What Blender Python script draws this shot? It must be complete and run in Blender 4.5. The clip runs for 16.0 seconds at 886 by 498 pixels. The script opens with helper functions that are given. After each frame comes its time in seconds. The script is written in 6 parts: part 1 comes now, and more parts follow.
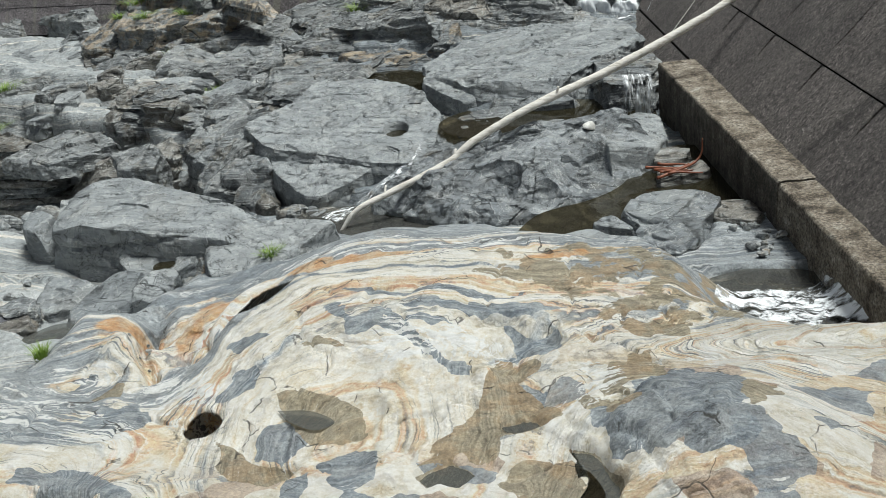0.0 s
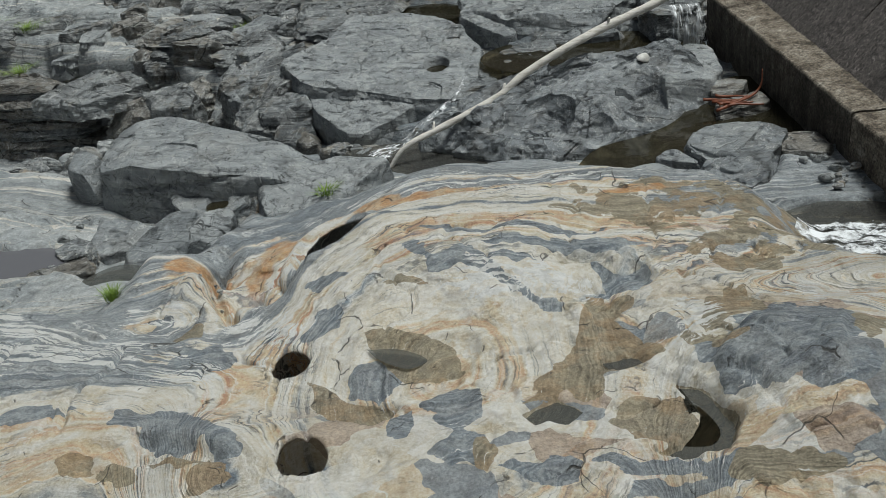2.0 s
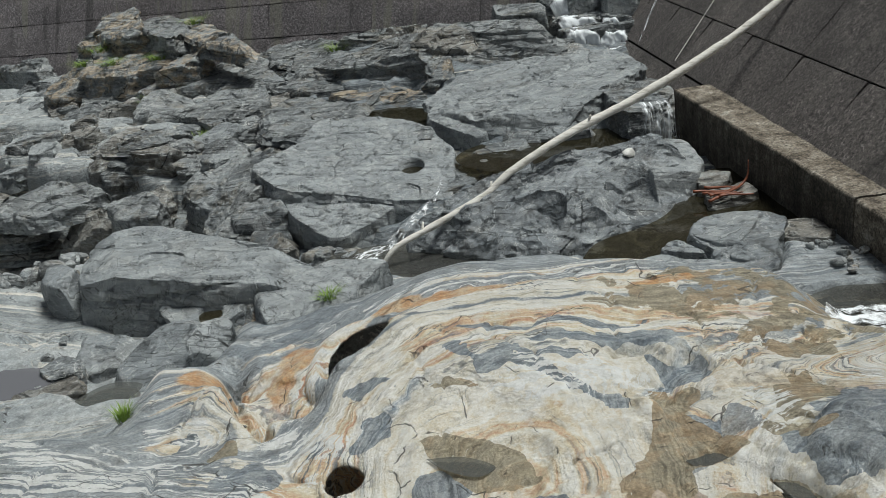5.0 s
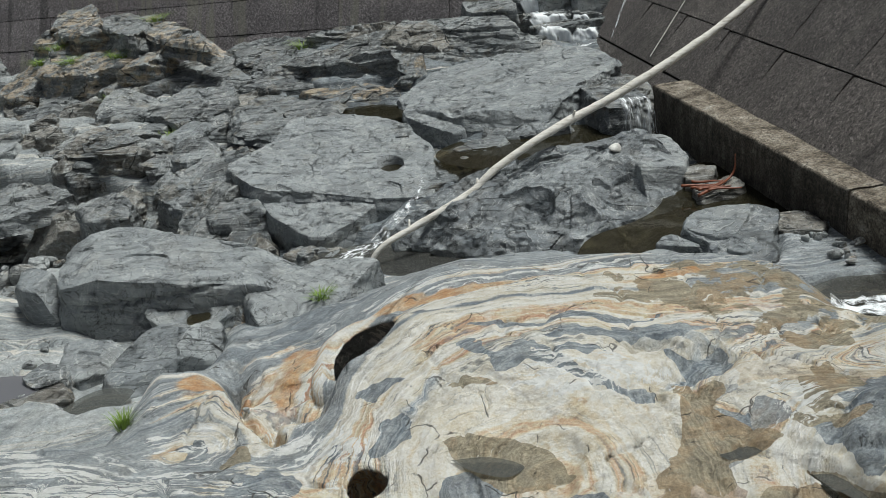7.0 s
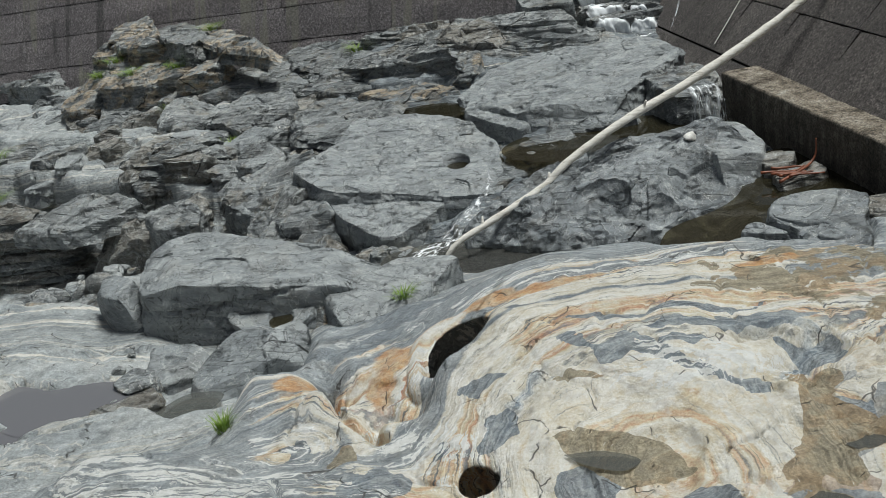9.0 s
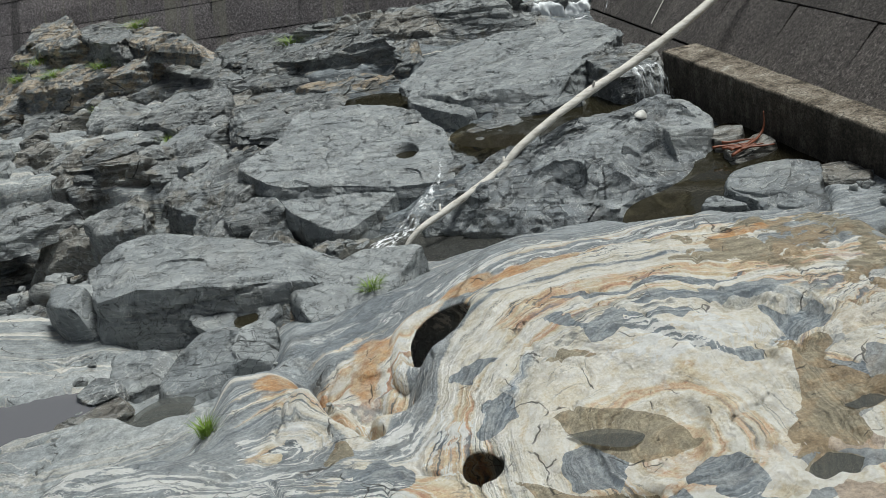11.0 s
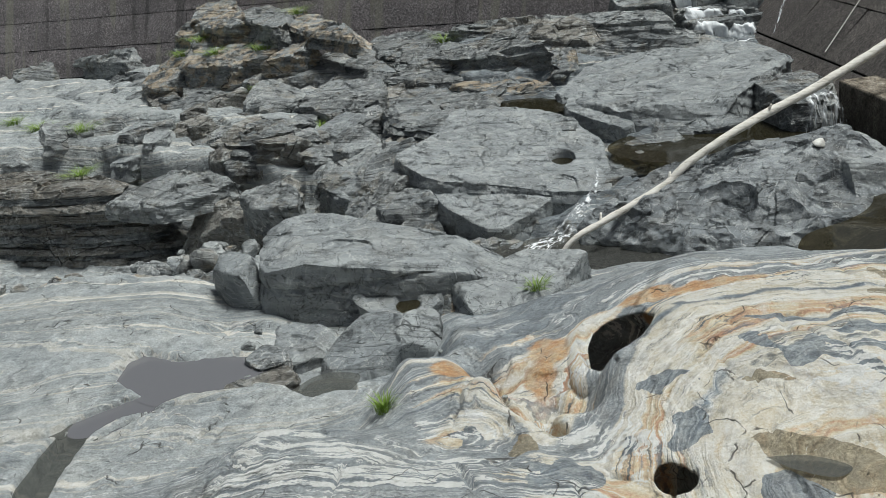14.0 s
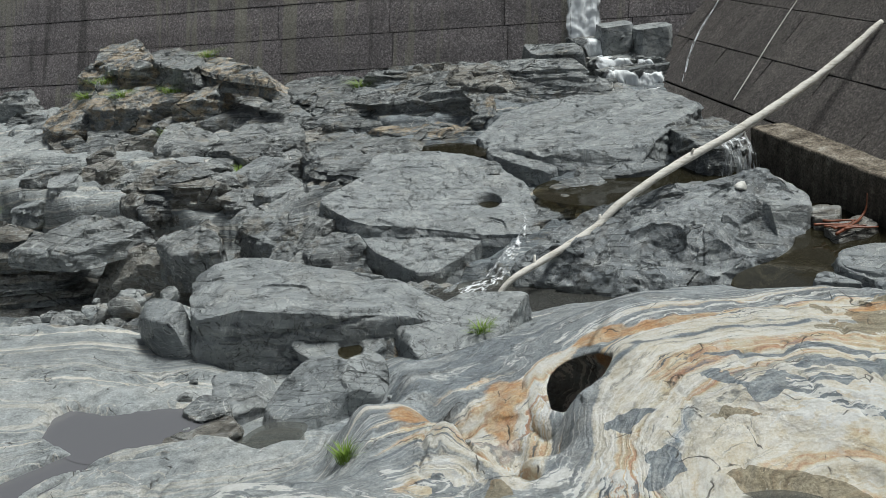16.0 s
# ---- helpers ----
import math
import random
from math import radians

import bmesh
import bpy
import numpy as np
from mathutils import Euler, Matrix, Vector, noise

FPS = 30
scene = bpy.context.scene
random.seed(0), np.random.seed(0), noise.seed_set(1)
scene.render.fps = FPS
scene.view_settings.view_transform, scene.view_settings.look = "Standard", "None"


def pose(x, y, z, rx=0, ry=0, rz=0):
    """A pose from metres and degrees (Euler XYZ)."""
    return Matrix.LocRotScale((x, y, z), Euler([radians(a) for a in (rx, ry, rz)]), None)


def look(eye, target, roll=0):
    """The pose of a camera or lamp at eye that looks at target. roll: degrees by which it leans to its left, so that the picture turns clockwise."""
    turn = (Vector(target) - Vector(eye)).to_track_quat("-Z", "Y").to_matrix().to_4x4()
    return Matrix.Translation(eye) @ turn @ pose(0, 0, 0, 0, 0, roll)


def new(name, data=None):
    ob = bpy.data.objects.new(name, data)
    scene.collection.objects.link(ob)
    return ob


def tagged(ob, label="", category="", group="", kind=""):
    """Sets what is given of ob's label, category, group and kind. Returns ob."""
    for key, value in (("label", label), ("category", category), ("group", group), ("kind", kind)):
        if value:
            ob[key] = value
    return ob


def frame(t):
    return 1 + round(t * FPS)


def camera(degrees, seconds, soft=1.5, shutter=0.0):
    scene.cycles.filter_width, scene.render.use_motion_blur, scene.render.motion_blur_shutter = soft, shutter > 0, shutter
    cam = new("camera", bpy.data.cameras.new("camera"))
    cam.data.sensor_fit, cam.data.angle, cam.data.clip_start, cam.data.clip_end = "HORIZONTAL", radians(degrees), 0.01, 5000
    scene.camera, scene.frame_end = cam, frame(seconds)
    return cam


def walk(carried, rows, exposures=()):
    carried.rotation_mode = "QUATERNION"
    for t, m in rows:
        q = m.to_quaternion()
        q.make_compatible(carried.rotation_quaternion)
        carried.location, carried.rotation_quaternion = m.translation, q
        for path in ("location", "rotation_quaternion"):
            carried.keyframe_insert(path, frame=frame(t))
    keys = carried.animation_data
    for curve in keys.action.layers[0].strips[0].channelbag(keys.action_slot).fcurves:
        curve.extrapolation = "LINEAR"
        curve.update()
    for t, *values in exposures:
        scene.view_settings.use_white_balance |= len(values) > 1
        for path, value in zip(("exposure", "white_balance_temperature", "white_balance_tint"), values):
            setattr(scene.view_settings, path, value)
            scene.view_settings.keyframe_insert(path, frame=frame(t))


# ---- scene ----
cam = camera(51.1, 16.0, soft=0.7)

PATH = [
    (0, (0.759, -0.010, 7.988), (0.629, 1.811, 7.171), -7.72),
    (0.5, (0.528, 0.062, 8.006), (0.188, 1.787, 7.052), -9.23),
    (1, (0.320, 0.080, 7.990), (-0.025, 1.801, 7.031), -8.44),
    (1.5, (0.073, 0.090, 7.997), (-0.139, 1.838, 7.049), -8.07),
    (2, (-0.154, 0.147, 7.980), (-0.307, 1.910, 7.048), -8.75),
    (2.5, (-0.395, 0.241, 7.993), (-0.578, 2.014, 7.086), -10.09),
    (3, (-0.625, 0.291, 7.961), (-0.760, 2.074, 7.065), -10.37),
    (3.5, (-0.867, 0.315, 7.977), (-0.943, 2.109, 7.096), -10.44),
    (4, (-1.095, 0.399, 7.965), (-1.195, 2.219, 7.143), -11.93),
    (4.5, (-1.321, 0.460, 7.975), (-1.408, 2.309, 7.219), -11.92),
    (5, (-1.547, 0.497, 7.963), (-1.500, 2.348, 7.208), -8.30),
    (5.2, (-1.624, 0.536, 7.955), (-1.528, 2.382, 7.192), -6.90),
    (7.3, (-2.301, 0.777, 7.924), (-2.146, 2.616, 7.154), -7.89),
    (7.5, (-2.338, 0.779, 7.927), (-2.193, 2.616, 7.149), -8.00),
    (8, (-2.488, 0.833, 7.905), (-2.423, 2.686, 7.156), -8.59),
    (8.5, (-2.664, 0.921, 7.901), (-2.686, 2.785, 7.176), -10.17),
    (9, (-2.834, 0.931, 7.892), (-2.770, 2.783, 7.139), -10.60),
    (9.2, (-2.907, 0.943, 7.887), (-2.783, 2.783, 7.114), -10.60),
    (11.3, (-3.552, 1.158, 7.891), (-3.316, 2.974, 7.086), -11.59),
    (11.5, (-3.629, 1.164, 7.885), (-3.379, 2.963, 7.048), -11.43),
    (12, (-3.809, 1.179, 7.867), (-3.565, 2.957, 6.984), -11.92),
    (12.5, (-3.962, 1.260, 7.845), (-3.721, 3.065, 7.018), -11.82),
    (13, (-4.154, 1.250, 7.887), (-3.971, 3.089, 7.121), -10.36),
    (13.5, (-4.379, 1.251, 7.884), (-4.286, 3.105, 7.141), -7.77),
    (14, (-4.553, 1.227, 7.915), (-4.537, 3.083, 7.169), -7.90),
    (14.5, (-4.694, 1.332, 7.900), (-4.718, 3.180, 7.135), -9.13),
    (15, (-4.876, 1.415, 7.883), (-4.835, 3.260, 7.112), -9.33),
    (15.5, (-5.089, 1.460, 7.874), (-4.901, 3.304, 7.124), -7.34),
    (16, (-5.285, 1.465, 7.880), (-5.030, 3.329, 7.202), -5.91),
]
EXPOSURES = [(0.0, 0.05, 6220, 4), (0.5, -0.31, 6220, 4), (1.5, -0.53, 6220, 4), (3.5, -0.51, 6220, 4), (5.0, -0.31, 6220, 4), (9.0, -0.23, 6220, 4), (11.5, -0.23, 6220, 4), (12.5, -0.35, 6220, 4), (14.0, -0.17, 6220, 4), (16.0, -0.21, 6220, 4)]
walk(cam, [(t, look(eye, target, roll)) for t, eye, target, roll in PATH], EXPOSURES)

# ---- light ----
world = bpy.data.worlds.new("overcast")
scene.world = world
world.use_nodes = True
wn = world.node_tree
wn.nodes.clear()
sky = wn.nodes.new("ShaderNodeTexSky")
sky.sky_type = "NISHITA"
sky.sun_disc = False
sky.sun_elevation = radians(69)
sky.sun_rotation = radians(80)
sky.air_density, sky.dust_density, sky.ozone_density = 1.0, 4.0, 1.0
soft_sky = wn.nodes.new("ShaderNodeHueSaturation")
soft_sky.inputs["Saturation"].default_value = 0.45
bg = wn.nodes.new("ShaderNodeBackground")
bg.inputs["Strength"].default_value = 0.050
wout = wn.nodes.new("ShaderNodeOutputWorld")
wn.links.new(sky.outputs["Color"], soft_sky.inputs["Color"])
wn.links.new(soft_sky.outputs["Color"], bg.inputs["Color"])
wn.links.new(bg.outputs["Background"], wout.inputs["Surface"])

sun_data = bpy.data.lights.new("sun", "SUN")
sun_data.energy, sun_data.angle, sun_data.color = 4.1, radians(19), (1.0, 0.97, 0.93)
sun = new("sun", sun_data)
sun.matrix_world = look((5.5, 1.0, 15), (0, 0, 0))
scene.view_settings.exposure = 0.0


# ---- numbers ----
def sstep(a, b, v):
    k = np.clip((v - a) / (b - a), 0, 1)
    return k * k * (3 - 2 * k)


def lattice(ix, iy, iz, seed):
    h = (ix * 374761393 + iy * 668265263 + iz * 2147483647 + seed * 974711) & 0x7FFFFFFF
    h = ((h ^ (h >> 13)) * 1274126177) & 0x7FFFFFFF
    h = ((h ^ (h >> 16)) * 461845907) & 0x7FFFFFFF
    return ((h ^ (h >> 15)) & 0xFFFF) / 65535.0 * 2 - 1


def vnoise(x, y, z, seed=0):
    """Smooth value noise from -1 to 1 on arrays."""
    x, y, z = np.broadcast_arrays(np.asarray(x, float), np.asarray(y, float), np.asarray(z, float))
    fx, fy, fz = np.floor(x), np.floor(y), np.floor(z)
    ix, iy, iz = fx.astype(np.int64), fy.astype(np.int64), fz.astype(np.int64)
    u, v, w = x - fx, y - fy, z - fz
    u, v, w = (k * k * k * (k * (k * 6 - 15) + 10) for k in (u, v, w))
    total = 0
    for dx in (0, 1):
        for dy in (0, 1):
            for dz in (0, 1):
                weight = (u if dx else 1 - u) * (v if dy else 1 - v) * (w if dz else 1 - w)
                total = total + weight * lattice(ix + dx, iy + dy, iz + dz, seed)
    return total


def fbm(x, y, z, octaves=4, seed=0, gain=0.5):
    total, size, scale = 0, 1.0, 1.0
    for k in range(octaves):
        total = total + size * vnoise(x * scale + 13.7 * k, y * scale + 7.1 * k, z * scale + 3.3 * k, seed + k)
        size, scale = size * gain, scale * 2.03
    return total


def facets(x, y, z, size, seed):
    """Broken faces: each cell of rock is a plane tilted its own way, from about -size/2 to size/2."""
    p = [x / size, y / size * 1.1, z / size * 1.5]
    base = [np.floor(q - 0.5).astype(np.int64) for q in p]
    best, lean = np.full(np.shape(x), 1e9), np.zeros(np.shape(x))
    for dx in (0, 1):
        for dy in (0, 1):
            for dz in (0, 1):
                i, j, k = base[0] + dx, base[1] + dy, base[2] + dz
                d = [q - c - 0.5 - 0.42 * lattice(i, j, k, seed + n) for n, (q, c) in enumerate(zip(p, (i, j, k)))]
                far = d[0] ** 2 + d[1] ** 2 + d[2] ** 2
                tilt = d[0] * lattice(i, j, k, seed + 7) + d[1] * lattice(i, j, k, seed + 8) + d[2] * lattice(i, j, k, seed + 9) + 0.25 * lattice(i, j, k, seed + 10)
                lean = np.where(far < best, tilt, lean)
                best = np.minimum(best, far)
    return lean * size


def beds(c, seed):
    """A stepped profile across rock beds: flat runs with sharp changes."""
    k = np.floor(c)
    f = c - k
    a, b = lattice(k.astype(np.int64), 0 * k.astype(np.int64), 0 * k.astype(np.int64), seed), lattice(k.astype(np.int64) + 1, 0 * k.astype(np.int64), 0 * k.astype(np.int64), seed)
    return a + (b - a) * sstep(0.78, 1.0, f)


# ---- materials ----
class Nodes:
    def __init__(self, name):
        self.mat = bpy.data.materials.new(name)
        self.mat.use_nodes = True
        self.tree = self.mat.node_tree
        self.tree.nodes.clear()
        self.out = self.tree.nodes.new("ShaderNodeOutputMaterial")
        self.bsdf = self.tree.nodes.new("ShaderNodeBsdfPrincipled")
        self.tree.links.new(self.bsdf.outputs[0], self.out.inputs[0])

    def put(self, socket, value):
        if hasattr(value, "is_output"):
            self.tree.links.new(value, socket)
        elif isinstance(value, (tuple, list)) and len(value) == 3 and socket.type == "RGBA":
            socket.default_value = (*value, 1)
        else:
            socket.default_value = value

    def math(self, op, a, b=0.0, c=0.0, clamp=False):
        n = self.tree.nodes.new("ShaderNodeMath")
        n.operation, n.use_clamp = op, clamp
        for s, v in zip(n.inputs, (a, b, c)):
            self.put(s, v)
        return n.outputs[0]

    def vmath(self, op, a, b=(0, 0, 0)):
        n = self.tree.nodes.new("ShaderNodeVectorMath")
        n.operation = op
        self.put(n.inputs[0], a)
        self.put(n.inputs[1], b)
        return n.outputs["Value" if op == "DOT_PRODUCT" else "Vector"]

    def position(self):
        return self.tree.nodes.new("ShaderNodeNewGeometry").outputs["Position"]

    def random(self):
        return self.tree.nodes.new("ShaderNodeObjectInfo").outputs["Random"]

    def attribute(self, name):
        n = self.tree.nodes.new("ShaderNodeAttribute")
        n.attribute_name = name
        return n.outputs["Fac"]

    def noise(self, vector, scale, detail=3.0, rough=0.55, distort=0.0):
        n = self.tree.nodes.new("ShaderNodeTexNoise")
        self.put(n.inputs["Vector"], vector)
        n.inputs["Scale"].default_value, n.inputs["Detail"].default_value = scale, detail
        n.inputs["Roughness"].default_value, n.inputs["Distortion"].default_value = rough, distort
        return n.outputs["Fac"]

    def colour_noise(self, vector, scale):
        n = self.tree.nodes.new("ShaderNodeTexNoise")
        self.put(n.inputs["Vector"], vector)
        n.inputs["Scale"].default_value, n.inputs["Detail"].default_value = scale, 3.0
        return n.outputs["Color"]

    def noise1(self, w, detail=2.0, rough=0.5):
        n = self.tree.nodes.new("ShaderNodeTexNoise")
        n.noise_dimensions = "1D"
        self.put(n.inputs["W"], w)
        n.inputs["Scale"].default_value, n.inputs["Detail"].default_value, n.inputs["Roughness"].default_value = 1.0, detail, rough
        return n.outputs["Fac"]

    def ramp(self, fac, stops, ease="LINEAR"):
        n = self.tree.nodes.new("ShaderNodeValToRGB")
        n.color_ramp.interpolation = ease
        while len(n.color_ramp.elements) < len(stops):
            n.color_ramp.elements.new(0.5)
        for e, (p, c) in zip(n.color_ramp.elements, stops):
            e.position = p
            e.color = (*c, 1) if isinstance(c, tuple) else (c, c, c, 1)
        self.put(n.inputs[0], fac)
        return n.outputs[0]

    def span(self, value, a, b):
        n = self.tree.nodes.new("ShaderNodeMapRange")
        n.interpolation_type = "SMOOTHSTEP"
        self.put(n.inputs[0], value)
        n.inputs[1].default_value, n.inputs[2].default_value = a, b
        return n.outputs[0]

    def mix(self, fac, a, b, blend="MIX"):
        n = self.tree.nodes.new("ShaderNodeMix")
        n.data_type, n.blend_type = "RGBA", blend
        self.put(n.inputs[0], fac)
        self.put(n.inputs[6], a)
        self.put(n.inputs[7], b)
        return n.outputs[2]

    def bump(self, height, strength, distance, under=None):
        n = self.tree.nodes.new("ShaderNodeBump")
        n.inputs["Strength"].default_value, n.inputs["Distance"].default_value = strength, distance
        self.put(n.inputs["Height"], height)
        if under is not None:
            self.put(n.inputs["Normal"], under)
        return n.outputs[0]

    def finish(self, **values):
        for k, v in values.items():
            self.put(self.bsdf.inputs[k.replace("_", " ")], v)
        return self.mat


def grey_stone(n, pos, wavy, rnd, brown, rust):
    """Grey schist: beds, pale veins, dark seams, lichen and rust stains."""
    b1 = n.math("ADD", n.math("MULTIPLY", n.math("SUBTRACT", n.noise1(n.math("MULTIPLY", wavy, 1.3), 3.0, 0.6), 0.5), 1.2), 0.5)
    b2 = n.math("ADD", n.math("MULTIPLY", n.math("SUBTRACT", n.noise1(n.math("MULTIPLY", wavy, 9.0), 5.0, 0.7), 0.5), 1.6), 0.5)
    col = n.ramp(b1, [(0.20, (0.075, 0.088, 0.099)), (0.40, (0.122, 0.141, 0.155)), (0.58, (0.172, 0.196, 0.212)), (0.80, (0.28, 0.31, 0.33))])
    big = n.noise(pos, 0.7, 5.0, 0.6)
    col = n.mix(n.math("MULTIPLY", n.span(big, 0.44, 0.62), 0.6), col, (0.345, 0.377, 0.395))
    sparse = n.span(n.noise(n.vmath("ADD", pos, (6, 1, 3)), 1.0, 4.0, 0.6), 0.40, 0.60)
    col = n.mix(n.math("MULTIPLY", n.math("MULTIPLY", n.span(b2, 0.60, 0.68), sparse), 0.4), col, (0.56, 0.57, 0.55))
    col = n.mix(n.math("MULTIPLY", n.math("MULTIPLY", n.span(b2, 0.40, 0.34), sparse), 0.35), col, (0.06, 0.067, 0.072))
    stain = n.noise(n.vmath("ADD", pos, (9, 3, 5)), 1.3, 7.0, 0.7)
    col = n.mix(n.math("MULTIPLY", n.span(stain, 0.545, 0.60), 0.45), col, (0.235, 0.195, 0.13))
    patch = n.noise(n.vmath("ADD", pos, (2, 13, 7)), 1.9, 7.0, 0.72)
    col = n.mix(n.math("MULTIPLY", n.span(patch, 0.40, 0.36), 0.35), col, (0.085, 0.094, 0.094))
    col = n.mix(n.math("MULTIPLY", brown, 0.75), col, (0.21, 0.168, 0.112))
    rusty = n.math("MULTIPLY", rust, n.span(n.noise(pos, 2.2, 5.0, 0.6), 0.47, 0.58))
    col = n.mix(rusty, col, (0.48, 0.37, 0.24))
    vein = n.noise(pos, 1.7, 3.0, 0.5, 1.2)
    line = n.math("SUBTRACT", 1.0, n.span(n.math("ABSOLUTE", n.math("SUBTRACT", vein, 0.5)), 0.002, 0.010))
    where = n.span(n.noise(n.vmath("ADD", pos, (4, 8, 1)), 0.9, 3.0), 0.5, 0.58)
    col = n.mix(n.math("MULTIPLY", n.math("MULTIPLY", line, where), 0.85), col, (0.68, 0.68, 0.65))
    return col, b2


def joints(n, pos, scale, width, stretch):
    """Dark straight cracks between cells."""
    v = n.tree.nodes.new("ShaderNodeTexVoronoi")
    v.feature = "DISTANCE_TO_EDGE"
    bent = n.vmath("ADD", n.vmath("MULTIPLY", pos, stretch), n.vmath("MULTIPLY", n.colour_noise(pos, 2.5), (0.16, 0.16, 0.16)))
    n.put(v.inputs["Vector"], bent)
    v.inputs["Scale"].default_value = scale
    return n.span(v.outputs["Distance"], width * 0.3, width)


def chips(n, pos, scale, stretch):
    """Height of flat chipped faces, each tilted its own way."""
    v = n.tree.nodes.new("ShaderNodeTexVoronoi")
    at = n.vmath("ADD", n.vmath("MULTIPLY", pos, stretch), n.vmath("MULTIPLY", n.colour_noise(pos, 2.0), (0.35, 0.35, 0.35)))
    n.put(v.inputs["Vector"], at)
    v.inputs["Scale"].default_value = scale
    lean = n.vmath("SUBTRACT", v.outputs["Color"], (0.5, 0.5, 0.5))
    return n.vmath("DOT_PRODUCT", lean, n.vmath("SUBTRACT", at, v.outputs["Position"]))


def ledges(n, pos, scale, count, stretch):
    """Height of thin curved flakes, stepped, only in patches."""
    field = n.math("MULTIPLY", n.noise(n.vmath("MULTIPLY", pos, stretch), scale, 4.0, 0.5, 0.4), count)
    where = n.span(n.noise(n.vmath("ADD", pos, (14, 3, 5)), 0.9, 3.0, 0.5), 0.47, 0.56)
    return n.math("MULTIPLY", n.math("FLOOR", field), n.math("DIVIDE", where, count))


def stone(name, tone):
    """tone 0: grey, 1: browner, 2: rusty edges, 3: pale and worn smooth."""
    n = Nodes(name)
    pos, rnd = n.position(), n.random()
    tilt = n.math("ADD", n.vmath("DOT_PRODUCT", pos, (0.16, 0.34, 1.0)), n.math("MULTIPLY", n.vmath("DOT_PRODUCT", pos, (0.30, -0.35, 0.0)), n.math("SUBTRACT", rnd, 0.5)))
    warp = n.math("MULTIPLY", n.noise(pos, 0.7, 3.0, 0.5), 0.32)
    fine = n.math("MULTIPLY", n.noise(pos, 3.5, 3.0, 0.6), 0.07)
    wavy = n.math("ADD", n.math("ADD", n.math("ADD", tilt, warp), fine), n.math("MULTIPLY", rnd, 40.0))
    col, b2 = grey_stone(n, pos, wavy, rnd, 0.75 if tone == 1 else 0.12, 0.85 if tone == 2 else 0.05)
    if tone == 4:
        col = n.mix(0.6, col, n.ramp(n.noise(pos, 0.9, 6.0, 0.6, 0.8), [(0.42, (0.06, 0.076, 0.094)), (0.45, (0.125, 0.152, 0.182)), (0.55, (0.165, 0.19, 0.215)), (0.585, (0.30, 0.33, 0.355))]))
    if tone == 3:
        col = n.mix(n.math("ADD", 0.5, n.math("MULTIPLY", n.noise(pos, 1.2, 6.0, 0.6), 0.4)), col, n.ramp(n.noise(n.vmath("ADD", pos, (5, 5, 1)), 1.5, 8.0, 0.68), [(0.36, (0.25, 0.274, 0.288)), (0.52, (0.335, 0.362, 0.375)), (0.66, (0.43, 0.456, 0.465))]))
    # convex edges paler: wear, plus edge highlights put into the colour
    worn = n.span(n.tree.nodes.new("ShaderNodeNewGeometry").outputs["Pointiness"], 0.508, 0.56)
    col = n.mix(n.math("MULTIPLY", worn, 0.65), col, (0.52, 0.545, 0.545))
    speck = n.noise(pos, 30.0, 5.0, 0.75)
    col = n.mix(0.24 if tone == 3 else 0.42, col, n.ramp(speck, [(0.3, 0.12), (0.70, 0.88)]), "OVERLAY")
    col = n.mix(n.span(rnd, 0.0, 1.0), n.mix(0.22, col, (0.035, 0.038, 0.037)), n.mix(0.16, col, (0.55, 0.55, 0.52)))
    mid = n.noise(pos, 4.0, 10.0, 0.72)
    col = n.mix(0.34, col, n.ramp(mid, [(0.32, 0.25), (0.68, 0.78)]), "OVERLAY")
    # crisp weathered patches, dark hairlines and pale scars
    crust = n.noise(n.vmath("MULTIPLY", n.vmath("ADD", pos, (21, 3, 9)), (1.0, 1.0, 2.2)), 1.7, 9.0, 0.64, 0.5)
    col = n.mix(n.math("MULTIPLY", n.span(crust, 0.435, 0.420), 0.18 if tone == 3 else 0.35), col, (0.075, 0.082, 0.082))
    col = n.mix(n.math("MULTIPLY", n.span(crust, 0.575, 0.59), 0.3), col, (0.47, 0.49, 0.48) if tone != 2 else (0.56, 0.50, 0.38))
    hair = n.noise(n.vmath("ADD", pos, (6, 16, 2)), 2.3, 5.0, 0.55, 0.6)
    col = n.mix(n.math("MULTIPLY", n.span(n.math("ABSOLUTE", n.math("SUBTRACT", hair, 0.47)), 0.009, 0.003), 0.7), col, (0.03, 0.033, 0.033))
    col = n.mix(n.math("MULTIPLY", n.span(n.math("ABSOLUTE", n.math("SUBTRACT", hair, 0.56)), 0.007, 0.002), 0.6), col, (0.62, 0.63, 0.61))
    some = n.span(n.noise(n.vmath("ADD", pos, (1, 6, 2)), 0.9, 3.0), 0.66 if tone > 2 else 0.56, 0.60 if tone > 2 else 0.50)
    cut = n.math("MAXIMUM", joints(n, pos, 0.8, 0.014, (0.6, 0.9, 1.6)), some)
    col = n.mix(n.math("MULTIPLY", n.math("SUBTRACT", 1.0, cut), 0.85), col, (0.022, 0.024, 0.023))
    beds_fine = n.noise1(n.math("MULTIPLY", wavy, 11.0), 4.0, 0.7)
    broken = n.span(n.noise(n.vmath("ADD", pos, (3, 2, 8)), 1.3, 4.0, 0.55), 0.57, 0.49)
    seam = n.math("MAXIMUM", n.span(beds_fine, 0.335, 0.385), broken)
    col = n.mix(n.math("MULTIPLY", n.math("SUBTRACT", 1.0, seam), 0.08 if tone > 2 else 0.5), col, (0.028, 0.03, 0.031))
    col = n.mix(n.math("MULTIPLY", n.span(beds_fine, 0.58, 0.64), 0.12 if tone > 2 else 0.3), col, (0.46, 0.48, 0.48))
    cut = n.math("MULTIPLY", cut, seam)
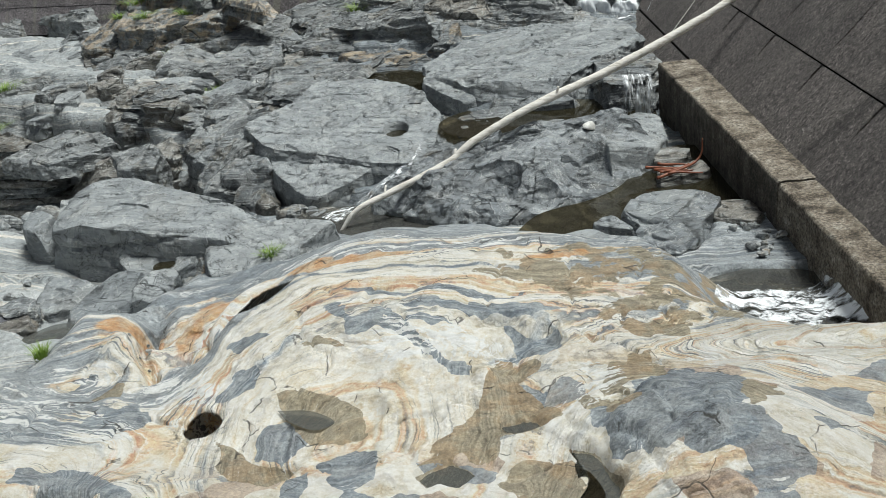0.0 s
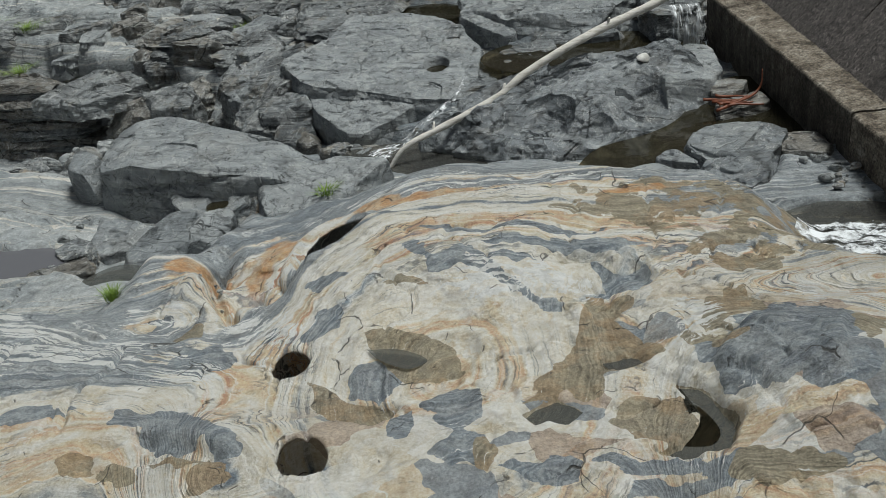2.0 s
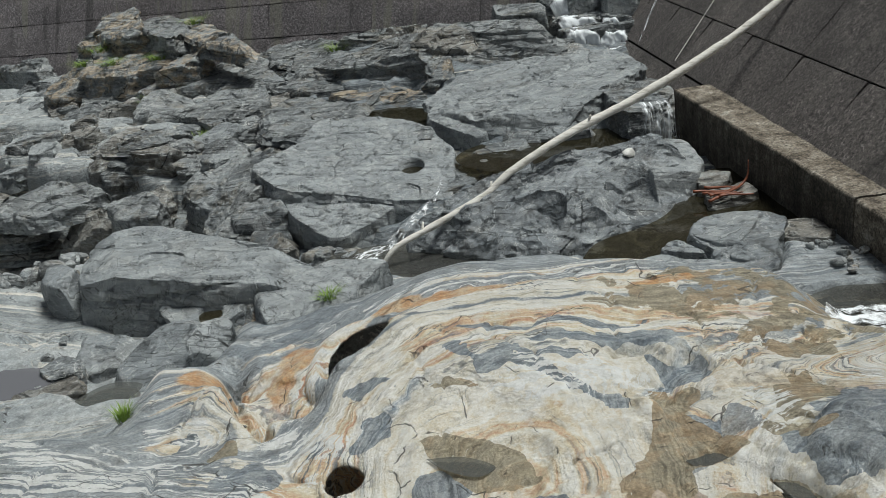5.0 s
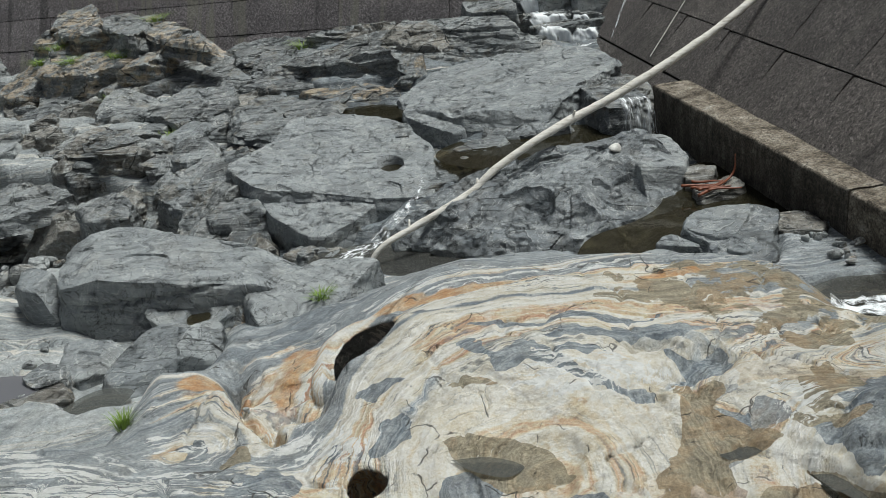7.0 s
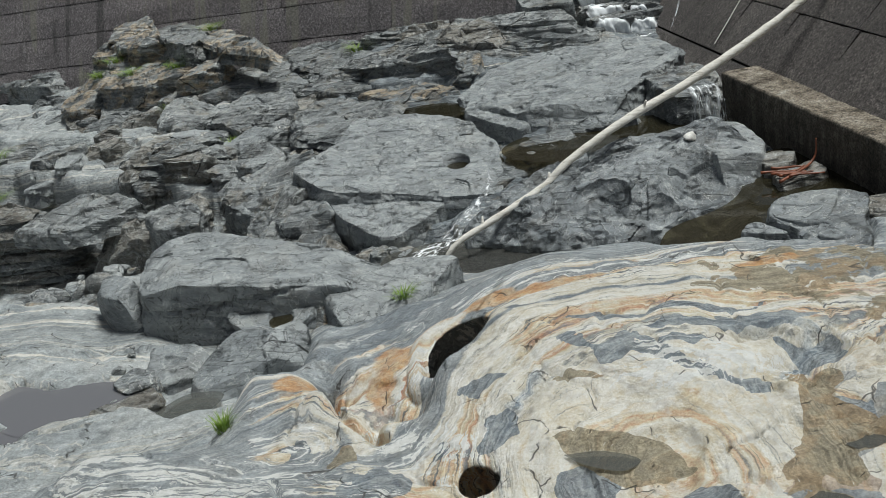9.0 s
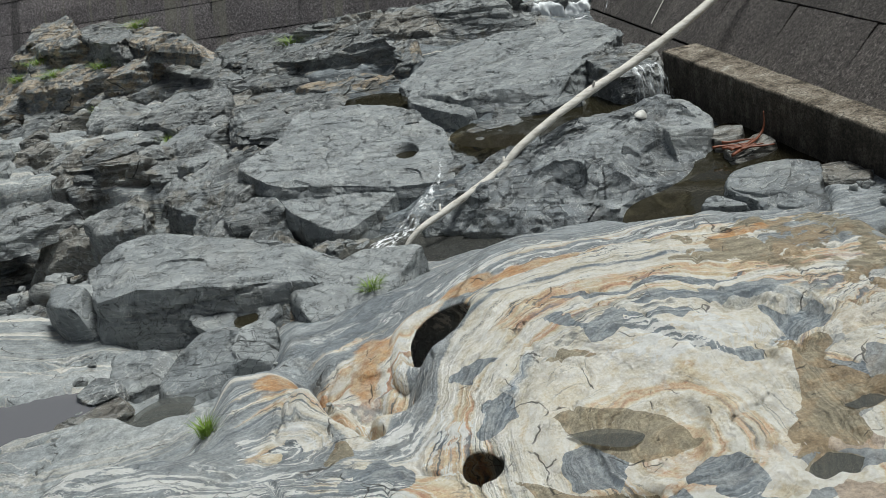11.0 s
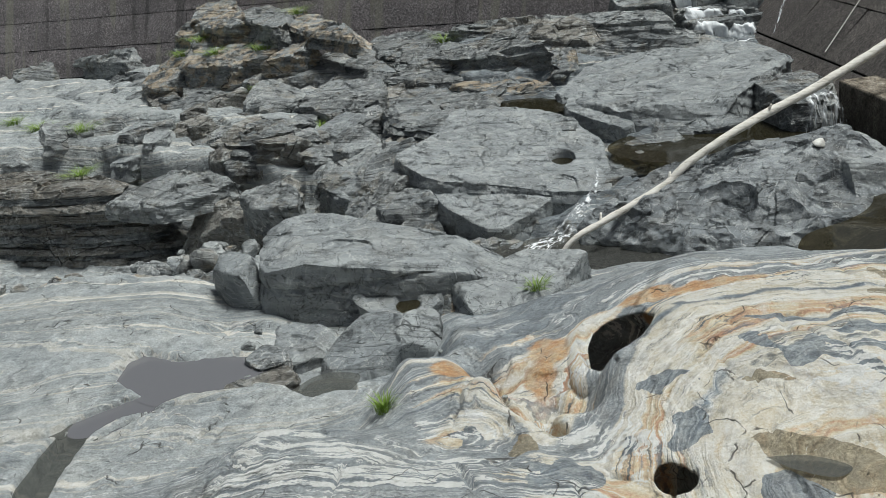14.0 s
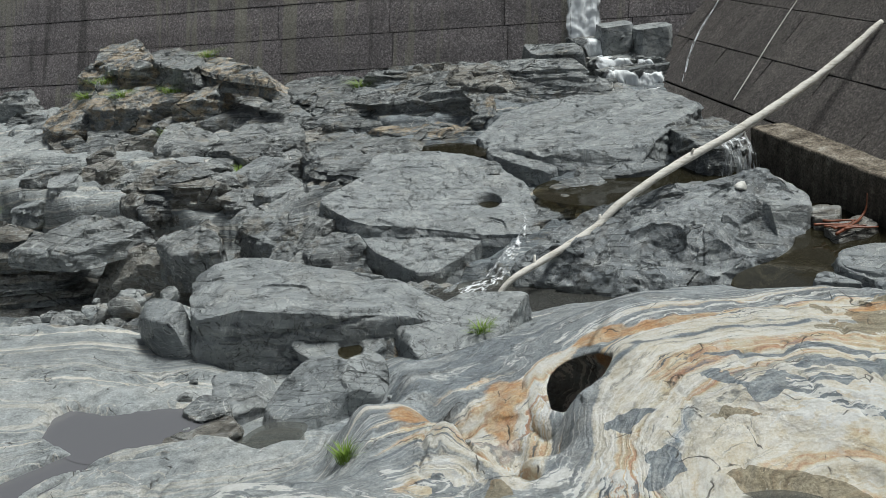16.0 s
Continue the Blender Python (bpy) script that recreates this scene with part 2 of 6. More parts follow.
    flakes = ledges(n, pos, 0.9, 15.0, (0.8, 1.1, 1.8))
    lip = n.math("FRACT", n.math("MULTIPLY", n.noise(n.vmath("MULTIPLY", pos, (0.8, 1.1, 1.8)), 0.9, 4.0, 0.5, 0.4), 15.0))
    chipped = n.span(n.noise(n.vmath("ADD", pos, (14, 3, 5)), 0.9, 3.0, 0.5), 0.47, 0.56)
    # shade along each flake step put into the colour, with a pale rim beside it
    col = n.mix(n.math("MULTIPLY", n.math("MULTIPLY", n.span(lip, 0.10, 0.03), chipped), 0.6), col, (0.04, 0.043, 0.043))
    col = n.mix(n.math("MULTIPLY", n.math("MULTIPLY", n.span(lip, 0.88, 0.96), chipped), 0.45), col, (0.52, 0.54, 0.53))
    nrm = n.bump(chips(n, pos, 1.1, (1.0, 1.25, 2.0)), 1.0, 0.55 if tone == 3 else 0.9)
    nrm = n.bump(chips(n, pos, 3.0, (1.0, 1.2, 1.8)), 1.0, 0.20 if tone == 3 else 0.32, nrm)
    nrm = n.bump(chips(n, pos, 8.0, (1.0, 1.2, 1.8)), 0.8, 0.08, nrm)
    nrm = n.bump(n.math("ADD", mid, n.math("MULTIPLY", beds_fine, 0.2 if tone > 2 else 0.8)), 0.9, 0.08, nrm)
    nrm = n.bump(flakes, 1.0, 0.18, nrm)
    nrm = n.bump(cut, 0.9, 0.05, nrm)
    nrm = n.bump(speck, 0.5, 0.015, nrm)
    return n.finish(Base_Color=col, Roughness=n.ramp(mid, [(0.3, 0.45), (0.7, 0.8)]), Normal=nrm)


def bedrock_stone():
    """The river bed: folded cream, ochre and blue-grey gneiss that passes into plain grey rock."""
    n = Nodes("bedrock")
    pos = n.position()
    phase, warm, rust = n.attribute("phase"), n.attribute("warm"), n.attribute("rust")
    blue, tan, white, calm = n.attribute("blue"), n.attribute("tan"), n.attribute("white"), n.attribute("calm")
    ragged = n.math("MULTIPLY", n.math("SUBTRACT", n.noise(pos, 2.2, 6.0, 0.6, 0.6), 0.5), 1.3)
    # folds: slow swells everywhere, tight curls only in places
    curl = n.span(n.noise(n.vmath("ADD", pos, (5, 9, 0)), 0.7, 2.0), 0.46, 0.62)
    w1 = n.math("MULTIPLY", n.math("SUBTRACT", n.noise(pos, 0.55, 2.0, 0.5, 0.3), 0.5), 0.7)
    w2 = n.math("MULTIPLY", n.math("MULTIPLY", n.math("SUBTRACT", n.noise(pos, 2.0, 3.0, 0.5, 0.7), 0.5), 0.55), n.math("ADD", curl, 0.16))
    w3 = n.math("MULTIPLY", n.math("SUBTRACT", n.noise(pos, 6.0, 5.0, 0.68), 0.5), 0.13)
    wavy = n.math("ADD", n.math("ADD", phase, w1), n.math("ADD", w2, w3))
    drift = n.math("SUBTRACT", n.noise(n.vmath("ADD", pos, (3, 17, 0)), 0.75, 3.0, 0.55), 0.5)
    broad = n.math("ADD", n.math("MULTIPLY", n.math("SUBTRACT", n.noise1(n.math("MULTIPLY", wavy, 1.7), 2.0, 0.55), 0.5), 1.7), n.math("ADD", 0.5, n.math("MULTIPLY", drift, 0.7)))
    med = n.noise1(n.math("MULTIPLY", wavy, 6.5), 3.0, 0.62)
    lines = n.noise1(n.math("MULTIPLY", wavy, 17.0), 4.0, 0.65)
    plate = n.attribute("plate")
    strand = n.math("MULTIPLY", n.span(n.noise(n.vmath("ADD", pos, (1, 31, 0)), 1.1, 4.0, 0.6), 0.42, 0.56), n.math("SUBTRACT", 1.0, n.math("MULTIPLY", plate, 0.8)))
    bandy = n.math("SUBTRACT", 1.0, calm)
    # grey parts: blue-grey with white and dark hairlines
    grey, b2 = grey_stone(n, pos, n.math("MULTIPLY", wavy, 1.3), 0.5, 0.0, 0.0)
    pale = n.attribute("pale")
    grey = n.mix(n.math("MULTIPLY", pale, 0.62), grey, n.ramp(med, [(0.30, (0.24, 0.268, 0.292)), (0.5, (0.42, 0.448, 0.462)), (0.7, (0.56, 0.58, 0.58))]))
    grey = n.mix(n.math("MULTIPLY", n.math("MULTIPLY", n.span(lines, 0.57, 0.63), strand), n.math("MULTIPLY", pale, 0.75)), grey, (0.66, 0.67, 0.655))
    grey = n.mix(n.math("MULTIPLY", n.math("MULTIPLY", n.span(lines, 0.42, 0.37), strand), n.math("MULTIPLY", pale, 0.6)), grey, (0.12, 0.135, 0.15))
    smooth = n.ramp(n.noise(n.vmath("ADD", pos, (4, 2, 6)), 1.1, 9.0, 0.7), [(0.36, (0.30, 0.325, 0.335)), (0.50, (0.43, 0.455, 0.458)), (0.64, (0.53, 0.545, 0.53))])
    grey = n.mix(n.math("MULTIPLY", plate, 0.8), grey, smooth)
    vein = n.span(n.math("ABSOLUTE", n.math("SUBTRACT", n.noise1(n.math("MULTIPLY", wavy, 1.6), 1.0, 0.5), 0.5)), 0.012, 0.004)
    grey = n.mix(n.math("MULTIPLY", n.math("MULTIPLY", vein, plate), 0.7), grey, (0.66, 0.64, 0.58))
    # cream parts
    cream = n.ramp(broad, [(0.14, (0.17, 0.20, 0.23)), (0.22, (0.37, 0.385, 0.38)), (0.29, (0.62, 0.585, 0.50)), (0.42, (0.76, 0.715, 0.61)),
                           (0.53, (0.79, 0.765, 0.69)), (0.61, (0.72, 0.62, 0.45)), (0.67, (0.67, 0.47, 0.30)), (0.74, (0.66, 0.52, 0.36)), (0.80, (0.70, 0.64, 0.52)), (0.92, (0.78, 0.75, 0.68))])
    cream = n.mix(n.math("MULTIPLY", n.math("ADD", bandy, 0.35), 0.36), cream, n.ramp(med, [(0.30, 0.18), (0.44, 0.5), (0.56, 0.55), (0.70, 0.86)]), "OVERLAY")
    # quiet middle of the hump: mottled yellow lichen and chalky patches
    lichen = n.span(n.noise(n.vmath("ADD", pos, (13, 1, 0)), 2.6, 9.0, 0.74), 0.49, 0.58)
    cream = n.mix(n.math("MULTIPLY", lichen, n.math("ADD", 0.12, n.math("MULTIPLY", calm, 0.4))), cream, (0.66, 0.56, 0.38))
    chalk = n.span(n.noise(n.vmath("ADD", pos, (2, 21, 4)), 1.8, 9.0, 0.72), 0.51, 0.57)
    cream = n.mix(n.math("MULTIPLY", chalk, 0.5), cream, (0.80, 0.785, 0.73))
    gate = n.math("MULTIPLY", n.span(n.noise(n.vmath("ADD", pos, (11, 4, 0)), 1.0, 5.0, 0.65), 0.47, 0.60), n.math("ADD", 0.25, n.math("MULTIPLY", bandy, 0.75)))
    cream = n.mix(n.math("MULTIPLY", n.span(lines, 0.43, 0.385), gate), cream, (0.15, 0.165, 0.175))
    cream = n.mix(n.math("MULTIPLY", n.span(med, 0.40, 0.34), n.math("MULTIPLY", gate, 0.85)), cream, (0.23, 0.26, 0.285))
    cream = n.mix(n.math("MULTIPLY", n.span(lines, 0.56, 0.61), n.math("MULTIPLY", bandy, 0.5)), cream, (0.87, 0.86, 0.81))
    # angular mosaic of stones of different kinds
    cell = n.tree.nodes.new("ShaderNodeTexVoronoi")
    n.put(cell.inputs["Vector"], n.vmath("ADD", n.vmath("MULTIPLY", pos, (1.0, 1.45, 0.5)), n.vmath("MULTIPLY", n.vmath("SUBTRACT", n.colour_noise(pos, 1.7), (0.5, 0.5, 0.5)), (0.7, 0.7, 0.0))))
    cell.inputs["Scale"].default_value = 1.9
    pick = n.vmath("DOT_PRODUCT", cell.outputs["Color"], (1.0, 0.0, 0.0))
    mosaic = n.attribute("mosaic")
    for low, high, tint, share in ((0.0, 0.14, (0.24, 0.27, 0.30), 0.85), (0.14, 0.26, (0.40, 0.29, 0.21), 0.7), (0.40, 0.58, (0.83, 0.815, 0.76), 0.6), (0.78, 0.90, (0.68, 0.55, 0.37), 0.6)):
        inside = n.math("MULTIPLY", n.math("GREATER_THAN", pick, low), n.math("LESS_THAN", pick, high))
        cream = n.mix(n.math("MULTIPLY", n.math("MULTIPLY", inside, mosaic), share), cream, tint)
    slate = n.mix(n.span(lines, 0.38, 0.62), (0.15, 0.18, 0.21), (0.30, 0.335, 0.36))
    slate = n.mix(n.math("MULTIPLY", n.span(n.noise(pos, 3.1, 8.0, 0.7), 0.50, 0.60), 0.5), slate, (0.42, 0.445, 0.45))
    isblue = n.span(n.math("ADD", blue, n.math("MULTIPLY", ragged, 0.8)), 0.46, 0.49)
    cream = n.mix(n.math("MULTIPLY", isblue, 0.93), cream, slate)
    edge = n.math("ADD", warm, n.math("MULTIPLY", n.math("SUBTRACT", broad, 0.5), 1.1))
    edge = n.math("ADD", edge, n.math("MULTIPLY", n.math("SUBTRACT", med, 0.5), 0.8))
    col = n.mix(n.span(edge, 0.36, 0.52), grey, cream)
    silt = n.mix(n.span(lines, 0.36, 0.62), (0.235, 0.20, 0.135), (0.375, 0.325, 0.225))
    silt = n.mix(n.math("MULTIPLY", n.span(n.noise(n.vmath("ADD", pos, (7, 2, 9)), 1.6, 6.0, 0.65), 0.50, 0.58), 0.6), silt, (0.39, 0.27, 0.15))
    col = n.mix(n.math("MULTIPLY", n.span(n.math("ADD", tan, n.math("MULTIPLY", ragged, 0.7)), 0.47, 0.50), 0.9), col, silt)
    col = n.mix(n.math("MULTIPLY", n.span(n.math("ADD", white, n.math("ADD", n.math("MULTIPLY", n.math("SUBTRACT", lines, 0.5), 1.7), n.math("MULTIPLY", n.math("SUBTRACT", n.noise(n.vmath("MULTIPLY", pos, (1.6, 4.5, 2.0)), 1.3, 4.0, 0.6), 0.5), 1.8))), 0.52, 0.57), 0.95), col, (0.80, 0.80, 0.77))
    rusty = n.span(n.math("ADD", rust, n.math("MULTIPLY", n.math("SUBTRACT", n.noise(pos, 2.6, 6.0, 0.65), 0.5), 0.9)), 0.36, 0.56)
    orange = n.mix(n.span(n.noise(pos, 4.0, 6.0, 0.7), 0.4, 0.62), (0.58, 0.31, 0.13), (0.60, 0.45, 0.29))
    col = n.mix(n.math("MULTIPLY", rusty, 0.88), col, orange)
    # grain and wear
    speck = n.noise(pos, 34.0, 5.0, 0.75)
    col = n.mix(0.5, col, n.ramp(speck, [(0.30, 0.14), (0.70, 0.86)]), "OVERLAY")
    mid = n.noise(pos, 5.0, 10.0, 0.74)
    col = n.mix(0.55, col, n.ramp(mid, [(0.32, 0.2), (0.66, 0.82)]), "OVERLAY")
    jag = n.vmath("ADD", pos, n.vmath("MULTIPLY", n.vmath("SUBTRACT", n.colour_noise(pos, 1.3), (0.5, 0.5, 0.5)), (0.9, 0.9, 0.0)))
    split = joints(n, jag, 1.15, 0.012, (1.0, 1.25, 0.7))
    cut = n.math("MAXIMUM", split, n.span(n.noise(n.vmath("ADD", pos, (8, 8, 2)), 2.1, 4.0, 0.6), 0.59, 0.53))
    col = n.mix(n.math("MULTIPLY", n.math("SUBTRACT", 1.0, cut), 0.8), col, (0.055, 0.05, 0.042))
    flakes = ledges(n, pos, 1.5, 13.0, (1.0, 1.3, 1.0))
    relief = n.math("ADD", mid, n.math("MULTIPLY", n.math("ADD", n.math("MULTIPLY", lines, 0.30), n.math("MULTIPLY", med, 0.6)), n.math("ADD", 0.05, bandy)))
    nrm = n.bump(chips(n, pos, 1.6, (1.0, 1.2, 1.0)), 0.7, 0.25)
    nrm = n.bump(relief, 1.0, 0.10, nrm)
    nrm = n.bump(flakes, 0.9, 0.12, nrm)
    nrm = n.bump(cut, 0.8, 0.03, nrm)
    nrm = n.bump(speck, 0.35, 0.012, nrm)
    return n.finish(Base_Color=col, Roughness=n.ramp(mid, [(0.3, 0.42), (0.7, 0.75)]), Normal=nrm)


def water_stuff(name, body, ripple, thick=0.45, tint=(0.72, 0.70, 0.62)):
    n = Nodes(name)
    pos = n.position()
    wave = n.noise(pos, ripple, 3.0, 0.55, 0.4)
    clear = n.tree.nodes.new("ShaderNodeBsdfTransparent")
    clear.inputs[0].default_value = (*tint, 1)
    blend = n.tree.nodes.new("ShaderNodeMixShader")
    blend.inputs[0].default_value = thick
    n.tree.links.new(clear.outputs[0], blend.inputs[1])
    n.tree.links.new(n.bsdf.outputs[0], blend.inputs[2])
    n.tree.links.new(blend.outputs[0], n.out.inputs[0])
    return n.finish(Base_Color=body, Roughness=0.04, Specular_IOR_Level=0.6, Normal=n.bump(wave, 0.12 if ripple < 5 else 0.5, 0.03))


def foam_stuff(name, across, along, low, high, flowing=True):
    """White water: streaks that follow the flow, clear between them."""
    n = Nodes(name)
    if flowing:
        comb = n.tree.nodes.new("ShaderNodeCombineXYZ")
        n.put(comb.inputs[0], n.math("MULTIPLY", n.attribute("across"), across))
        n.put(comb.inputs[1], n.math("MULTIPLY", n.attribute("along"), along))
        pos = comb.outputs[0]
    else:
        pos = n.vmath("MULTIPLY", n.position(), (across, along, along))
    streak = n.noise(pos, 1.0, 6.0, 0.7, 0.6)
    body = n.noise(pos, 0.35, 3.0, 0.6)
    clear = n.tree.nodes.new("ShaderNodeBsdfTransparent")
    blend = n.tree.nodes.new("ShaderNodeMixShader")
    edge = n.math("MULTIPLY", n.span(n.attribute("rim"), 0.0, 0.25), 1.0) if flowing else 1.0
    cover = n.span(n.math("ADD", n.math("MULTIPLY", streak, 0.65), n.math("MULTIPLY", body, 0.35)), low, high)
    n.put(blend.inputs[0], n.math("MULTIPLY", cover, edge))
    n.tree.links.new(clear.outputs[0], blend.inputs[1])
    n.tree.links.new(n.bsdf.outputs[0], blend.inputs[2])
    n.tree.links.new(blend.outputs[0], n.out.inputs[0])
    return n.finish(Base_Color=(0.84, 0.87, 0.89), Roughness=0.6, Normal=n.bump(streak, 0.3, 0.04))


def dam_stone(name, along, tint, streaks):
    n = Nodes(name)
    pos, rnd = n.position(), n.random()
    u = n.vmath("DOT_PRODUCT", pos, along)
    z = n.vmath("DOT_PRODUCT", pos, (0, 0, 1))
    comb = n.tree.nodes.new("ShaderNodeCombineXYZ")
    n.put(comb.inputs[0], n.math("MULTIPLY", u, 1.5))
    n.put(comb.inputs[1], n.math("MULTIPLY", z, 0.10))
    run = n.noise(comb.outputs[0], 1.0, 4.0, 0.55)
    rub = n.noise(pos, 9.0, 6.0, 0.75)
    grit = n.noise(pos, 38.0, 4.0, 0.8)
    speck = n.noise(pos, 17.0, 6.0, 0.85)
    col = n.ramp(speck, [(0.36, tuple(0.22 * c for c in tint)), (0.46, tuple(0.75 * c for c in tint)), (0.54, tuple(1.2 * c for c in tint)), (0.64, tuple(2.6 * c for c in tint))])
    col = n.mix(n.span(rub, 0.42, 0.62), n.mix(0.35, col, tuple(0.3 * c for c in tint)), col)
    col = n.mix(n.span(n.noise(pos, 0.6, 3.0), 0.4, 0.7), col, n.mix(0.5, col, tuple(0.5 * c for c in tint)))
    col = n.mix(n.math("MULTIPLY", n.span(run, 0.55, 0.61), streaks), col, (0.40, 0.375, 0.32))
    col = n.mix(n.math("MULTIPLY", n.span(run, 0.42, 0.32), 0.5), col, (0.03, 0.028, 0.027))
    col = n.mix(0.5, col, n.ramp(grit, [(0.36, 0.15), (0.64, 0.85)]), "OVERLAY")
    coarse = n.noise(pos, 14.0, 5.0, 0.8)
    col = n.mix(0.5, col, n.ramp(coarse, [(0.36, 0.12), (0.64, 0.88)]), "OVERLAY")
    col = n.mix(n.math("MULTIPLY", rnd, 0.25), col, (0.035, 0.035, 0.04))
    nrm = n.bump(rub, 1.0, 0.10)
    nrm = n.bump(coarse, 1.0, 0.06, nrm)
    nrm = n.bump(grit, 0.8, 0.03, nrm)
    return n.finish(Base_Color=col, Roughness=0.85, Normal=nrm)


def concrete(name, side_mix):
    n = Nodes(name)
    pos = n.position()
    a, g = n.noise(pos, 3.2, 10.0, 0.78), n.noise(pos, 24.0, 4.0, 0.8)
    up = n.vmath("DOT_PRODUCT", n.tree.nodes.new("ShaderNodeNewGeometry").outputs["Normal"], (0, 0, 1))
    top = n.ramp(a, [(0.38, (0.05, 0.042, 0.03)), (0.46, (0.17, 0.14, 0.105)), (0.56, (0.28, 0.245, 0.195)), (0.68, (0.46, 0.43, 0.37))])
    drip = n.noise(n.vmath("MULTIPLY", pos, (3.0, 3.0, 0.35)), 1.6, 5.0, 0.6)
    # upright faces blend from the top's colour towards a darker, streaked one
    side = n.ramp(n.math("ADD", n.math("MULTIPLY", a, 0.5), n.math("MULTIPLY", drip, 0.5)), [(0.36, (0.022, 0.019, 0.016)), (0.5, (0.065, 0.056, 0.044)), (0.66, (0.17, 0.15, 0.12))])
    col = n.mix(n.span(up, 0.3, 0.8), n.mix(side_mix, top, side), top)
    col = n.mix(0.9, col, n.ramp(g, [(0.36, 0.1), (0.64, 0.9)]), "OVERLAY")
    nrm = n.bump(n.math("ADD", a, n.math("MULTIPLY", g, 0.4)), 1.0, 0.08)
    return n.finish(Base_Color=col, Roughness=0.9, Normal=nrm)


def bare_wood():
    n = Nodes("bleached wood")
    pos = n.position()
    grain = n.noise(n.vmath("MULTIPLY", pos, (1.2, 6.0, 9.0)), 3.0, 5.0, 0.65)
    knot = n.noise(pos, 2.0, 4.0, 0.6)
    col = n.ramp(grain, [(0.28, (0.30, 0.27, 0.22)), (0.42, (0.62, 0.59, 0.53)), (0.7, (0.80, 0.78, 0.73))])
    col = n.mix(n.math("MULTIPLY", n.span(knot, 0.58, 0.72), 0.6), col, (0.27, 0.22, 0.16))
    return n.finish(Base_Color=col, Roughness=0.75, Normal=n.bump(grain, 0.5, 0.02))


def plain(name, colour, rough=0.7, spread=0.35, scale=8.0):
    n = Nodes(name)
    v = n.noise(n.position(), scale, 4.0, 0.6)
    dark, light = tuple(c * (1 - spread) for c in colour), tuple(min(1, c * (1 + spread)) for c in colour)
    return n.finish(Base_Color=n.ramp(v, [(0.3, dark), (0.7, light)]), Roughness=rough, Normal=n.bump(v, 0.3, 0.01))


def leaf_stuff(name, colour):
    n = Nodes(name)
    v = n.noise(n.position(), 30.0, 3.0, 0.6)
    col = n.ramp(v, [(0.3, tuple(0.75 * c for c in colour)), (0.7, tuple(1.25 * c for c in colour))])
    return n.finish(Base_Color=col, Roughness=0.5, Transmission_Weight=0.0, Subsurface_Weight=0.0, Specular_IOR_Level=0.35)


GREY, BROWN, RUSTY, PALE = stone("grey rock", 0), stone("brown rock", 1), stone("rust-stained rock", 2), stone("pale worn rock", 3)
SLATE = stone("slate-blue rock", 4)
BEDROCK = bedrock_stone()
POOL = water_stuff("still water", (0.16, 0.158, 0.17), 2.5, 0.86, (0.66, 0.66, 0.62))
PUDDLE = water_stuff("shallow water on pale rock", (0.105, 0.108, 0.10), 2.5, 0.6, (0.66, 0.66, 0.62))
DEEP = water_stuff("deep olive water", (0.03, 0.027, 0.016), 2.5, 0.72, (0.45, 0.38, 0.22))
STREAM = water_stuff("running water", (0.075, 0.075, 0.07), 9.0, 0.6)
FALL = foam_stuff("falling water", 11.0, 1.3, 0.33, 0.45)
VEIL = foam_stuff("thin falling water", 22.0, 1.6, 0.47, 0.60)
FOAM = foam_stuff("white water", 9.0, 2.6, 0.43, 0.58)
CHURN = foam_stuff("churning water", 7.0, 4.0, 0.42, 0.56)
FROTH = foam_stuff("froth", 6.0, 6.0, 0.38, 0.52, False)
CURTAIN = foam_stuff("stepped white water", 12.0, 1.8, 0.33, 0.46)
RAPID = foam_stuff("rapid white water", 13.0, 5.5, 0.46, 0.60)
DAM = dam_stone("dam stone", (0.894, -0.447, 0), (0.39, 0.35, 0.355), 0.9)
WALL = dam_stone("wall stone", (0.0, 1.0, 0.35), (0.20, 0.178, 0.165), 0.12)
JOINT = plain("dark joint", (0.012, 0.011, 0.01), 0.95)
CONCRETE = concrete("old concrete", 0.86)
PALER_CONCRETE = concrete("paler broken concrete", 0.25)
WOOD = bare_wood()
ORANGE_WOOD = plain("wet orange wood", (0.20, 0.062, 0.028), 0.5, 0.5, 14.0)
WHITE_ROCK = plain("white quartz", (0.66, 0.65, 0.61), 0.7, 0.25, 9.0)
GRASS = leaf_stuff("grass", (0.20, 0.30, 0.05))
LEAF = leaf_stuff("bramble leaf", (0.125, 0.27, 0.03))
STEM = plain("green stem", (0.12, 0.16, 0.05), 0.6)


# ---- mesh helpers ----
def mesh_object(name, verts, faces, material, parent=None, smooth=True, label=""):
    me = bpy.data.meshes.new(name)
    me.from_pydata([tuple(v) for v in np.asarray(verts, float).tolist()], [], faces if isinstance(faces, list) else faces.tolist())
    me.polygons.foreach_set("use_smooth", [smooth] * len(me.polygons))
    me.materials.append(material)
    me.update()
    ob = new(name, me)
    if parent is not None:
        ob.parent = parent
    if label:
        tagged(ob, label)
    return ob


def sheet_faces(rows, cols):
    i = np.arange(rows - 1)[:, None] * cols + np.arange(cols - 1)[None, :]
    return np.stack([i, i + 1, i + cols + 1, i + cols], -1).reshape(-1, 4)


def part(name, bm, material, parent, label="", smooth=False):
    me = bpy.data.meshes.new(name)
    bm.to_mesh(me)
    bm.free()
    me.polygons.foreach_set("use_smooth", [smooth] * len(me.polygons))
    me.materials.append(material)
    ob = new(name, me)
    ob.parent = parent
    if label:
        tagged(ob, label)
    return ob


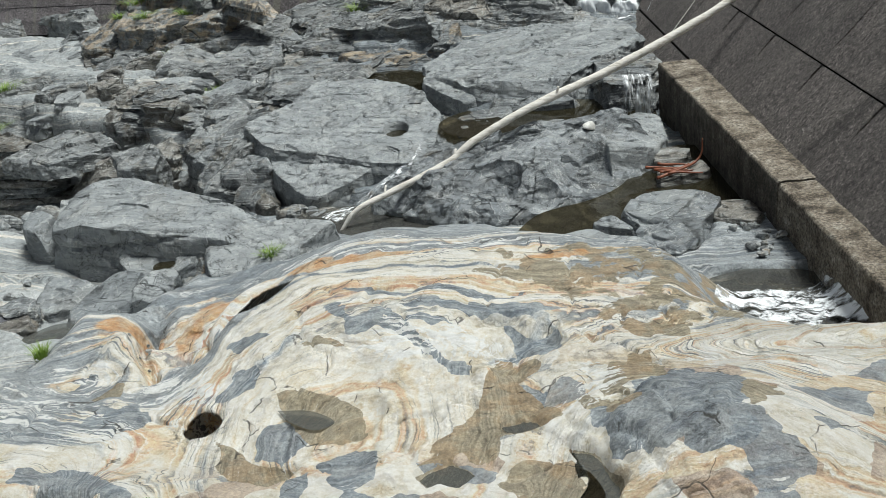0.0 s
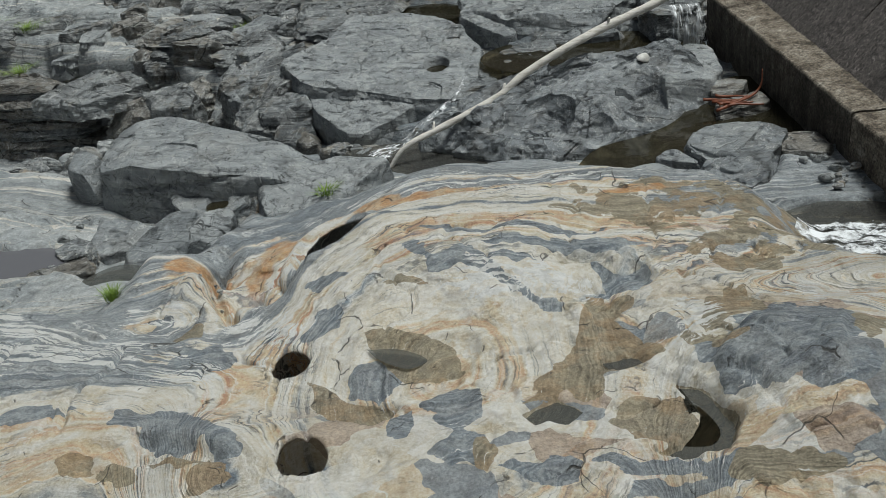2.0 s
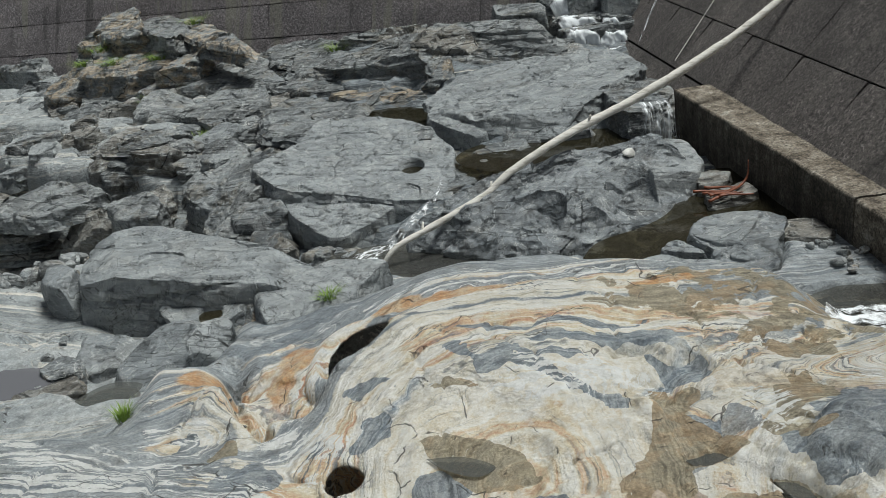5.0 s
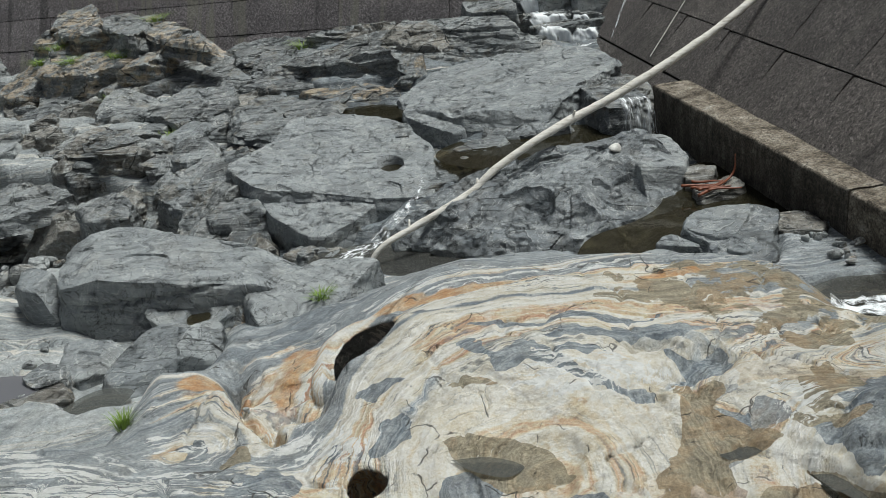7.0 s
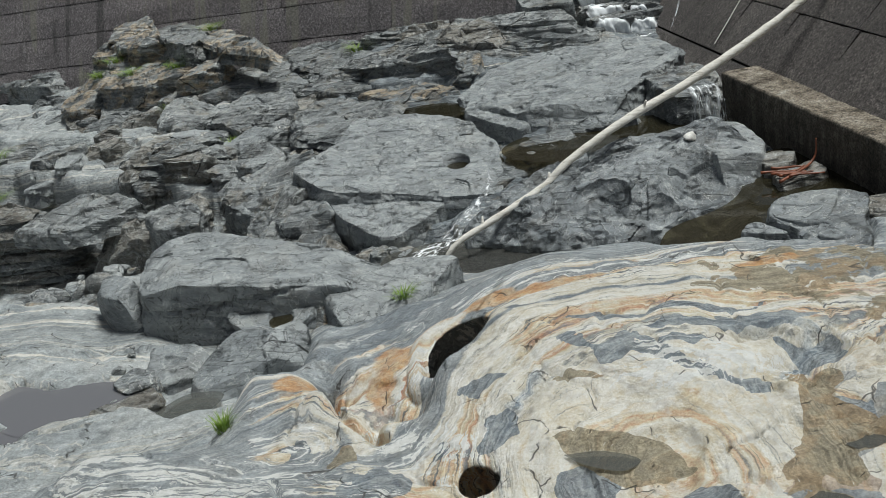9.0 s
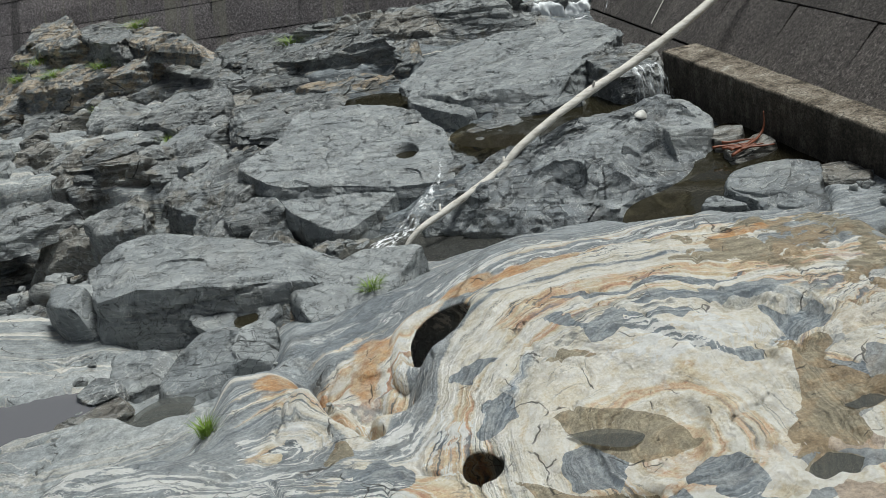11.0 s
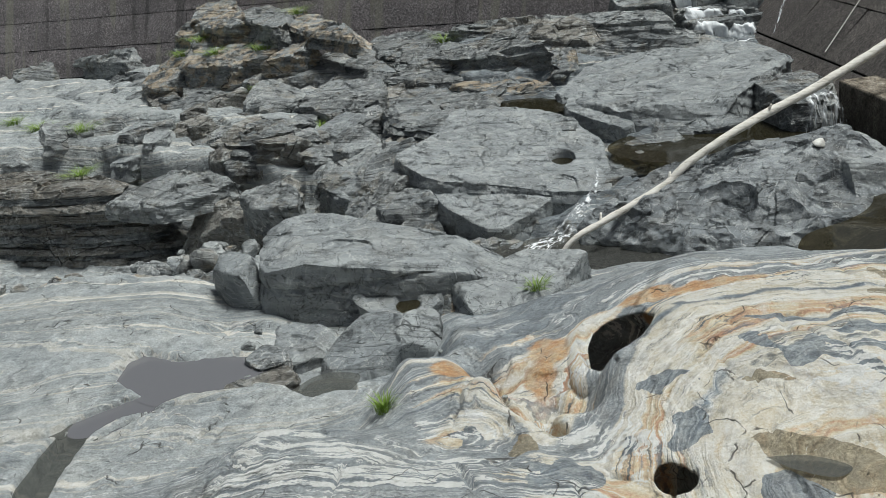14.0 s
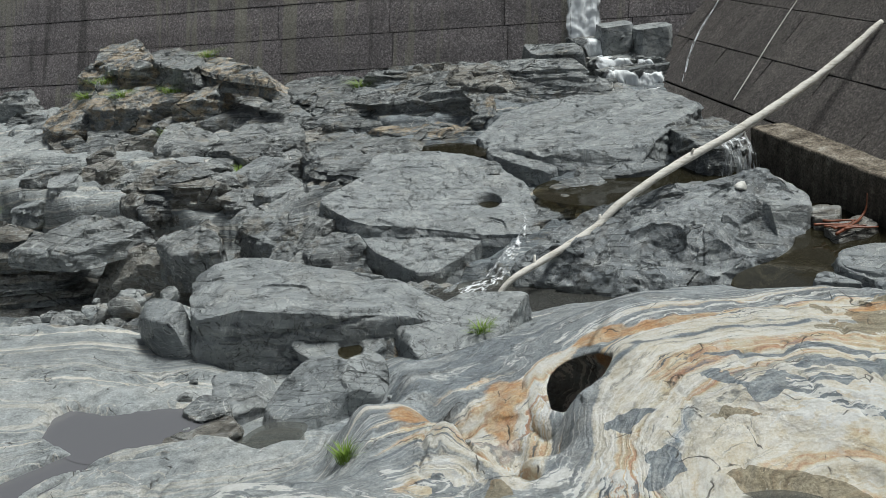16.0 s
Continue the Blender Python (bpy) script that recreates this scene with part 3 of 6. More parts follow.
def tube(points, radii, sides=10, wobble=0.0, seed=1):
    """Verts and faces of a closed tube along points."""
    pts = np.asarray(points, float)
    tan = np.gradient(pts, axis=0)
    tan /= np.linalg.norm(tan, axis=1)[:, None]
    side = np.cross(tan, (0.13, 0.21, 0.97))
    side /= np.linalg.norm(side, axis=1)[:, None]
    up = np.cross(side, tan)
    ang = np.linspace(0, 2 * math.pi, sides, endpoint=False)
    ring = side[:, None] * np.cos(ang)[None, :, None] + up[:, None] * np.sin(ang)[None, :, None]
    r = np.asarray(radii, float)[:, None] * np.ones(sides)[None]
    if wobble:
        q = pts[:, None] + ring * r[..., None]
        r = r * (1 + wobble * fbm(q[..., 0] * 2.2, q[..., 1] * 9, q[..., 2] * 9, 3, seed))
    v = (pts[:, None] + ring * r[..., None]).reshape(-1, 3)
    n = len(pts)
    f = []
    for i in range(n - 1):
        for j in range(sides):
            k = (j + 1) % sides
            f.append([i * sides + j, i * sides + k, (i + 1) * sides + k, (i + 1) * sides + j])
    f.append(list(range(sides))[::-1])
    f.append(list(range((n - 1) * sides, n * sides)))
    return v, f


def spline(points, count):
    """A smooth line through points."""
    p = np.asarray(points, float)
    p = np.vstack([2 * p[0] - p[1], p, 2 * p[-1] - p[-2]])
    seg = np.linspace(0, len(p) - 3 - 1e-6, count)
    out = []
    for s in seg:
        i, t = int(s), s - int(s)
        a, b, c, d = p[i:i + 4]
        out.append(0.5 * (2 * b + (c - a) * t + (2 * a - 5 * b + 4 * c - d) * t * t + (3 * b - a - 3 * c + d) * t ** 3))
    return np.array(out)


# ---- river bed ----
def oval(x, y, cx, cy, rx, ry, turn=0.0, ragged=0.12, seed=3):
    c, s = math.cos(radians(turn)), math.sin(radians(turn))
    u, v = (x - cx) * c + (y - cy) * s, -(x - cx) * s + (y - cy) * c
    r = np.sqrt((u / rx) ** 2 + (v / ry) ** 2)
    k = 1.3 / max(rx, ry)
    return r + ragged * (vnoise(x * k, y * k, seed * 1.7, seed) + 0.6 * vnoise(x * k * 2.6, y * k * 2.6, seed * 0.7, seed + 1))


def from_line(x, y, points):
    d = np.full(np.shape(x), 1e9)
    for (ax, ay), (bx, by) in zip(points[:-1], points[1:]):
        t = np.clip(((x - ax) * (bx - ax) + (y - ay) * (by - ay)) / ((bx - ax) ** 2 + (by - ay) ** 2), 0, 1)
        d = np.minimum(d, np.hypot(x - ax - t * (bx - ax), y - ay - t * (by - ay)))
    return d


def patch(x, y, points, soft=0.07, ragged=0.05):
    """1 inside a plan outline, 0 outside, with a soft uneven edge."""
    p = np.array(points, float)
    near = (x > p[:, 0].min() - 0.4) & (x < p[:, 0].max() + 0.4) & (y > p[:, 1].min() - 0.4) & (y < p[:, 1].max() + 0.4)
    out = np.zeros(np.shape(x))
    u, w = x[near], y[near]
    if not u.size:
        return out
    u, w = u + ragged * fbm(u * 3.1, w * 3.1, 0.6, 3, 81), w + ragged * fbm(u * 3.1, w * 3.1, 6.6, 3, 83)
    inside = np.zeros(u.shape, bool)
    for (ax, ay), (bx, by) in zip(p, np.roll(p, -1, 0)):
        inside ^= ((ay > w) != (by > w)) & (u < (bx - ax) * (w - ay) / (by - ay + 1e-9) + ax)
    d = from_line(u, w, [tuple(q) for q in p] + [tuple(p[0])])
    out[near] = sstep(-soft, soft, np.where(inside, d, -d))
    return out


# flat-floored basins: outline, level
BASIN = [(-2.45, 8.00), (-2.33, 7.87), (-2.16, 7.72), (-1.85, 7.42), (-1.62, 7.35), (-1.39, 7.15), (-1.45, 6.95), (-1.61, 6.85), (-2.07, 7.08), (-2.32, 7.55)]
CRESCENT = [(1.18, 7.10), (1.40, 6.98), (1.58, 6.40), (1.40, 6.05), (1.02, 6.05), (0.80, 6.18), (1.06, 6.25), (1.28, 6.55)]
FLAG_POOL = [(-0.25, 6.80), (0.04, 7.00), (0.28, 6.80), (0.12, 6.63), (-0.15, 6.66)]
PAN_POOL = [(-1.80, 8.24), (-1.44, 8.17), (-1.18, 7.95), (-1.36, 7.84), (-1.64, 8.02)]
NARROW_POOL = [(0.55, 7.50), (0.85, 7.56), (0.98, 7.40), (0.70, 7.32)]
TAN_PAN = [(-1.87, 8.46), (-1.66, 8.60), (-1.21, 8.40), (-0.86, 7.97), (-0.77, 7.50), (-1.13, 7.54), (-1.42, 7.72), (-1.69, 8.14)]
SIDE_POOL = [(1.40, 5.95), (1.75, 5.95), (2.05, 5.64), (1.55, 5.60)]
PLATE_POOL = [(-9.45, 13.21), (-9.38, 13.78), (-9.15, 13.91), (-8.48, 13.62), (-7.53, 13.43), (-7.20, 12.90), (-7.30, 12.45), (-8.12, 12.54), (-8.65, 12.40)]
LIP_POOL = [(-6.80, 12.31), (-6.49, 12.66), (-6.20, 12.72), (-5.86, 12.54), (-6.00, 12.17), (-6.42, 11.92)]
FLATS = [(PLATE_POOL, 1.755), (LIP_POOL, 1.67), (BASIN, 2.53), (CRESCENT, 2.635), (FLAG_POOL, 2.67), (PAN_POOL, 2.60), (NARROW_POOL, 2.66), (SIDE_POOL, 2.82)]
SLATE_STONE = [(1.90, 7.56), (2.21, 7.86), (2.51, 7.84), (2.80, 7.30), (2.45, 6.60), (1.94, 6.49), (1.55, 6.75), (1.52, 7.10)]
# round shafts: x, y, radius x, radius y, turn, depth
SHAFTS = [(-2.66, 8.26, 0.19, 0.23, 0, 0.10), (-2.19, 6.40, 0.21, 0.24, 10, 0.16), (-2.52, 10.98, 0.39, 0.62, -32, 0.12),
          (0.59, 9.42, 0.27, 0.13, 0, 0.12), (-3.62, 9.75, 0.10, 0.12, 0, 0.12), (-3.30, 6.52, 0.42, 0.10, -14, 0.12),
          (-4.02, 6.55, 0.16, 0.09, 0, 0.10), (-3.62, 6.42, 0.15, 0.10, 0, 0.05), (0.29, 8.29, 0.05, 0.05, 0, 0.08)]
# shallow pans and pools: x, y, radius x, radius y, turn, depth, softness
FOOT_SHELF = [(2.70, 12.25), (3.45, 12.55), (3.80, 12.85), (3.98, 13.30), (4.02, 13.85), (5.40, 14.00), (5.40, 11.70), (4.50, 11.60), (3.60, 11.75)]
OLIVE_POOL = [(0.95, 13.90), (1.50, 14.90), (2.40, 15.30), (3.00, 15.80), (3.50, 16.70), (4.20, 17.50), (4.75, 17.20), (4.80, 15.00), (4.60, 13.60), (4.00, 13.10), (3.20, 12.40), (2.60, 12.70), (1.80, 13.40)]
CHANNEL = [(-9.72, 9.3), (-9.70, 10.72), (-9.65, 11.45), (-9.45, 12.0), (-8.95, 12.38), (-8.45, 12.62)]
PANS = [(-1.55, 7.78, 0.80, 0.66, -15, 0.10, 0.16), (0.95, 8.95, 0.3, 0.26, 0, 0.16, 0.35),
        
        (2.45, 15.1, 1.05, 0.62, -25, 0.45, 0.2), (3.5, 13.9, 0.95, 0.5, 20, 0.25, 0.3), (2.55, 13.18, 0.36, 0.16, 5, 0.2, 0.3),
        (4.3, 15.6, 0.7, 1.6, 0, 0.45, 0.4), (4.4, 10.0, 1.3, 0.7, -10, 0.35, 0.5), (2.0, 20.6, 1.7, 1.0, -15, 0.45, 0.3), (-2.0, 24.6, 1.05, 0.8, -35, 0.3, 0.3),
        (-1.2, 16.9, 1.9, 0.75, -18, 0.35, 0.4), (-7.9, 14.7, 0.55, 0.3, -30, 0.3, 0.4)]
# open cracks: points, width, depth
CRACKS = [([(-9.81, 10.52), (-9.84, 11.58), (-9.73, 12.15), (-9.34, 12.37), (-8.92, 12.55), (-8.71, 12.68)], 0.035, 0.22), ([(-9.25, 11.68), (-8.94, 11.91), (-8.6, 12.2), (-8.15, 12.26), (-7.61, 12.22)], 0.03, 0.18), ([(-10.52, 15.59), (-9.64, 14.78), (-8.77, 14.12)], 0.02, 0.06),
          ([(-4.25, 11.3), (-4.12, 10.5), (-3.86, 9.92), (-3.55, 9.3)], 0.07, 0.30), ([(-4.62, 8.7), (-4.5, 8.1), (-4.68, 7.68), (-4.5, 6.8)], 0.03, 0.10),
          ([(-4.68, 7.68), (-5.3, 7.5), (-6.4, 7.3)], 0.025, 0.07), ([(-10.9, 11.75), (-9.95, 11.9), (-9.3, 12.3), (-8.3, 12.75)], 0.05, 0.16),
          ([(-8.4, 11.0), (-7.9, 11.25), (-7.5, 11.7)], 0.04, 0.10), ([(1.5, 9.0), (1.95, 8.75), (2.3, 8.2)], 0.03, 0.08), ([(-0.5, 6.6), (-0.6, 5.9)], 0.02, 0.06),
          ([(1.2, 7.3), (1.7, 6.9), (1.9, 6.3)], 0.03, 0.07), ([(-10.5, 15.6), (-9.3, 15.0), (-8.2, 14.5)], 0.025, 0.06)]


# swells and hollows of the near rock: x, y, reach, height
SWELLS = [(-3.50, 11.50, 1.30, -0.35), (-4.40, 6.70, 1.30, 0.47), (2.50, 6.70, 1.30, 0.31), (-2.90, 8.50, 1.30, -0.19), (-0.80, 6.10, 1.30, 0.19), (-4.10, 10.30, 0.40, 0.36), (-4.70, 9.70, 0.90, -0.29), (-4.10, 13.30, 0.90, -0.22), (-3.50, 10.30, 0.40, -0.38), (0.40, 10.30, 1.30, -0.12), (-6.50, 9.40, 0.60, 0.17), (-1.40, 12.70, 0.90, 0.15), (1.30, 6.70, 0.40, -0.21), (-2.30, 7.30, 0.60, -0.17), (-1.10, 8.80, 0.60, -0.16), (-3.80, 10.90, 0.25, -0.17), (-2.90, 10.30, 0.40, 0.15), (0.40, 8.20, 0.25, 0.15), (-2.30, 11.20, 0.25, -0.15), (0.70, 8.50, 0.25, -0.12), (-2.00, 10.90, 0.40, 0.12), (0.10, 12.70, 0.60, -0.09), (-3.20, 13.30, 0.40, 0.09), (1.60, 8.50, 0.90, 0.06)]


def bed_height(x, y):
    big = fbm(x * 0.45, y * 0.45, 1.7, 3, 11)
    mid = fbm(x * 1.3, y * 1.3, 4.2, 3, 23)
    front = 2.60 + 0.42 * np.exp(-((x + 0.9) / 2.1) ** 2 - ((y - 9.9) / 1.7) ** 2)
    front = front + 0.20 * np.exp(-((x - 2.6) / 1.1) ** 2 - ((y - 6.8) / 0.9) ** 2) + 0.26 * np.exp(-((x + 2.7) / 0.9) ** 2 - ((y - 6.7) / 0.6) ** 2)
    front = front + 0.30 * np.exp(-((x + 5.9) / 1.3) ** 2 - ((y - 8.8) / 1.2) ** 2) + 0.12 * np.exp(-((x - 1.2) / 2.5) ** 2 - ((y - 11.0) / 1.4) ** 2)
    front = front - 0.34 * np.exp(-((from_line(x, y, [(-4.3, 11.6), (-3.9, 10.2), (-3.2, 9.9), (-2.9, 10.6)]) / 0.24) ** 2))
    # far side of the hump falls to the stream
    ys = np.interp(x, [-6, -4.2, -3, -1, 0.5, 2, 4, 6], [10.9, 11.2, 11.3, 12.2, 12.2, 11.2, 10.6, 10.4])
    ye = np.interp(x, [-6, -3, 0, 1.5, 4], [15.5, 16.6, 16.6, 15.4, 14.6])
    low = np.interp(x, [-6, -3, 0, 2, 5], [1.35, 1.15, 1.2, 1.35, 1.45])
    z = front + (low - front) * sstep(0, 1, (y - ys) / (ye - ys))
    side = sstep(-4.3, -5.1, x) * sstep(11.25, 12.5, y)
    z = z + (np.minimum(z, 1.42) - z) * side
    left = sstep(0.0, -0.8, x + 5.0 + 1.7 * sstep(11.6, 12.8, y)) * sstep(9.2, 11.2, y + 0.25 * (-x - 6))
    plate = 1.84 + 0.10 * np.exp(-((x + 10.4) / 1.9) ** 2 - ((y - 14.6) / 1.6) ** 2) - 0.32 * sstep(14.0, 15.6, y) * sstep(-9.4, -8.2, x)
    z = z + (plate - z) * left
    # gully behind, then the higher bed up to the dam
    gully = np.interp(x, [-14, -10, -8, -5, -2.5, 0, 2], [-0.8, -0.5, -0.1, 0.45, 0.9, 1.2, 1.35])
    gully = gully + (0.95 - 1.5 * sstep(19.6, 23.0, y) - gully) * sstep(-7.6, -9.0, x)
    yg = np.interp(x, [-12, -9, -7, -3, 0, 5], [17.3, 17.0, 16.6, 16.8, 16.2, 15.2])
    z = z + (gully - z) * sstep(0.0, 0.9, y - yg)
    yf = np.interp(x, [-14, -10, -8, -5.5, -3, -1, 1, 3], [27.6, 24.8, 23.4, 22.4, 21.0, 20.2, 19.0, 18.0])
    far = 1.05 + 0.62 * sstep(-6, -2, x) + 1.05 * sstep(21, 32, y)
    z = z + (far - z) * sstep(0.0, 1.1, y - yf)
    z = z - 0.72 * sstep(3.0, 4.1, x + 0.25 * (y - 10)) * sstep(8.7, 9.8, y) * sstep(13.5, 12.0, y)
    # wet ramp beside the cascade
    ramp = 1.02 + 0.185 * (y - 17.3)
    near_ramp = sstep(1.25, 0.75, from_line(x, y, [(1.1, 21.2), (-0.5, 19.0), (-1.5, 17.4)]))
    z = z + (np.maximum(z, ramp) - z) * near_ramp
    z = z - 0.5 * sstep(1.25, 0.85, np.hypot((x + 2.3) / 2.2, (y - 21.3) / 1.8))
    # bank below the camera
    z = z + 3.6 * sstep(4.4, 0.4, y)
    rough = sstep(16, 19, y)
    z = z + 0.05 * big + (0.018 + 0.08 * rough) * mid + rough * 0.24 * beds((z + 0.25 * x + 0.3 * y) * 3.1 + 1.2 * big, 5) + 0.016 * (1 - rough) * beds(2.4 * bed_bands(x, y)[0] + 1.5 * mid, 9)
    near = sstep(12.5, 10.5, y) * sstep(-9, -7, x)
    crease = fbm(x * 0.95, y * 1.1, 2.2, 3, 41)
    z = z - near * 0.055 * np.exp(-(crease / 0.05) ** 2) + near * 0.05 * np.abs(fbm(x * 1.5, y * 1.5, 7.7, 3, 47))
    z = z + (1.97 + 0.05 * mid - z) * patch(x, y, FOOT_SHELF, 0.10)
    for cx, cy, reach, rise in SWELLS:
        z = z + rise * np.exp(-((x - cx) ** 2 + (y - cy) ** 2) / reach ** 2)
    for cx, cy, rx, ry, turn, depth, soft in PANS:
        r = oval(x, y, cx, cy, rx, ry, turn, 0.26, int(abs(cx * 7)) + 2)
        z = z - depth * sstep(1 + soft, 1 - soft, r)
    z = z + 0.07 * patch(x, y, SLATE_STONE, 0.05)
    for points, level in FLATS:
        z = z + (level - 0.03 - z) * patch(x, y, points, 0.05)
    for cx, cy, rx, ry, turn, depth in SHAFTS[3:]:
        r = oval(x, y, cx, cy, rx, ry, turn, 0.08, int(abs(cx * 5)) + 1)
        z = z - depth * sstep(1.2, 0.85, r) - 0.04 * sstep(1.8, 1.0, r)
    d = from_line(x, y, CHANNEL) + 0.05 * vnoise(x * 2.3, y * 2.3, 0.9, 18)
    z = z - 0.17 * sstep(0.25, 0.19, d)
    for points, width, depth in CRACKS:
        d = from_line(x, y, points) + 0.02 * vnoise(x * 6, y * 6, 0.5, 8)
        z = z - depth * np.exp(-(d / width) ** 2)
    return z


def surface(x, y):
    return bed_height(x, y)


bed_height_cache = {}


def bed_bands(x, y):
    """Where the folded bands run: the hump's rings, the lobes beside it, and straight beds elsewhere."""
    wide = np.where(x > -0.9, 0.65 + 1.9 * sstep(8.3, 10.3, y), 0.80 + 0.12 * sstep(9.0, 11.0, y))
    hump = np.sqrt(((x + 0.9) / wide) ** 2 + (y - 7.6) ** 2)
    lobe = np.sqrt(((x + 4.5) / 0.8) ** 2 + (y - 7.9) ** 2) + 1.1
    beds_near = 2.4 + 1.15 * (y - 8.2) + 0.18 * (x + 5)
    a = sstep(-2.4, -4.4, x + 0.25 * (y - 9))
    b = np.maximum(sstep(-4.6, -7.0, x), sstep(9.7, 8.7, y) * sstep(-2.9, -3.9, x))
    phase = hump + (lobe - hump) * a
    phase = phase + (beds_near - phase) * b
    corner = sstep(0.5, 1.5, x) * sstep(9.2, 8.0, y)
    phase = phase + (1.25 * (y - 6.0) + 0.55 * (x - 1.0) + 0.5 * np.sin(1.7 * x + 0.9 * y) - phase) * corner
    far = sstep(11.6, 14.0, y)
    phase = phase + (0.9 * y + 0.3 * x - 6.0 - phase) * far
    phase = phase + 1.6 * sstep(14.5, 17.0, y) * bed_height_cache["z"] if "z" in bed_height_cache and np.shape(bed_height_cache["z"]) == np.shape(x) else phase
    phase = phase + (1.15 * (y - 5.5) + 0.2 * x + 0.5 * np.sin(0.8 * x) - phase) * np.maximum(sstep(5.0, 3.6, y), sstep(6.2, 5.2, y) * sstep(-1.8, -2.8, x))
    ye = y + 0.8 * np.maximum(0, x - 2.1)
    warm = 1 - sstep(10.6, 12.6, ye)
    left_side = sstep(-3.3, -4.6, x)
    warm = warm + ((1 - sstep(7.3, 8.15, y)) + 0.62 * np.exp(-((x + 4.3) / 0.8) ** 2 - ((y - 9.9) / 0.9) ** 2) - warm) * left_side
    warm = warm * (1 - 0.8 * np.exp(-(from_line(x, y, [(-3.35, 8.9), (-3.0, 10.0), (-2.6, 11.0), (-1.9, 11.8)]) / 0.33) ** 2))
    warm = warm * (1 - 0.6 * sstep(0.8, 2.0, x) * sstep(8.6, 9.5, y))
    rust = np.zeros_like(x)
    for cx, cy, rx, ry in [(-4.42, 10.95, 0.45, 0.32), (-3.35, 11.3, 0.30, 0.42), (-3.55, 10.75, 0.22, 0.35), (-2.0, 11.75, 0.40, 0.22), (-1.2, 11.6, 0.8, 0.16), (1.5, 11.15, 0.45, 0.12)]:
        rust = np.maximum(rust, np.exp(-((x - cx) / rx) ** 2 - ((y - cy) / ry) ** 2))
    return phase, warm, rust


def colour_spots(x, y):
    """Slate inclusions, silted pans and white quartz lenses in the banded rock."""
    bent_x = x + 0.20 * fbm(x * 1.7, y * 1.7, 0.3, 4, 61, 0.55)
    bent_y = y + 0.17 * fbm(x * 1.7, y * 1.7, 5.3, 4, 71, 0.55)

    def spots(places):
        s = np.zeros_like(x)
        for cx, cy, rx, ry, turn in places:
            s = np.maximum(s, sstep(1.6, 0.4, oval(bent_x, bent_y, cx, cy, rx, ry, turn, 0.15, 4)))
        return s
    blue = spots([(2.64, 7.3, 0.33, 0.35, -5), (2.42, 6.56, 0.36, 0.19, -4), (0.99, 5.76, 0.4, 0.11, -2), (-3.56, 6.81, 0.42, 0.23, -3), (-2.98, 6.6, 0.23, 0.19, -2), (-3.69, 8.49, 0.28, 0.29, -6), (0.69, 9.68, 0.36, 0.2, -9), (0.83, 8.91, 0.27, 0.22, -6), (-4.92, 7.12, 0.59, 0.15, -3), (-1.75, 7.55, 0.36, 0.25, -10), (-2.38, 8.84, 0.16, 0.24, -11), (-3.1, 8.91, 0.1, 0.12, -12), (-0.9, 7.13, 0.26, 0.22, -9), (-1.34, 6.76, 0.18, 0.19, -9), (-0.7, 6.22, 0.29, 0.19, -8), (0.05, 6.05, 0.28, 0.11, -8), (0.72, 7.92, 0.34, 0.17, -10), (2.25, 7.48, 0.43, 0.5, -11), (2.14, 6.87, 0.4, 0.29, -10), (1.75, 7.27, 0.27, 0.23, -10), (2.69, 6.54, 0.26, 0.19, -10), (0.84, 6.05, 0.41, 0.12, -8), (-0.56, 9.42, 0.47, 0.09, -12), (-2.28, 9.59, 0.28, 0.14, -13), (1.74, 5.86, 0.52, 0.16, -8), (-4.45, 9.45, 0.2, 0.3, 30), (0.5, 9.6, 0.8, 0.1, -8), (-0.2, 10.1, 1.2, 0.07, -4)])
    tan = spots([(1.99, 5.8, 0.25, 0.17, -2), (1.87, 7.32, 0.15, 0.14, -6), (0.66, 10.63, 0.49, 0.2, -10), (1.49, 10.64, 0.48, 0.25, -10), (-4.14, 6.26, 0.18, 0.1, -3), (-3.75, 6.21, 0.16, 0.08, -2), (-2.93, 6.11, 0.13, 0.08, -2), (2.95, 10.59, 0.38, 0.21, -10), (2.32, 9.65, 0.18, 0.16, -8), (2.41, 9.12, 0.23, 0.12, -9), (-2.23, 7.49, 0.21, 0.13, -8), (-1.85, 7.17, 0.34, 0.12, -9), (-1.4, 9.28, 0.27, 0.09, -13), (0.17, 7.23, 0.33, 0.29, -10), (0.61, 8.33, 0.18, 0.26, -11), (0.81, 7.61, 0.34, 0.12, -10), (0.91, 6.7, 0.34, 0.29, -9), (1.92, 8.13, 0.19, 0.3, -11), (2.93, 7.1, 0.19, 0.27, -11), (-0.46, 6.14, 0.15, 0.1, -8), (1.68, 7.61, 0.21, 0.13, -11), (1.66, 5.87, 0.24, 0.18, -8), (2.37, 8.97, 0.23, 0.11, -14), (-3.24, 6.36, 0.32, 0.06, -8), (-2.94, 6.18, 0.21, 0.08, -8), (-3.95, 9.0, 0.14, 0.14, 20), (1.6, 10.3, 0.25, 0.1, 0), (2.2, 10.5, 0.3, 0.12, 0), (2.6, 10.1, 0.25, 0.12, 0), (3.0, 9.7, 0.3, 0.12, 0)])
    clear = np.maximum.reduce([patch(x, y, q) for q in (TAN_PAN, BASIN, [(-2.5, 8.1), (-1.7, 8.3), (-0.7, 7.4), (-1.5, 6.8), (-2.3, 7.2)])])
    tan, blue = tan * (1 - clear), blue * (1 - clear)
    tan = np.maximum(tan, 0.46 * sstep(0.7, 1.8, x + 0.6 * (y - 9.5)) * sstep(8.5, 9.3, y) * sstep(12.0, 11.2, y))
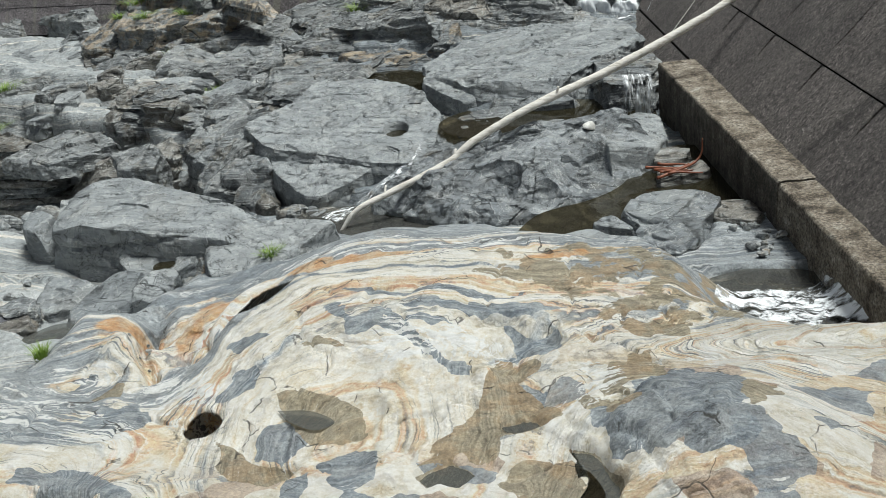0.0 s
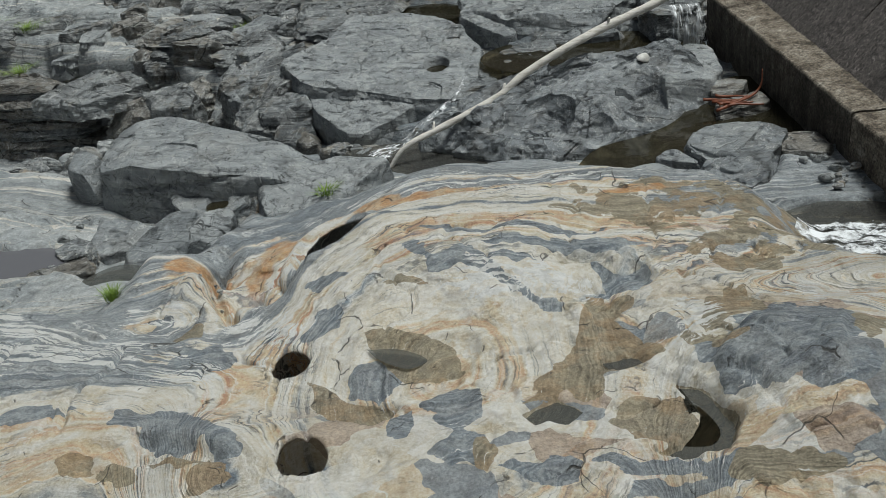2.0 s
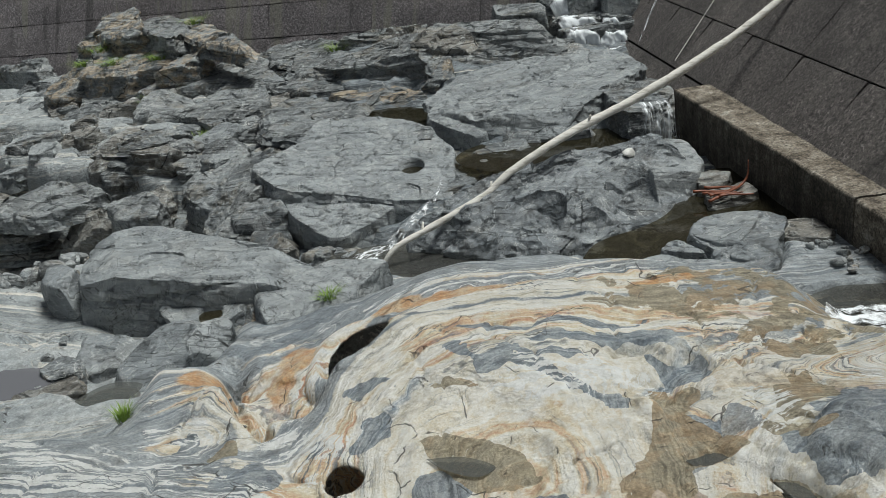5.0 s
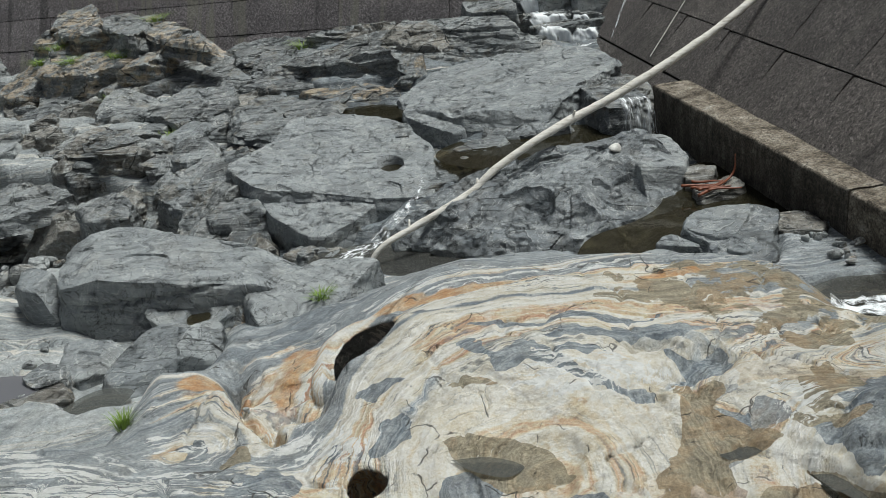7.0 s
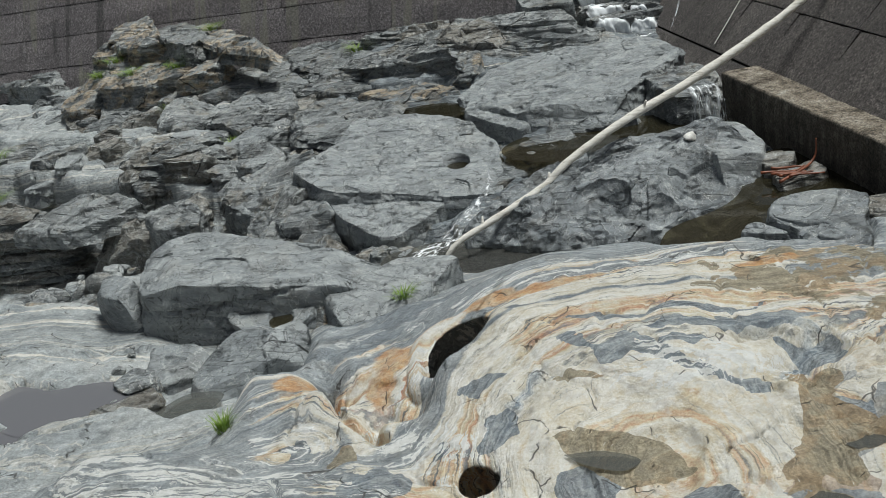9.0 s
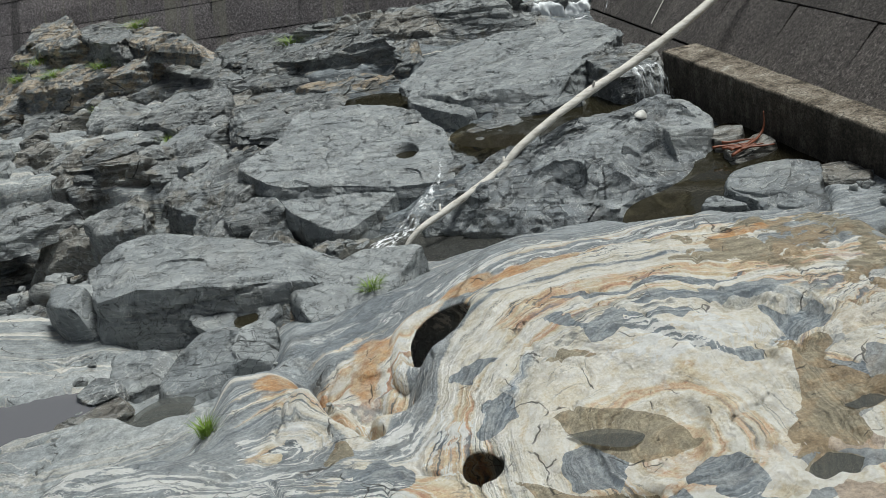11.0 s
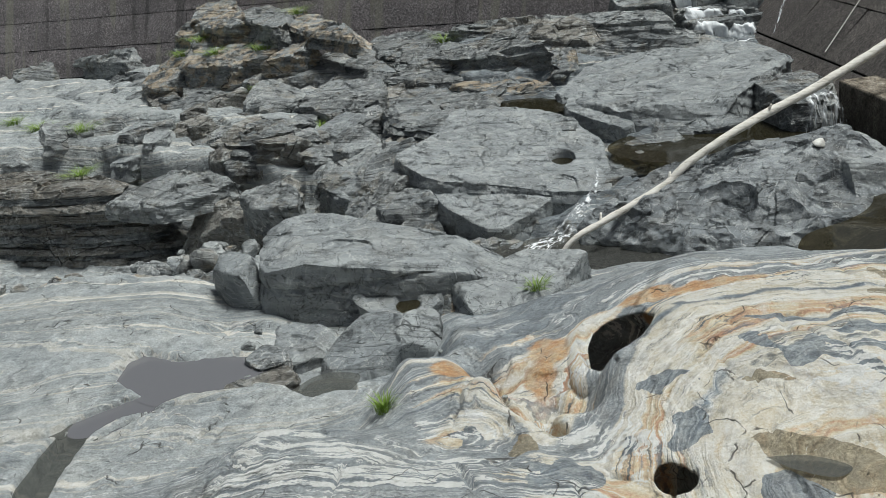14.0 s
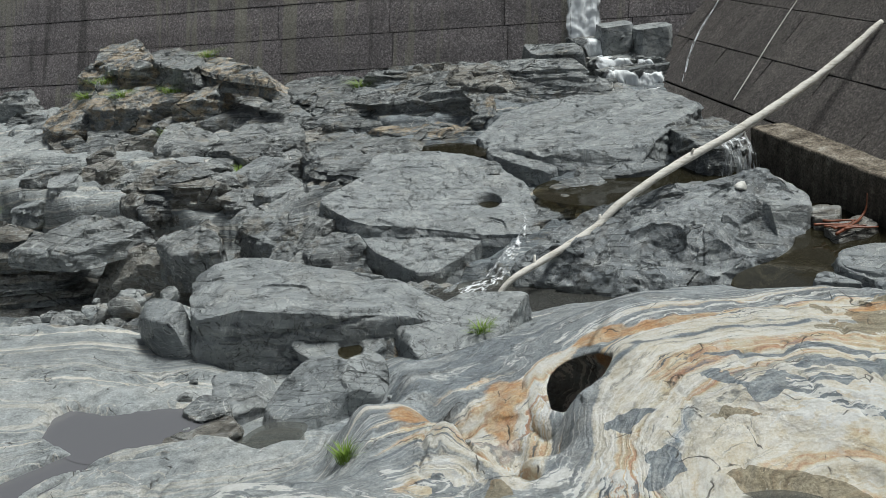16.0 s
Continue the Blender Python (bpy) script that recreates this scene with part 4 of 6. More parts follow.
    for q in (TAN_PAN, BASIN, CRESCENT, FLAG_POOL, SIDE_POOL,
              [(0.52, 8.72), (0.72, 8.65), (0.75, 8.2), (1.0, 7.75), (1.2, 7.45), (0.8, 7.30), (0.45, 7.25), (0.05, 6.98), (-0.25, 6.90), (0.1, 7.35), (0.35, 7.8), (0.5, 8.2)],
              [(0.60, 6.58), (1.00, 6.86), (1.28, 6.57), (1.06, 6.25), (0.66, 6.26)], [(1.93, 8.48), (2.22, 8.59), (2.24, 7.96), (1.77, 7.80)]):
        tan = np.maximum(tan, patch(x, y, q))
    for q in ([(-1.88, 8.03), (-1.68, 8.11), (-1.36, 7.80), (-1.62, 7.38), (-1.95, 7.58), (-2.01, 7.86)], SLATE_STONE,
              [(-0.88, 6.49), (-0.63, 6.66), (-0.58, 7.15), (-0.85, 6.98), (-1.02, 6.69)], [(-2.45, 9.05), (-2.2, 9.05), (-2.15, 8.72), (-2.42, 8.78)]):
        blue = np.maximum(blue, patch(x, y, q))
    blue = np.maximum(blue, 0.9 * sstep(0.11, 0.04, from_line(bent_x, bent_y, [(-1.30, 9.83), (-0.97, 9.55), (-0.67, 9.26), (-0.31, 9.02), (0.08, 8.62), (0.28, 8.38)])))
    ring = oval(x, y, -6.34, 9.44, 0.21, 0.27, -30, 0.10, 3)
    white = np.maximum(2.2 * sstep(0.5, 0.25, np.abs(ring - 0.8)), 0.56 * spots([(-5.67, 8.65, 1.54, 0.49, -6), (-3.59, 8.19, 0.54, 0.28, -6), (-6.73, 9.96, 0.27, 0.19, -6), (-5.6, 8.75, 0.8, 0.35, -8), (-4.6, 8.8, 0.6, 0.2, 0), (-6.6, 9.0, 0.7, 0.3, -10), (-0.2, 9.0, 0.8, 0.3, -10), (1.6, 8.0, 0.3, 0.5, 0), (2.9, 8.1, 0.6, 0.2, -15)]))
    white = np.maximum(white, 0.46 * spots([(-2.75, 10.9, 0.9, 0.45, 45), (-1.5, 12.0, 1.3, 0.4, -5), (-3.4, 9.3, 0.45, 0.7, 0), (0.7, 12.0, 1.3, 0.4, -5), (-4.6, 9.6, 0.6, 0.5, 0), (-2.9, 8.7, 0.3, 0.6, 10)]))
    return blue, tan, white


def spaced(stops):
    out = [np.array([stops[0][0]])]
    for (a, _), (b, step) in zip(stops[:-1], stops[1:]):
        out.append(np.linspace(a, b, max(2, int(round((b - a) / step)) + 1))[1:])
    return np.concatenate(out)


gx = spaced([(-160, 0), (-40, 15), (-22, 1.0), (-10.5, 0.10), (4.5, 0.033), (6, 0.06), (8, 0.3), (40, 4), (160, 20)])
gy = spaced([(-120, 0), (-10, 12), (4.6, 0.4), (13.0, 0.033), (18, 0.055), (33, 0.09), (42, 0.4), (80, 5), (300, 30)])
GX, GY = np.meshgrid(gx, gy)
GZ = bed_height(GX, GY)
bed_height_cache["z"] = GZ
bed_faces = sheet_faces(len(gy), len(gx))
open_shaft = np.zeros(GX.shape, bool)
for k, (cx, cy, rx, ry, turn, depth) in enumerate(SHAFTS[:3]):
    c, s = math.cos(radians(turn)), math.sin(radians(turn))
    u, w = ((GX - cx) * c + (GY - cy) * s) / rx, (-(GX - cx) * s + (GY - cy) * c) / ry
    a = np.arctan2(w, u)
    open_shaft |= np.hypot(u, w) < 1.2 * (1 + 0.07 * np.sin(2 * a + k + 1) + 0.05 * np.sin(3 * a + 2 * k + 2))
bed_faces = bed_faces[~open_shaft.ravel()[bed_faces].any(axis=1)]
bedrock = mesh_object("ground", np.stack([GX, GY, GZ], -1).reshape(-1, 3), bed_faces, BEDROCK)


def paint(ob, x, y):
    """Band and stain fields of the bedrock, as point attributes."""
    for key, values in zip(("phase", "warm", "rust", "blue", "tan", "white", "pale", "plate", "mosaic", "calm"), (*bed_bands(x, y), *colour_spots(x, y), sstep(18.0, 16.0, y), sstep(-4.9, -6.4, x) * sstep(9.4, 10.3, y), sstep(7.7, 7.0, y) * sstep(-3.0, -1.9, x) + sstep(0.4, 1.4, x) * sstep(9.0, 8.2, y) * sstep(7.0, 7.7, y), 0.95 * np.exp(-((x + 0.6) / 1.5) ** 4 - ((y - 8.4) / 0.95) ** 4) + 0.75 * np.exp(-((x + 0.9) / 1.6) ** 6 - ((y - 6.2) / 1.1) ** 6) + 0.5 * np.exp(-((x + 5.0) / 1.8) ** 4 - ((y - 7.0) / 0.9) ** 4))):
        layer = ob.data.attributes.new(key, "FLOAT", "POINT")
        layer.data.foreach_set("value", values.ravel().astype(np.float32))


paint(bedrock, GX, GY)
tagged(bedrock, "river bedrock of swirling cream, ochre and blue-grey banded stone with potholes", "bedrock", kind="structure")


def shaft(label, cx, cy, rx, ry, turn, lean, deep, bell, seed):
    """A pothole: a smooth rim that lies on the bedrock, and a dark belled inside."""
    n = 72
    a = np.linspace(0, 2 * math.pi, n, endpoint=False)
    c, s = math.cos(radians(turn)), math.sin(radians(turn))
    wob = 1 + 0.07 * np.sin(2 * a + seed) + 0.05 * np.sin(3 * a + 2 * seed)
    v, f = [], []
    rows = [(1.5, -0.02, 0), (1.42, 0.002, 0), (1.3, 0.006, 0), (1.18, 0.006, 0), (1.1, 0.0, 0), (1.04, -0.012, 0), (1.0, -0.03, 0), (1.02, -0.05, 0), (1.0 + 0.45 * (bell - 1), -0.08 * deep, 1), (bell, -0.18 * deep, 1), (bell * 1.1, -0.45 * deep, 1), (bell * 0.9, -0.85 * deep, 1), (0.05, -deep, 1)]
    level = float(surface(np.array([cx]), np.array([cy]))[0])
    for r, h, inner in rows:
        u, w = rx * r * wob * np.cos(a), ry * r * wob * np.sin(a)
        q = math.sqrt(-h / deep) if inner else 0
        x, y = cx + u * c - w * s + lean[0] * q, cy + u * s + w * c + lean[1] * q
        z = np.full(n, level + h) if inner else surface(x, y) + h
        v += np.column_stack([x, y, z]).tolist()
    for k in range(len(rows) - 1):
        for j in range(n):
            f.append([k * n + j, k * n + (j + 1) % n, (k + 1) * n + (j + 1) % n, (k + 1) * n + j])
    f.append([(len(rows) - 1) * n + j for j in range(n)])
    ob = mesh_object("pothole", v, f, BEDROCK)
    v = np.array(v)
    paint(ob, v[:, 0], v[:, 1])
    return tagged(ob, label, "pothole", kind="structure")


shaft("deep black pothole worn into the bedrock", *SHAFTS[0][:5], (0, 0.45), 1.3, 1.8, 1)
shaft("round pothole with dark smooth inside", *SHAFTS[1][:5], (-0.05, 0.25), 1.3, 1.4, 2)
shaft("long curved hollow under a fold of rock", *SHAFTS[2][:5], (-0.05, 0.4), 1.2, 1.6, 3)

# ---- rocks ----
rock_count = [0]


def rock(name, label, outline, top, slope, depth, rnd=0.1, cuts=4, rough=0.04, strata=0.0, tone=0, holes=(), bumps=(), carve=(), planes=(), grooves=(), fine=1.0, category="rock", parent=None):
    """One rock: its plan outline, the height and slope of its top, how deep it reaches; chipped by planes, bedded and worn."""
    rock_count[0] += 1
    outline = [(sum(q[0] for q in outline) / len(outline) * -0.04 + 1.04 * px, sum(q[1] for q in outline) / len(outline) * -0.04 + 1.04 * py) for px, py in outline]
    seed = rock_count[0] * 17
    dice = random.Random(seed)
    p = np.array(outline, float)
    q = np.roll(p, -1, 0)
    p = np.stack([0.87 * p + 0.13 * q, 0.13 * p + 0.87 * q], 1).reshape(-1, 2)
    loop = np.vstack([p, p[:1]])
    run = np.concatenate([[0], np.cumsum(np.hypot(*np.diff(loop, axis=0).T))])
    n = int(np.clip(run[-1] * fine / 0.07, 56, 340))
    at = np.linspace(0, run[-1], n, endpoint=False)
    ring = np.stack([np.interp(at, run, loop[:, 0]), np.interp(at, run, loop[:, 1])], 1)
    c = ring.mean(0)
    d = ring - c
    size = np.hypot(*d.T)
    tops, sides = int(np.clip(size.mean() * fine / 0.06, 9, 80)), int(np.clip(depth / 0.06, 8, 26))
    rnd = min(0.6 * rnd, 0.4 * depth)
    rows = []
    for k in range(sides):
        f = k / sides
        rows.append((np.full(n, 1.10 - 0.10 * f), -depth + (depth - rnd) * f))
    for k in range(6):
        a = k / 5 * math.pi / 2
        rows.append((1 - np.minimum(rnd / size, 0.5) * (1 - math.cos(a)), -rnd + rnd * math.sin(a)))
    inner = rows[-1][0]
    for k in range(1, tops):
        rows.append((inner * (1 - k / tops), 0.0))
    v = []
    for s, h in rows:
        xy = c + d * s[:, None]
        v.append(np.column_stack([xy, top + (xy - c) @ np.array(slope) + h]))
    v = np.array(v)
    for bx, by, br, bh in bumps:
        v[..., 2] += bh * np.exp(-((v[..., 0] - bx) ** 2 + (v[..., 1] - by) ** 2) / br ** 2) * np.clip((v[..., 2] - top + depth) / depth, 0, 1)
    mid = np.array([c[0], c[1], top - depth * 0.5])
    flat = v.reshape(-1, 3)
    for _ in range(cuts):
        az, el = dice.uniform(0, 2 * math.pi), radians(dice.uniform(-5, 58))
        nn = np.array([math.cos(az) * math.cos(el), math.sin(az) * math.cos(el), math.sin(el)])
        reach = (flat - mid) @ nn
        over = reach - np.quantile(reach, dice.uniform(0.82, 0.975))
        flat -= np.where(over > 0, over * 0.98, 0)[:, None] * nn
    for px, py, pz, nx, ny, nz in planes:
        nn = np.array((nx, ny, nz)) / math.sqrt(nx * nx + ny * ny + nz * nz)
        over = (flat - np.array((px, py, pz))) @ nn
        flat -= np.where(over > 0, over, 0)[:, None] * nn
    for sx, sy, sz, sr in carve:
        away = flat - np.array((sx, sy, sz))
        far = np.linalg.norm(away, axis=1)
        inside = far < sr
        flat[inside] += away[inside] * ((sr - far[inside]) / np.maximum(far[inside], 1e-6))[:, None]
    v = flat.reshape(v.shape)
    out = np.zeros_like(v)
    face = np.array([1.0] * sides + [0.85, 0.7, 0.5, 0.35, 0.2, 0.1] + [0.0] * (tops - 1))[:, None]
    out[..., 0], out[..., 1] = d[:, 0] / size, d[:, 1] / size
    x, y, z = v[..., 0], v[..., 1], v[..., 2]
    lump = fbm(x * 1.1, y * 1.1, z * 1.1, 4, seed)
    chip = fbm(x * 3.7, y * 3.7, z * 5.5, 3, seed + 5)
    bed = beds((z + 0.22 * x + 0.30 * y) * 8.0 + 0.8 * lump, seed)
    bent = 0.12 * lump
    broken = facets(x + bent, y + bent, z, 0.80, seed) + 0.8 * facets(x, y + bent, z + bent, 0.33, seed + 21)
    broken = broken * (0.13, 0.14, 0.13, 0.055, 0.15)[tone] * min(1.0, 0.35 + 0.35 * size.mean())
    push = 0.6 * rough * (1.3 * lump + 0.55 * chip) + strata * 0.9 * bed + broken
    fade = np.array([min(1.0, k / 3) for k in range(len(rows))])[:, None]
    v[..., :2] += (out[..., :2] * (push * face)[..., None])
    v[..., 2] += ((0.6 * rough * (0.75 * lump + 0.4 * chip) + broken + strata * 0.42 * beds((z + 0.25 * x + 0.3 * y) * 3.2 + lump, seed + 3)) * (1 - face))
    for gx0, gy0, gz0, nx, ny, width, deep in grooves:
        level = (v[..., 0] - gx0) * nx + (v[..., 1] - gy0) * ny + v[..., 2] - gz0
        v[..., :2] -= (out[..., :2] * (deep * np.exp(-(level / width) ** 2) * face)[..., None])
    for hx, hy, hr, hd in holes:
        r = np.hypot((v[..., 0] - hx), (v[..., 1] - hy) * 0.8) / hr
        v[..., 2] -= hd * sstep(1.15, 0.85, r)
    m = len(rows)
    verts = np.vstack([v.reshape(-1, 3), [[c[0], c[1], v[-1, :, 2].mean()]]])
    i, j = np.meshgrid(np.arange(m - 1), np.arange(n), indexing="ij")
    k = (j + 1) % n
    quads = np.stack([i * n + j, i * n + k, (i + 1) * n + k, (i + 1) * n + j], -1).reshape(-1, 4).tolist()
    last = (m - 1) * n
    quads += [[last + a, last + (a + 1) % n, m * n] for a in range(n)]
    quads.append(list(range(n))[::-1])
    verts[:, 0] -= c[0]
    verts[:, 1] -= c[1]
    verts[:, 2] -= top - depth
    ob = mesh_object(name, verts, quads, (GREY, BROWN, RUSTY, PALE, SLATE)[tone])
    ob.data.set_sharp_from_angle(angle=radians(20))
    ob.location = (c[0], c[1], top - depth)
    if parent is not None:
        ob.location = ob.location - parent.location
        ob.parent = parent
        return ob
    return tagged(ob, label, category if name != "boulder" else "boulder")


def bedded(name, label, outline, top, slope, depth, tone=0, strata=0.0, rough=0.05, rnd=0.05, cuts=3):
    """A stack of thin rock beds, each one a part."""
    dice = random.Random(len(outline) * 31 + int(abs(top) * 100))
    c = np.mean(np.array(outline), axis=0)
    owner = tagged(new(name), label, "rock")
    owner.location = (c[0], c[1], top - depth)
    count = max(2, round(depth / 0.17))
    rock("core", "", [(c[0] + (px - c[0]) * 0.85, c[1] + (py - c[1]) * 0.85) for px, py in outline], top - 0.06, slope, depth - 0.04, rnd=0.05, cuts=1, rough=rough, tone=tone, parent=owner)
    for k in range(count):
        grow = 1 + 0.035 * k + dice.uniform(-0.10, 0.06)
        sx, sy = dice.uniform(-0.06, 0.06), dice.uniform(-0.08, 0.04)
        pts = [(c[0] + (px - c[0]) * grow * dice.uniform(0.93, 1.05) + sx, c[1] + (py - c[1]) * grow * dice.uniform(0.93, 1.05) + sy) for px, py in outline]
        rock("bed", "", pts, top - k * depth / count, slope, depth / count * dice.uniform(0.72, 0.95), rnd=0.03, cuts=0, rough=rough * 0.7, strata=0.02, tone=tone if dice.random() < 0.7 else 0, parent=owner)
    return owner


def crag(name, label, outline, top, slope, depth, tone=0, strata=0.0, rough=0.05, rnd=0.05, cuts=3):
    """A broken outcrop: a main mass and chunks split from it, each one a part."""
    dice = random.Random(int(abs(top) * 1000) + 7)
    pts = np.array(outline)
    c = pts.mean(0)
    owner = tagged(new(name), label, "rock")
    owner.location = (c[0], c[1], top - depth)
    rock("mass", "", [tuple(c + (p - c) * 0.88) for p in pts], top - 0.1 * depth, slope, depth * 0.9, rnd=0.05, cuts=5, rough=rough * 0.8, strata=strata, tone=tone, parent=owner)
    reach = np.hypot(*(pts - c).T).mean()
    for k in range(9):
        p = c + (pts[dice.randrange(len(pts))] - c) * dice.uniform(0.25, 0.95)
        s = reach * dice.uniform(0.28, 0.5)
        a0 = dice.uniform(0, 6.28)
        ring = [(p[0] + s * 1.25 * math.cos(a0 + 1.05 * i) * dice.uniform(0.8, 1.15), p[1] + s * 0.85 * math.sin(a0 + 1.05 * i) * dice.uniform(0.8, 1.15)) for i in range(6)]
        h = top + float((p - c) @ np.array(slope)) - depth * dice.uniform(-0.04, 0.35)
        rock("chunk", "", ring, h, (slope[0] + dice.uniform(-0.15, 0.15), slope[1] + dice.uniform(-0.1, 0.2)), depth * 0.75, rnd=0.04, cuts=6, rough=rough * 0.5, strata=strata * 0.6, tone=tone if dice.random() < 0.6 else 0, parent=owner)
    return owner


rock("boulder", "large grey block of layered rock with a flat worn top",
     [(-7.40, 15.50), (-7.45, 16.90), (-6.60, 17.30), (-5.20, 16.50), (-4.30, 15.90), (-3.40, 15.40), (-3.50, 14.60), (-4.30, 14.55), (-5.20, 14.62), (-5.98, 14.80), (-6.75, 15.08)],
     2.38, (-0.08, 0.02), 1.2, rnd=.05, cuts=0, rough=.025, strata=.012, fine=2.2, tone=3,
     planes=[(-7.36, 15.5, 2.26, -0.35, -0.12, 1.0), (-5.9, 14.80, 2.44, 0.12, -0.35, 1.0), (-6.9, 15.10, 2.2, -0.45, -0.85, 0.18), (-4.0, 15.1, 2.12, 0.5, -0.1, 1.0)],
     grooves=[(-5.9, 14.8, 2.08, -0.10, 0.0, 0.03, 0.10), (-5.9, 14.8, 1.86, 0.02, 0.0, 0.02, 0.04)])
rock("boulder", "upright blue-grey rock pillar beside a dark hollow",
     [(-8.51, 16.52), (-8.21, 16.70), (-7.62, 16.13), (-7.59, 15.69), (-7.77, 15.67), (-8.17, 15.94)],
     2.20, (0.20, 0.20), 1.0, rnd=.05, cuts=3, rough=.04, tone=3)
rock("rock_shelf", "pale grey stone shelf worn smooth, holding a small round pool",
     [(-5.90, 15.20), (-5.20, 15.30), (-4.70, 15.0), (-4.55, 14.45), (-4.95, 14.02), (-5.50, 14.12), (-5.90, 14.60)],
     1.90, (0.0, 0.25), 0.75, rnd=.04, cuts=0, rough=.025, strata=.04, fine=1.5, holes=[(-5.10, 14.40, 0.19, 0.13)], tone=3)
rock("boulder", "smooth grey hump of rock with pale veins",
     [(-4.50, 15.11), (-3.77, 15.64), (-2.96, 15.31), (-2.10, 14.96), (-2.47, 14.32), (-3.02, 13.80), (-3.66, 13.72), (-4.16, 13.84)],
     2.00, (0.02, 0.06), 0.9, rnd=.2, cuts=4, rough=.04, tone=3)
rock("boulder", "small rust-stained boulder wedged below the grey block",
     [(-5.14, 14.55), (-4.99, 14.89), (-4.68, 14.55), (-4.62, 14.20), (-4.86, 14.12)],
     1.71, (0.20, 0.25), 0.45, rnd=.08, cuts=5, rough=.03, tone=2)
rock("boulder", "small angular boulder with rusty orange side",
     [(-4.88, 15.01), (-4.54, 15.15), (-4.27, 14.66), (-4.36, 14.14), (-4.66, 14.39)],
     1.82, (0.25, 0.21), 0.45, rnd=.08, cuts=5, rough=.03, tone=2)
rock("boulder", "low rounded pale grey boulder with white flecks",
     [(-7.45, 14.35), (-6.95, 14.45), (-6.35, 14.25), (-6.20, 13.85), (-6.55, 13.20), (-6.95, 13.40), (-7.36, 13.95)],
     1.68, (0.03, 0.14), 0.5, rnd=.12, cuts=5, rough=.03, tone=3)
rock("boulder", "long tilted grey boulder leaning on smaller stones",
     [(-6.58, 12.95), (-6.16, 13.75), (-5.72, 14.10), (-5.18, 13.80), (-5.02, 13.30), (-5.40, 12.98), (-6.20, 12.66)],
     1.74, (0.16, 0.20), 0.5, rnd=.07, cuts=3, rough=.025, tone=3)
rock("boulder", "flat-topped grey boulder with rounded end",
     [(-5.30, 13.40), (-5.10, 13.95), (-4.68, 13.85), (-4.55, 13.25), (-4.85, 13.02), (-5.25, 13.05)],
     1.88, (-0.05, 0.15), 0.45, rnd=.1, cuts=5, rough=.03, tone=3)
bedded("rock_ledge", "thin pale tan rock beds on the crag",
     [(-9.15, 34.79), (-7.98, 33.97), (-6.06, 30.48), (-6.05, 29.47), (-7.88, 31.73)],
     4.01, (0.15, 0.18), 0.5, rnd=.04, cuts=0, rough=.06, strata=.1, tone=2)
rock("boulder", "tan-topped block on the crag",
     [(-12.14, 36.08), (-12.14, 38.16), (-10.79, 37.19), (-9.84, 34.79), (-9.80, 33.14), (-11.03, 34.01)],
     4.35, (0.21, 0.18), 0.9, rnd=.05, cuts=5, rough=.08, strata=.14, tone=2, fine=1.4)
rock("boulder", "broken grey block on the crag",
     [(-9.95, 33.90), (-10.06, 35.85), (-8.90, 34.95), (-8.14, 33.08), (-8.65, 31.89)],
     4.29, (0.06, 0.18), 0.9, rnd=.05, cuts=5, rough=.08, strata=.12, fine=1.4)
crag("rock_crag", "high layered crag of pale rock with grassy ledges",
     [(-13.03, 34.05), (-12.29, 35.85), (-11.81, 37.69), (-10.10, 35.82), (-8.16, 32.81), (-6.32, 31.53), (-6.16, 30.47), (-8.06, 31.43), (-8.98, 31.84), (-10.67, 31.72), (-12.10, 32.82)],
     3.77, (0.15, 0.27), 2.2, rnd=.08, cuts=5, rough=.13, strata=.10, tone=2)
rock("boulder", "smooth pale blue-grey rock below the small fall",
     [(2.73, 17.72), (3.48, 19.17), (4.30, 18.88), (4.10, 17.27), (3.78, 16.67), (3.03, 16.11)],
     2.20, (-0.17, 0.00), 0.9, rnd=.16, cuts=4, rough=.03, tone=3)
rock("stone_slab", "wet dark blue-grey slab rising from the shallow pool",
     [(2.77, 14.08), (3.12, 14.64), (3.68, 14.62), (4.14, 14.31), (4.32, 13.98), (4.03, 13.47), (3.83, 13.23), (3.66, 12.69), (3.32, 12.35), (2.98, 12.50), (2.79, 13.09), (2.96, 13.43)],
     2.03, (0.07, 0.02), 0.5, rnd=.05, cuts=0, rough=.015, tone=4)
rock("stone_slab", "smooth pale dry slab lying on the wet slab",
     [(2.79, 14.03), (3.14, 14.60), (3.66, 14.58), (4.02, 14.36), (3.70, 13.85), (3.33, 13.42), (3.05, 13.55)],
     2.07, (0.06, 0.02), 0.3, rnd=.03, cuts=0, rough=.012, tone=3)
rock("stone_slab", "small pale dry stone patch on the wet slab",
     [(3.02, 13.02), (3.28, 13.26), (3.62, 13.30), (3.50, 13.02), (3.22, 12.78)],
     2.05, (0.06, 0.02), 0.25, rnd=.03, cuts=0, rough=.01, tone=3)
rock("stone_slab", "low tongue of smooth grey rock between two pools",
     [(1.62, 13.48), (1.95, 13.62), (2.19, 13.66), (2.45, 13.25), (2.83, 13.06), (2.94, 12.79), (2.52, 12.62), (2.00, 12.74)],
     1.98, (0.02, -0.04), 0.4, rnd=.10, cuts=0, rough=.015, tone=3)
rock("stone_slab", "thin wet rib of grey rock in the olive pool",
     [(2.26, 13.92), (2.42, 14.16), (2.60, 14.19), (2.84, 13.66), (2.82, 13.54), (2.50, 13.74)],
     1.91, (0.03, 0.02), 0.3, rnd=.05, cuts=0, rough=.015, tone=4)
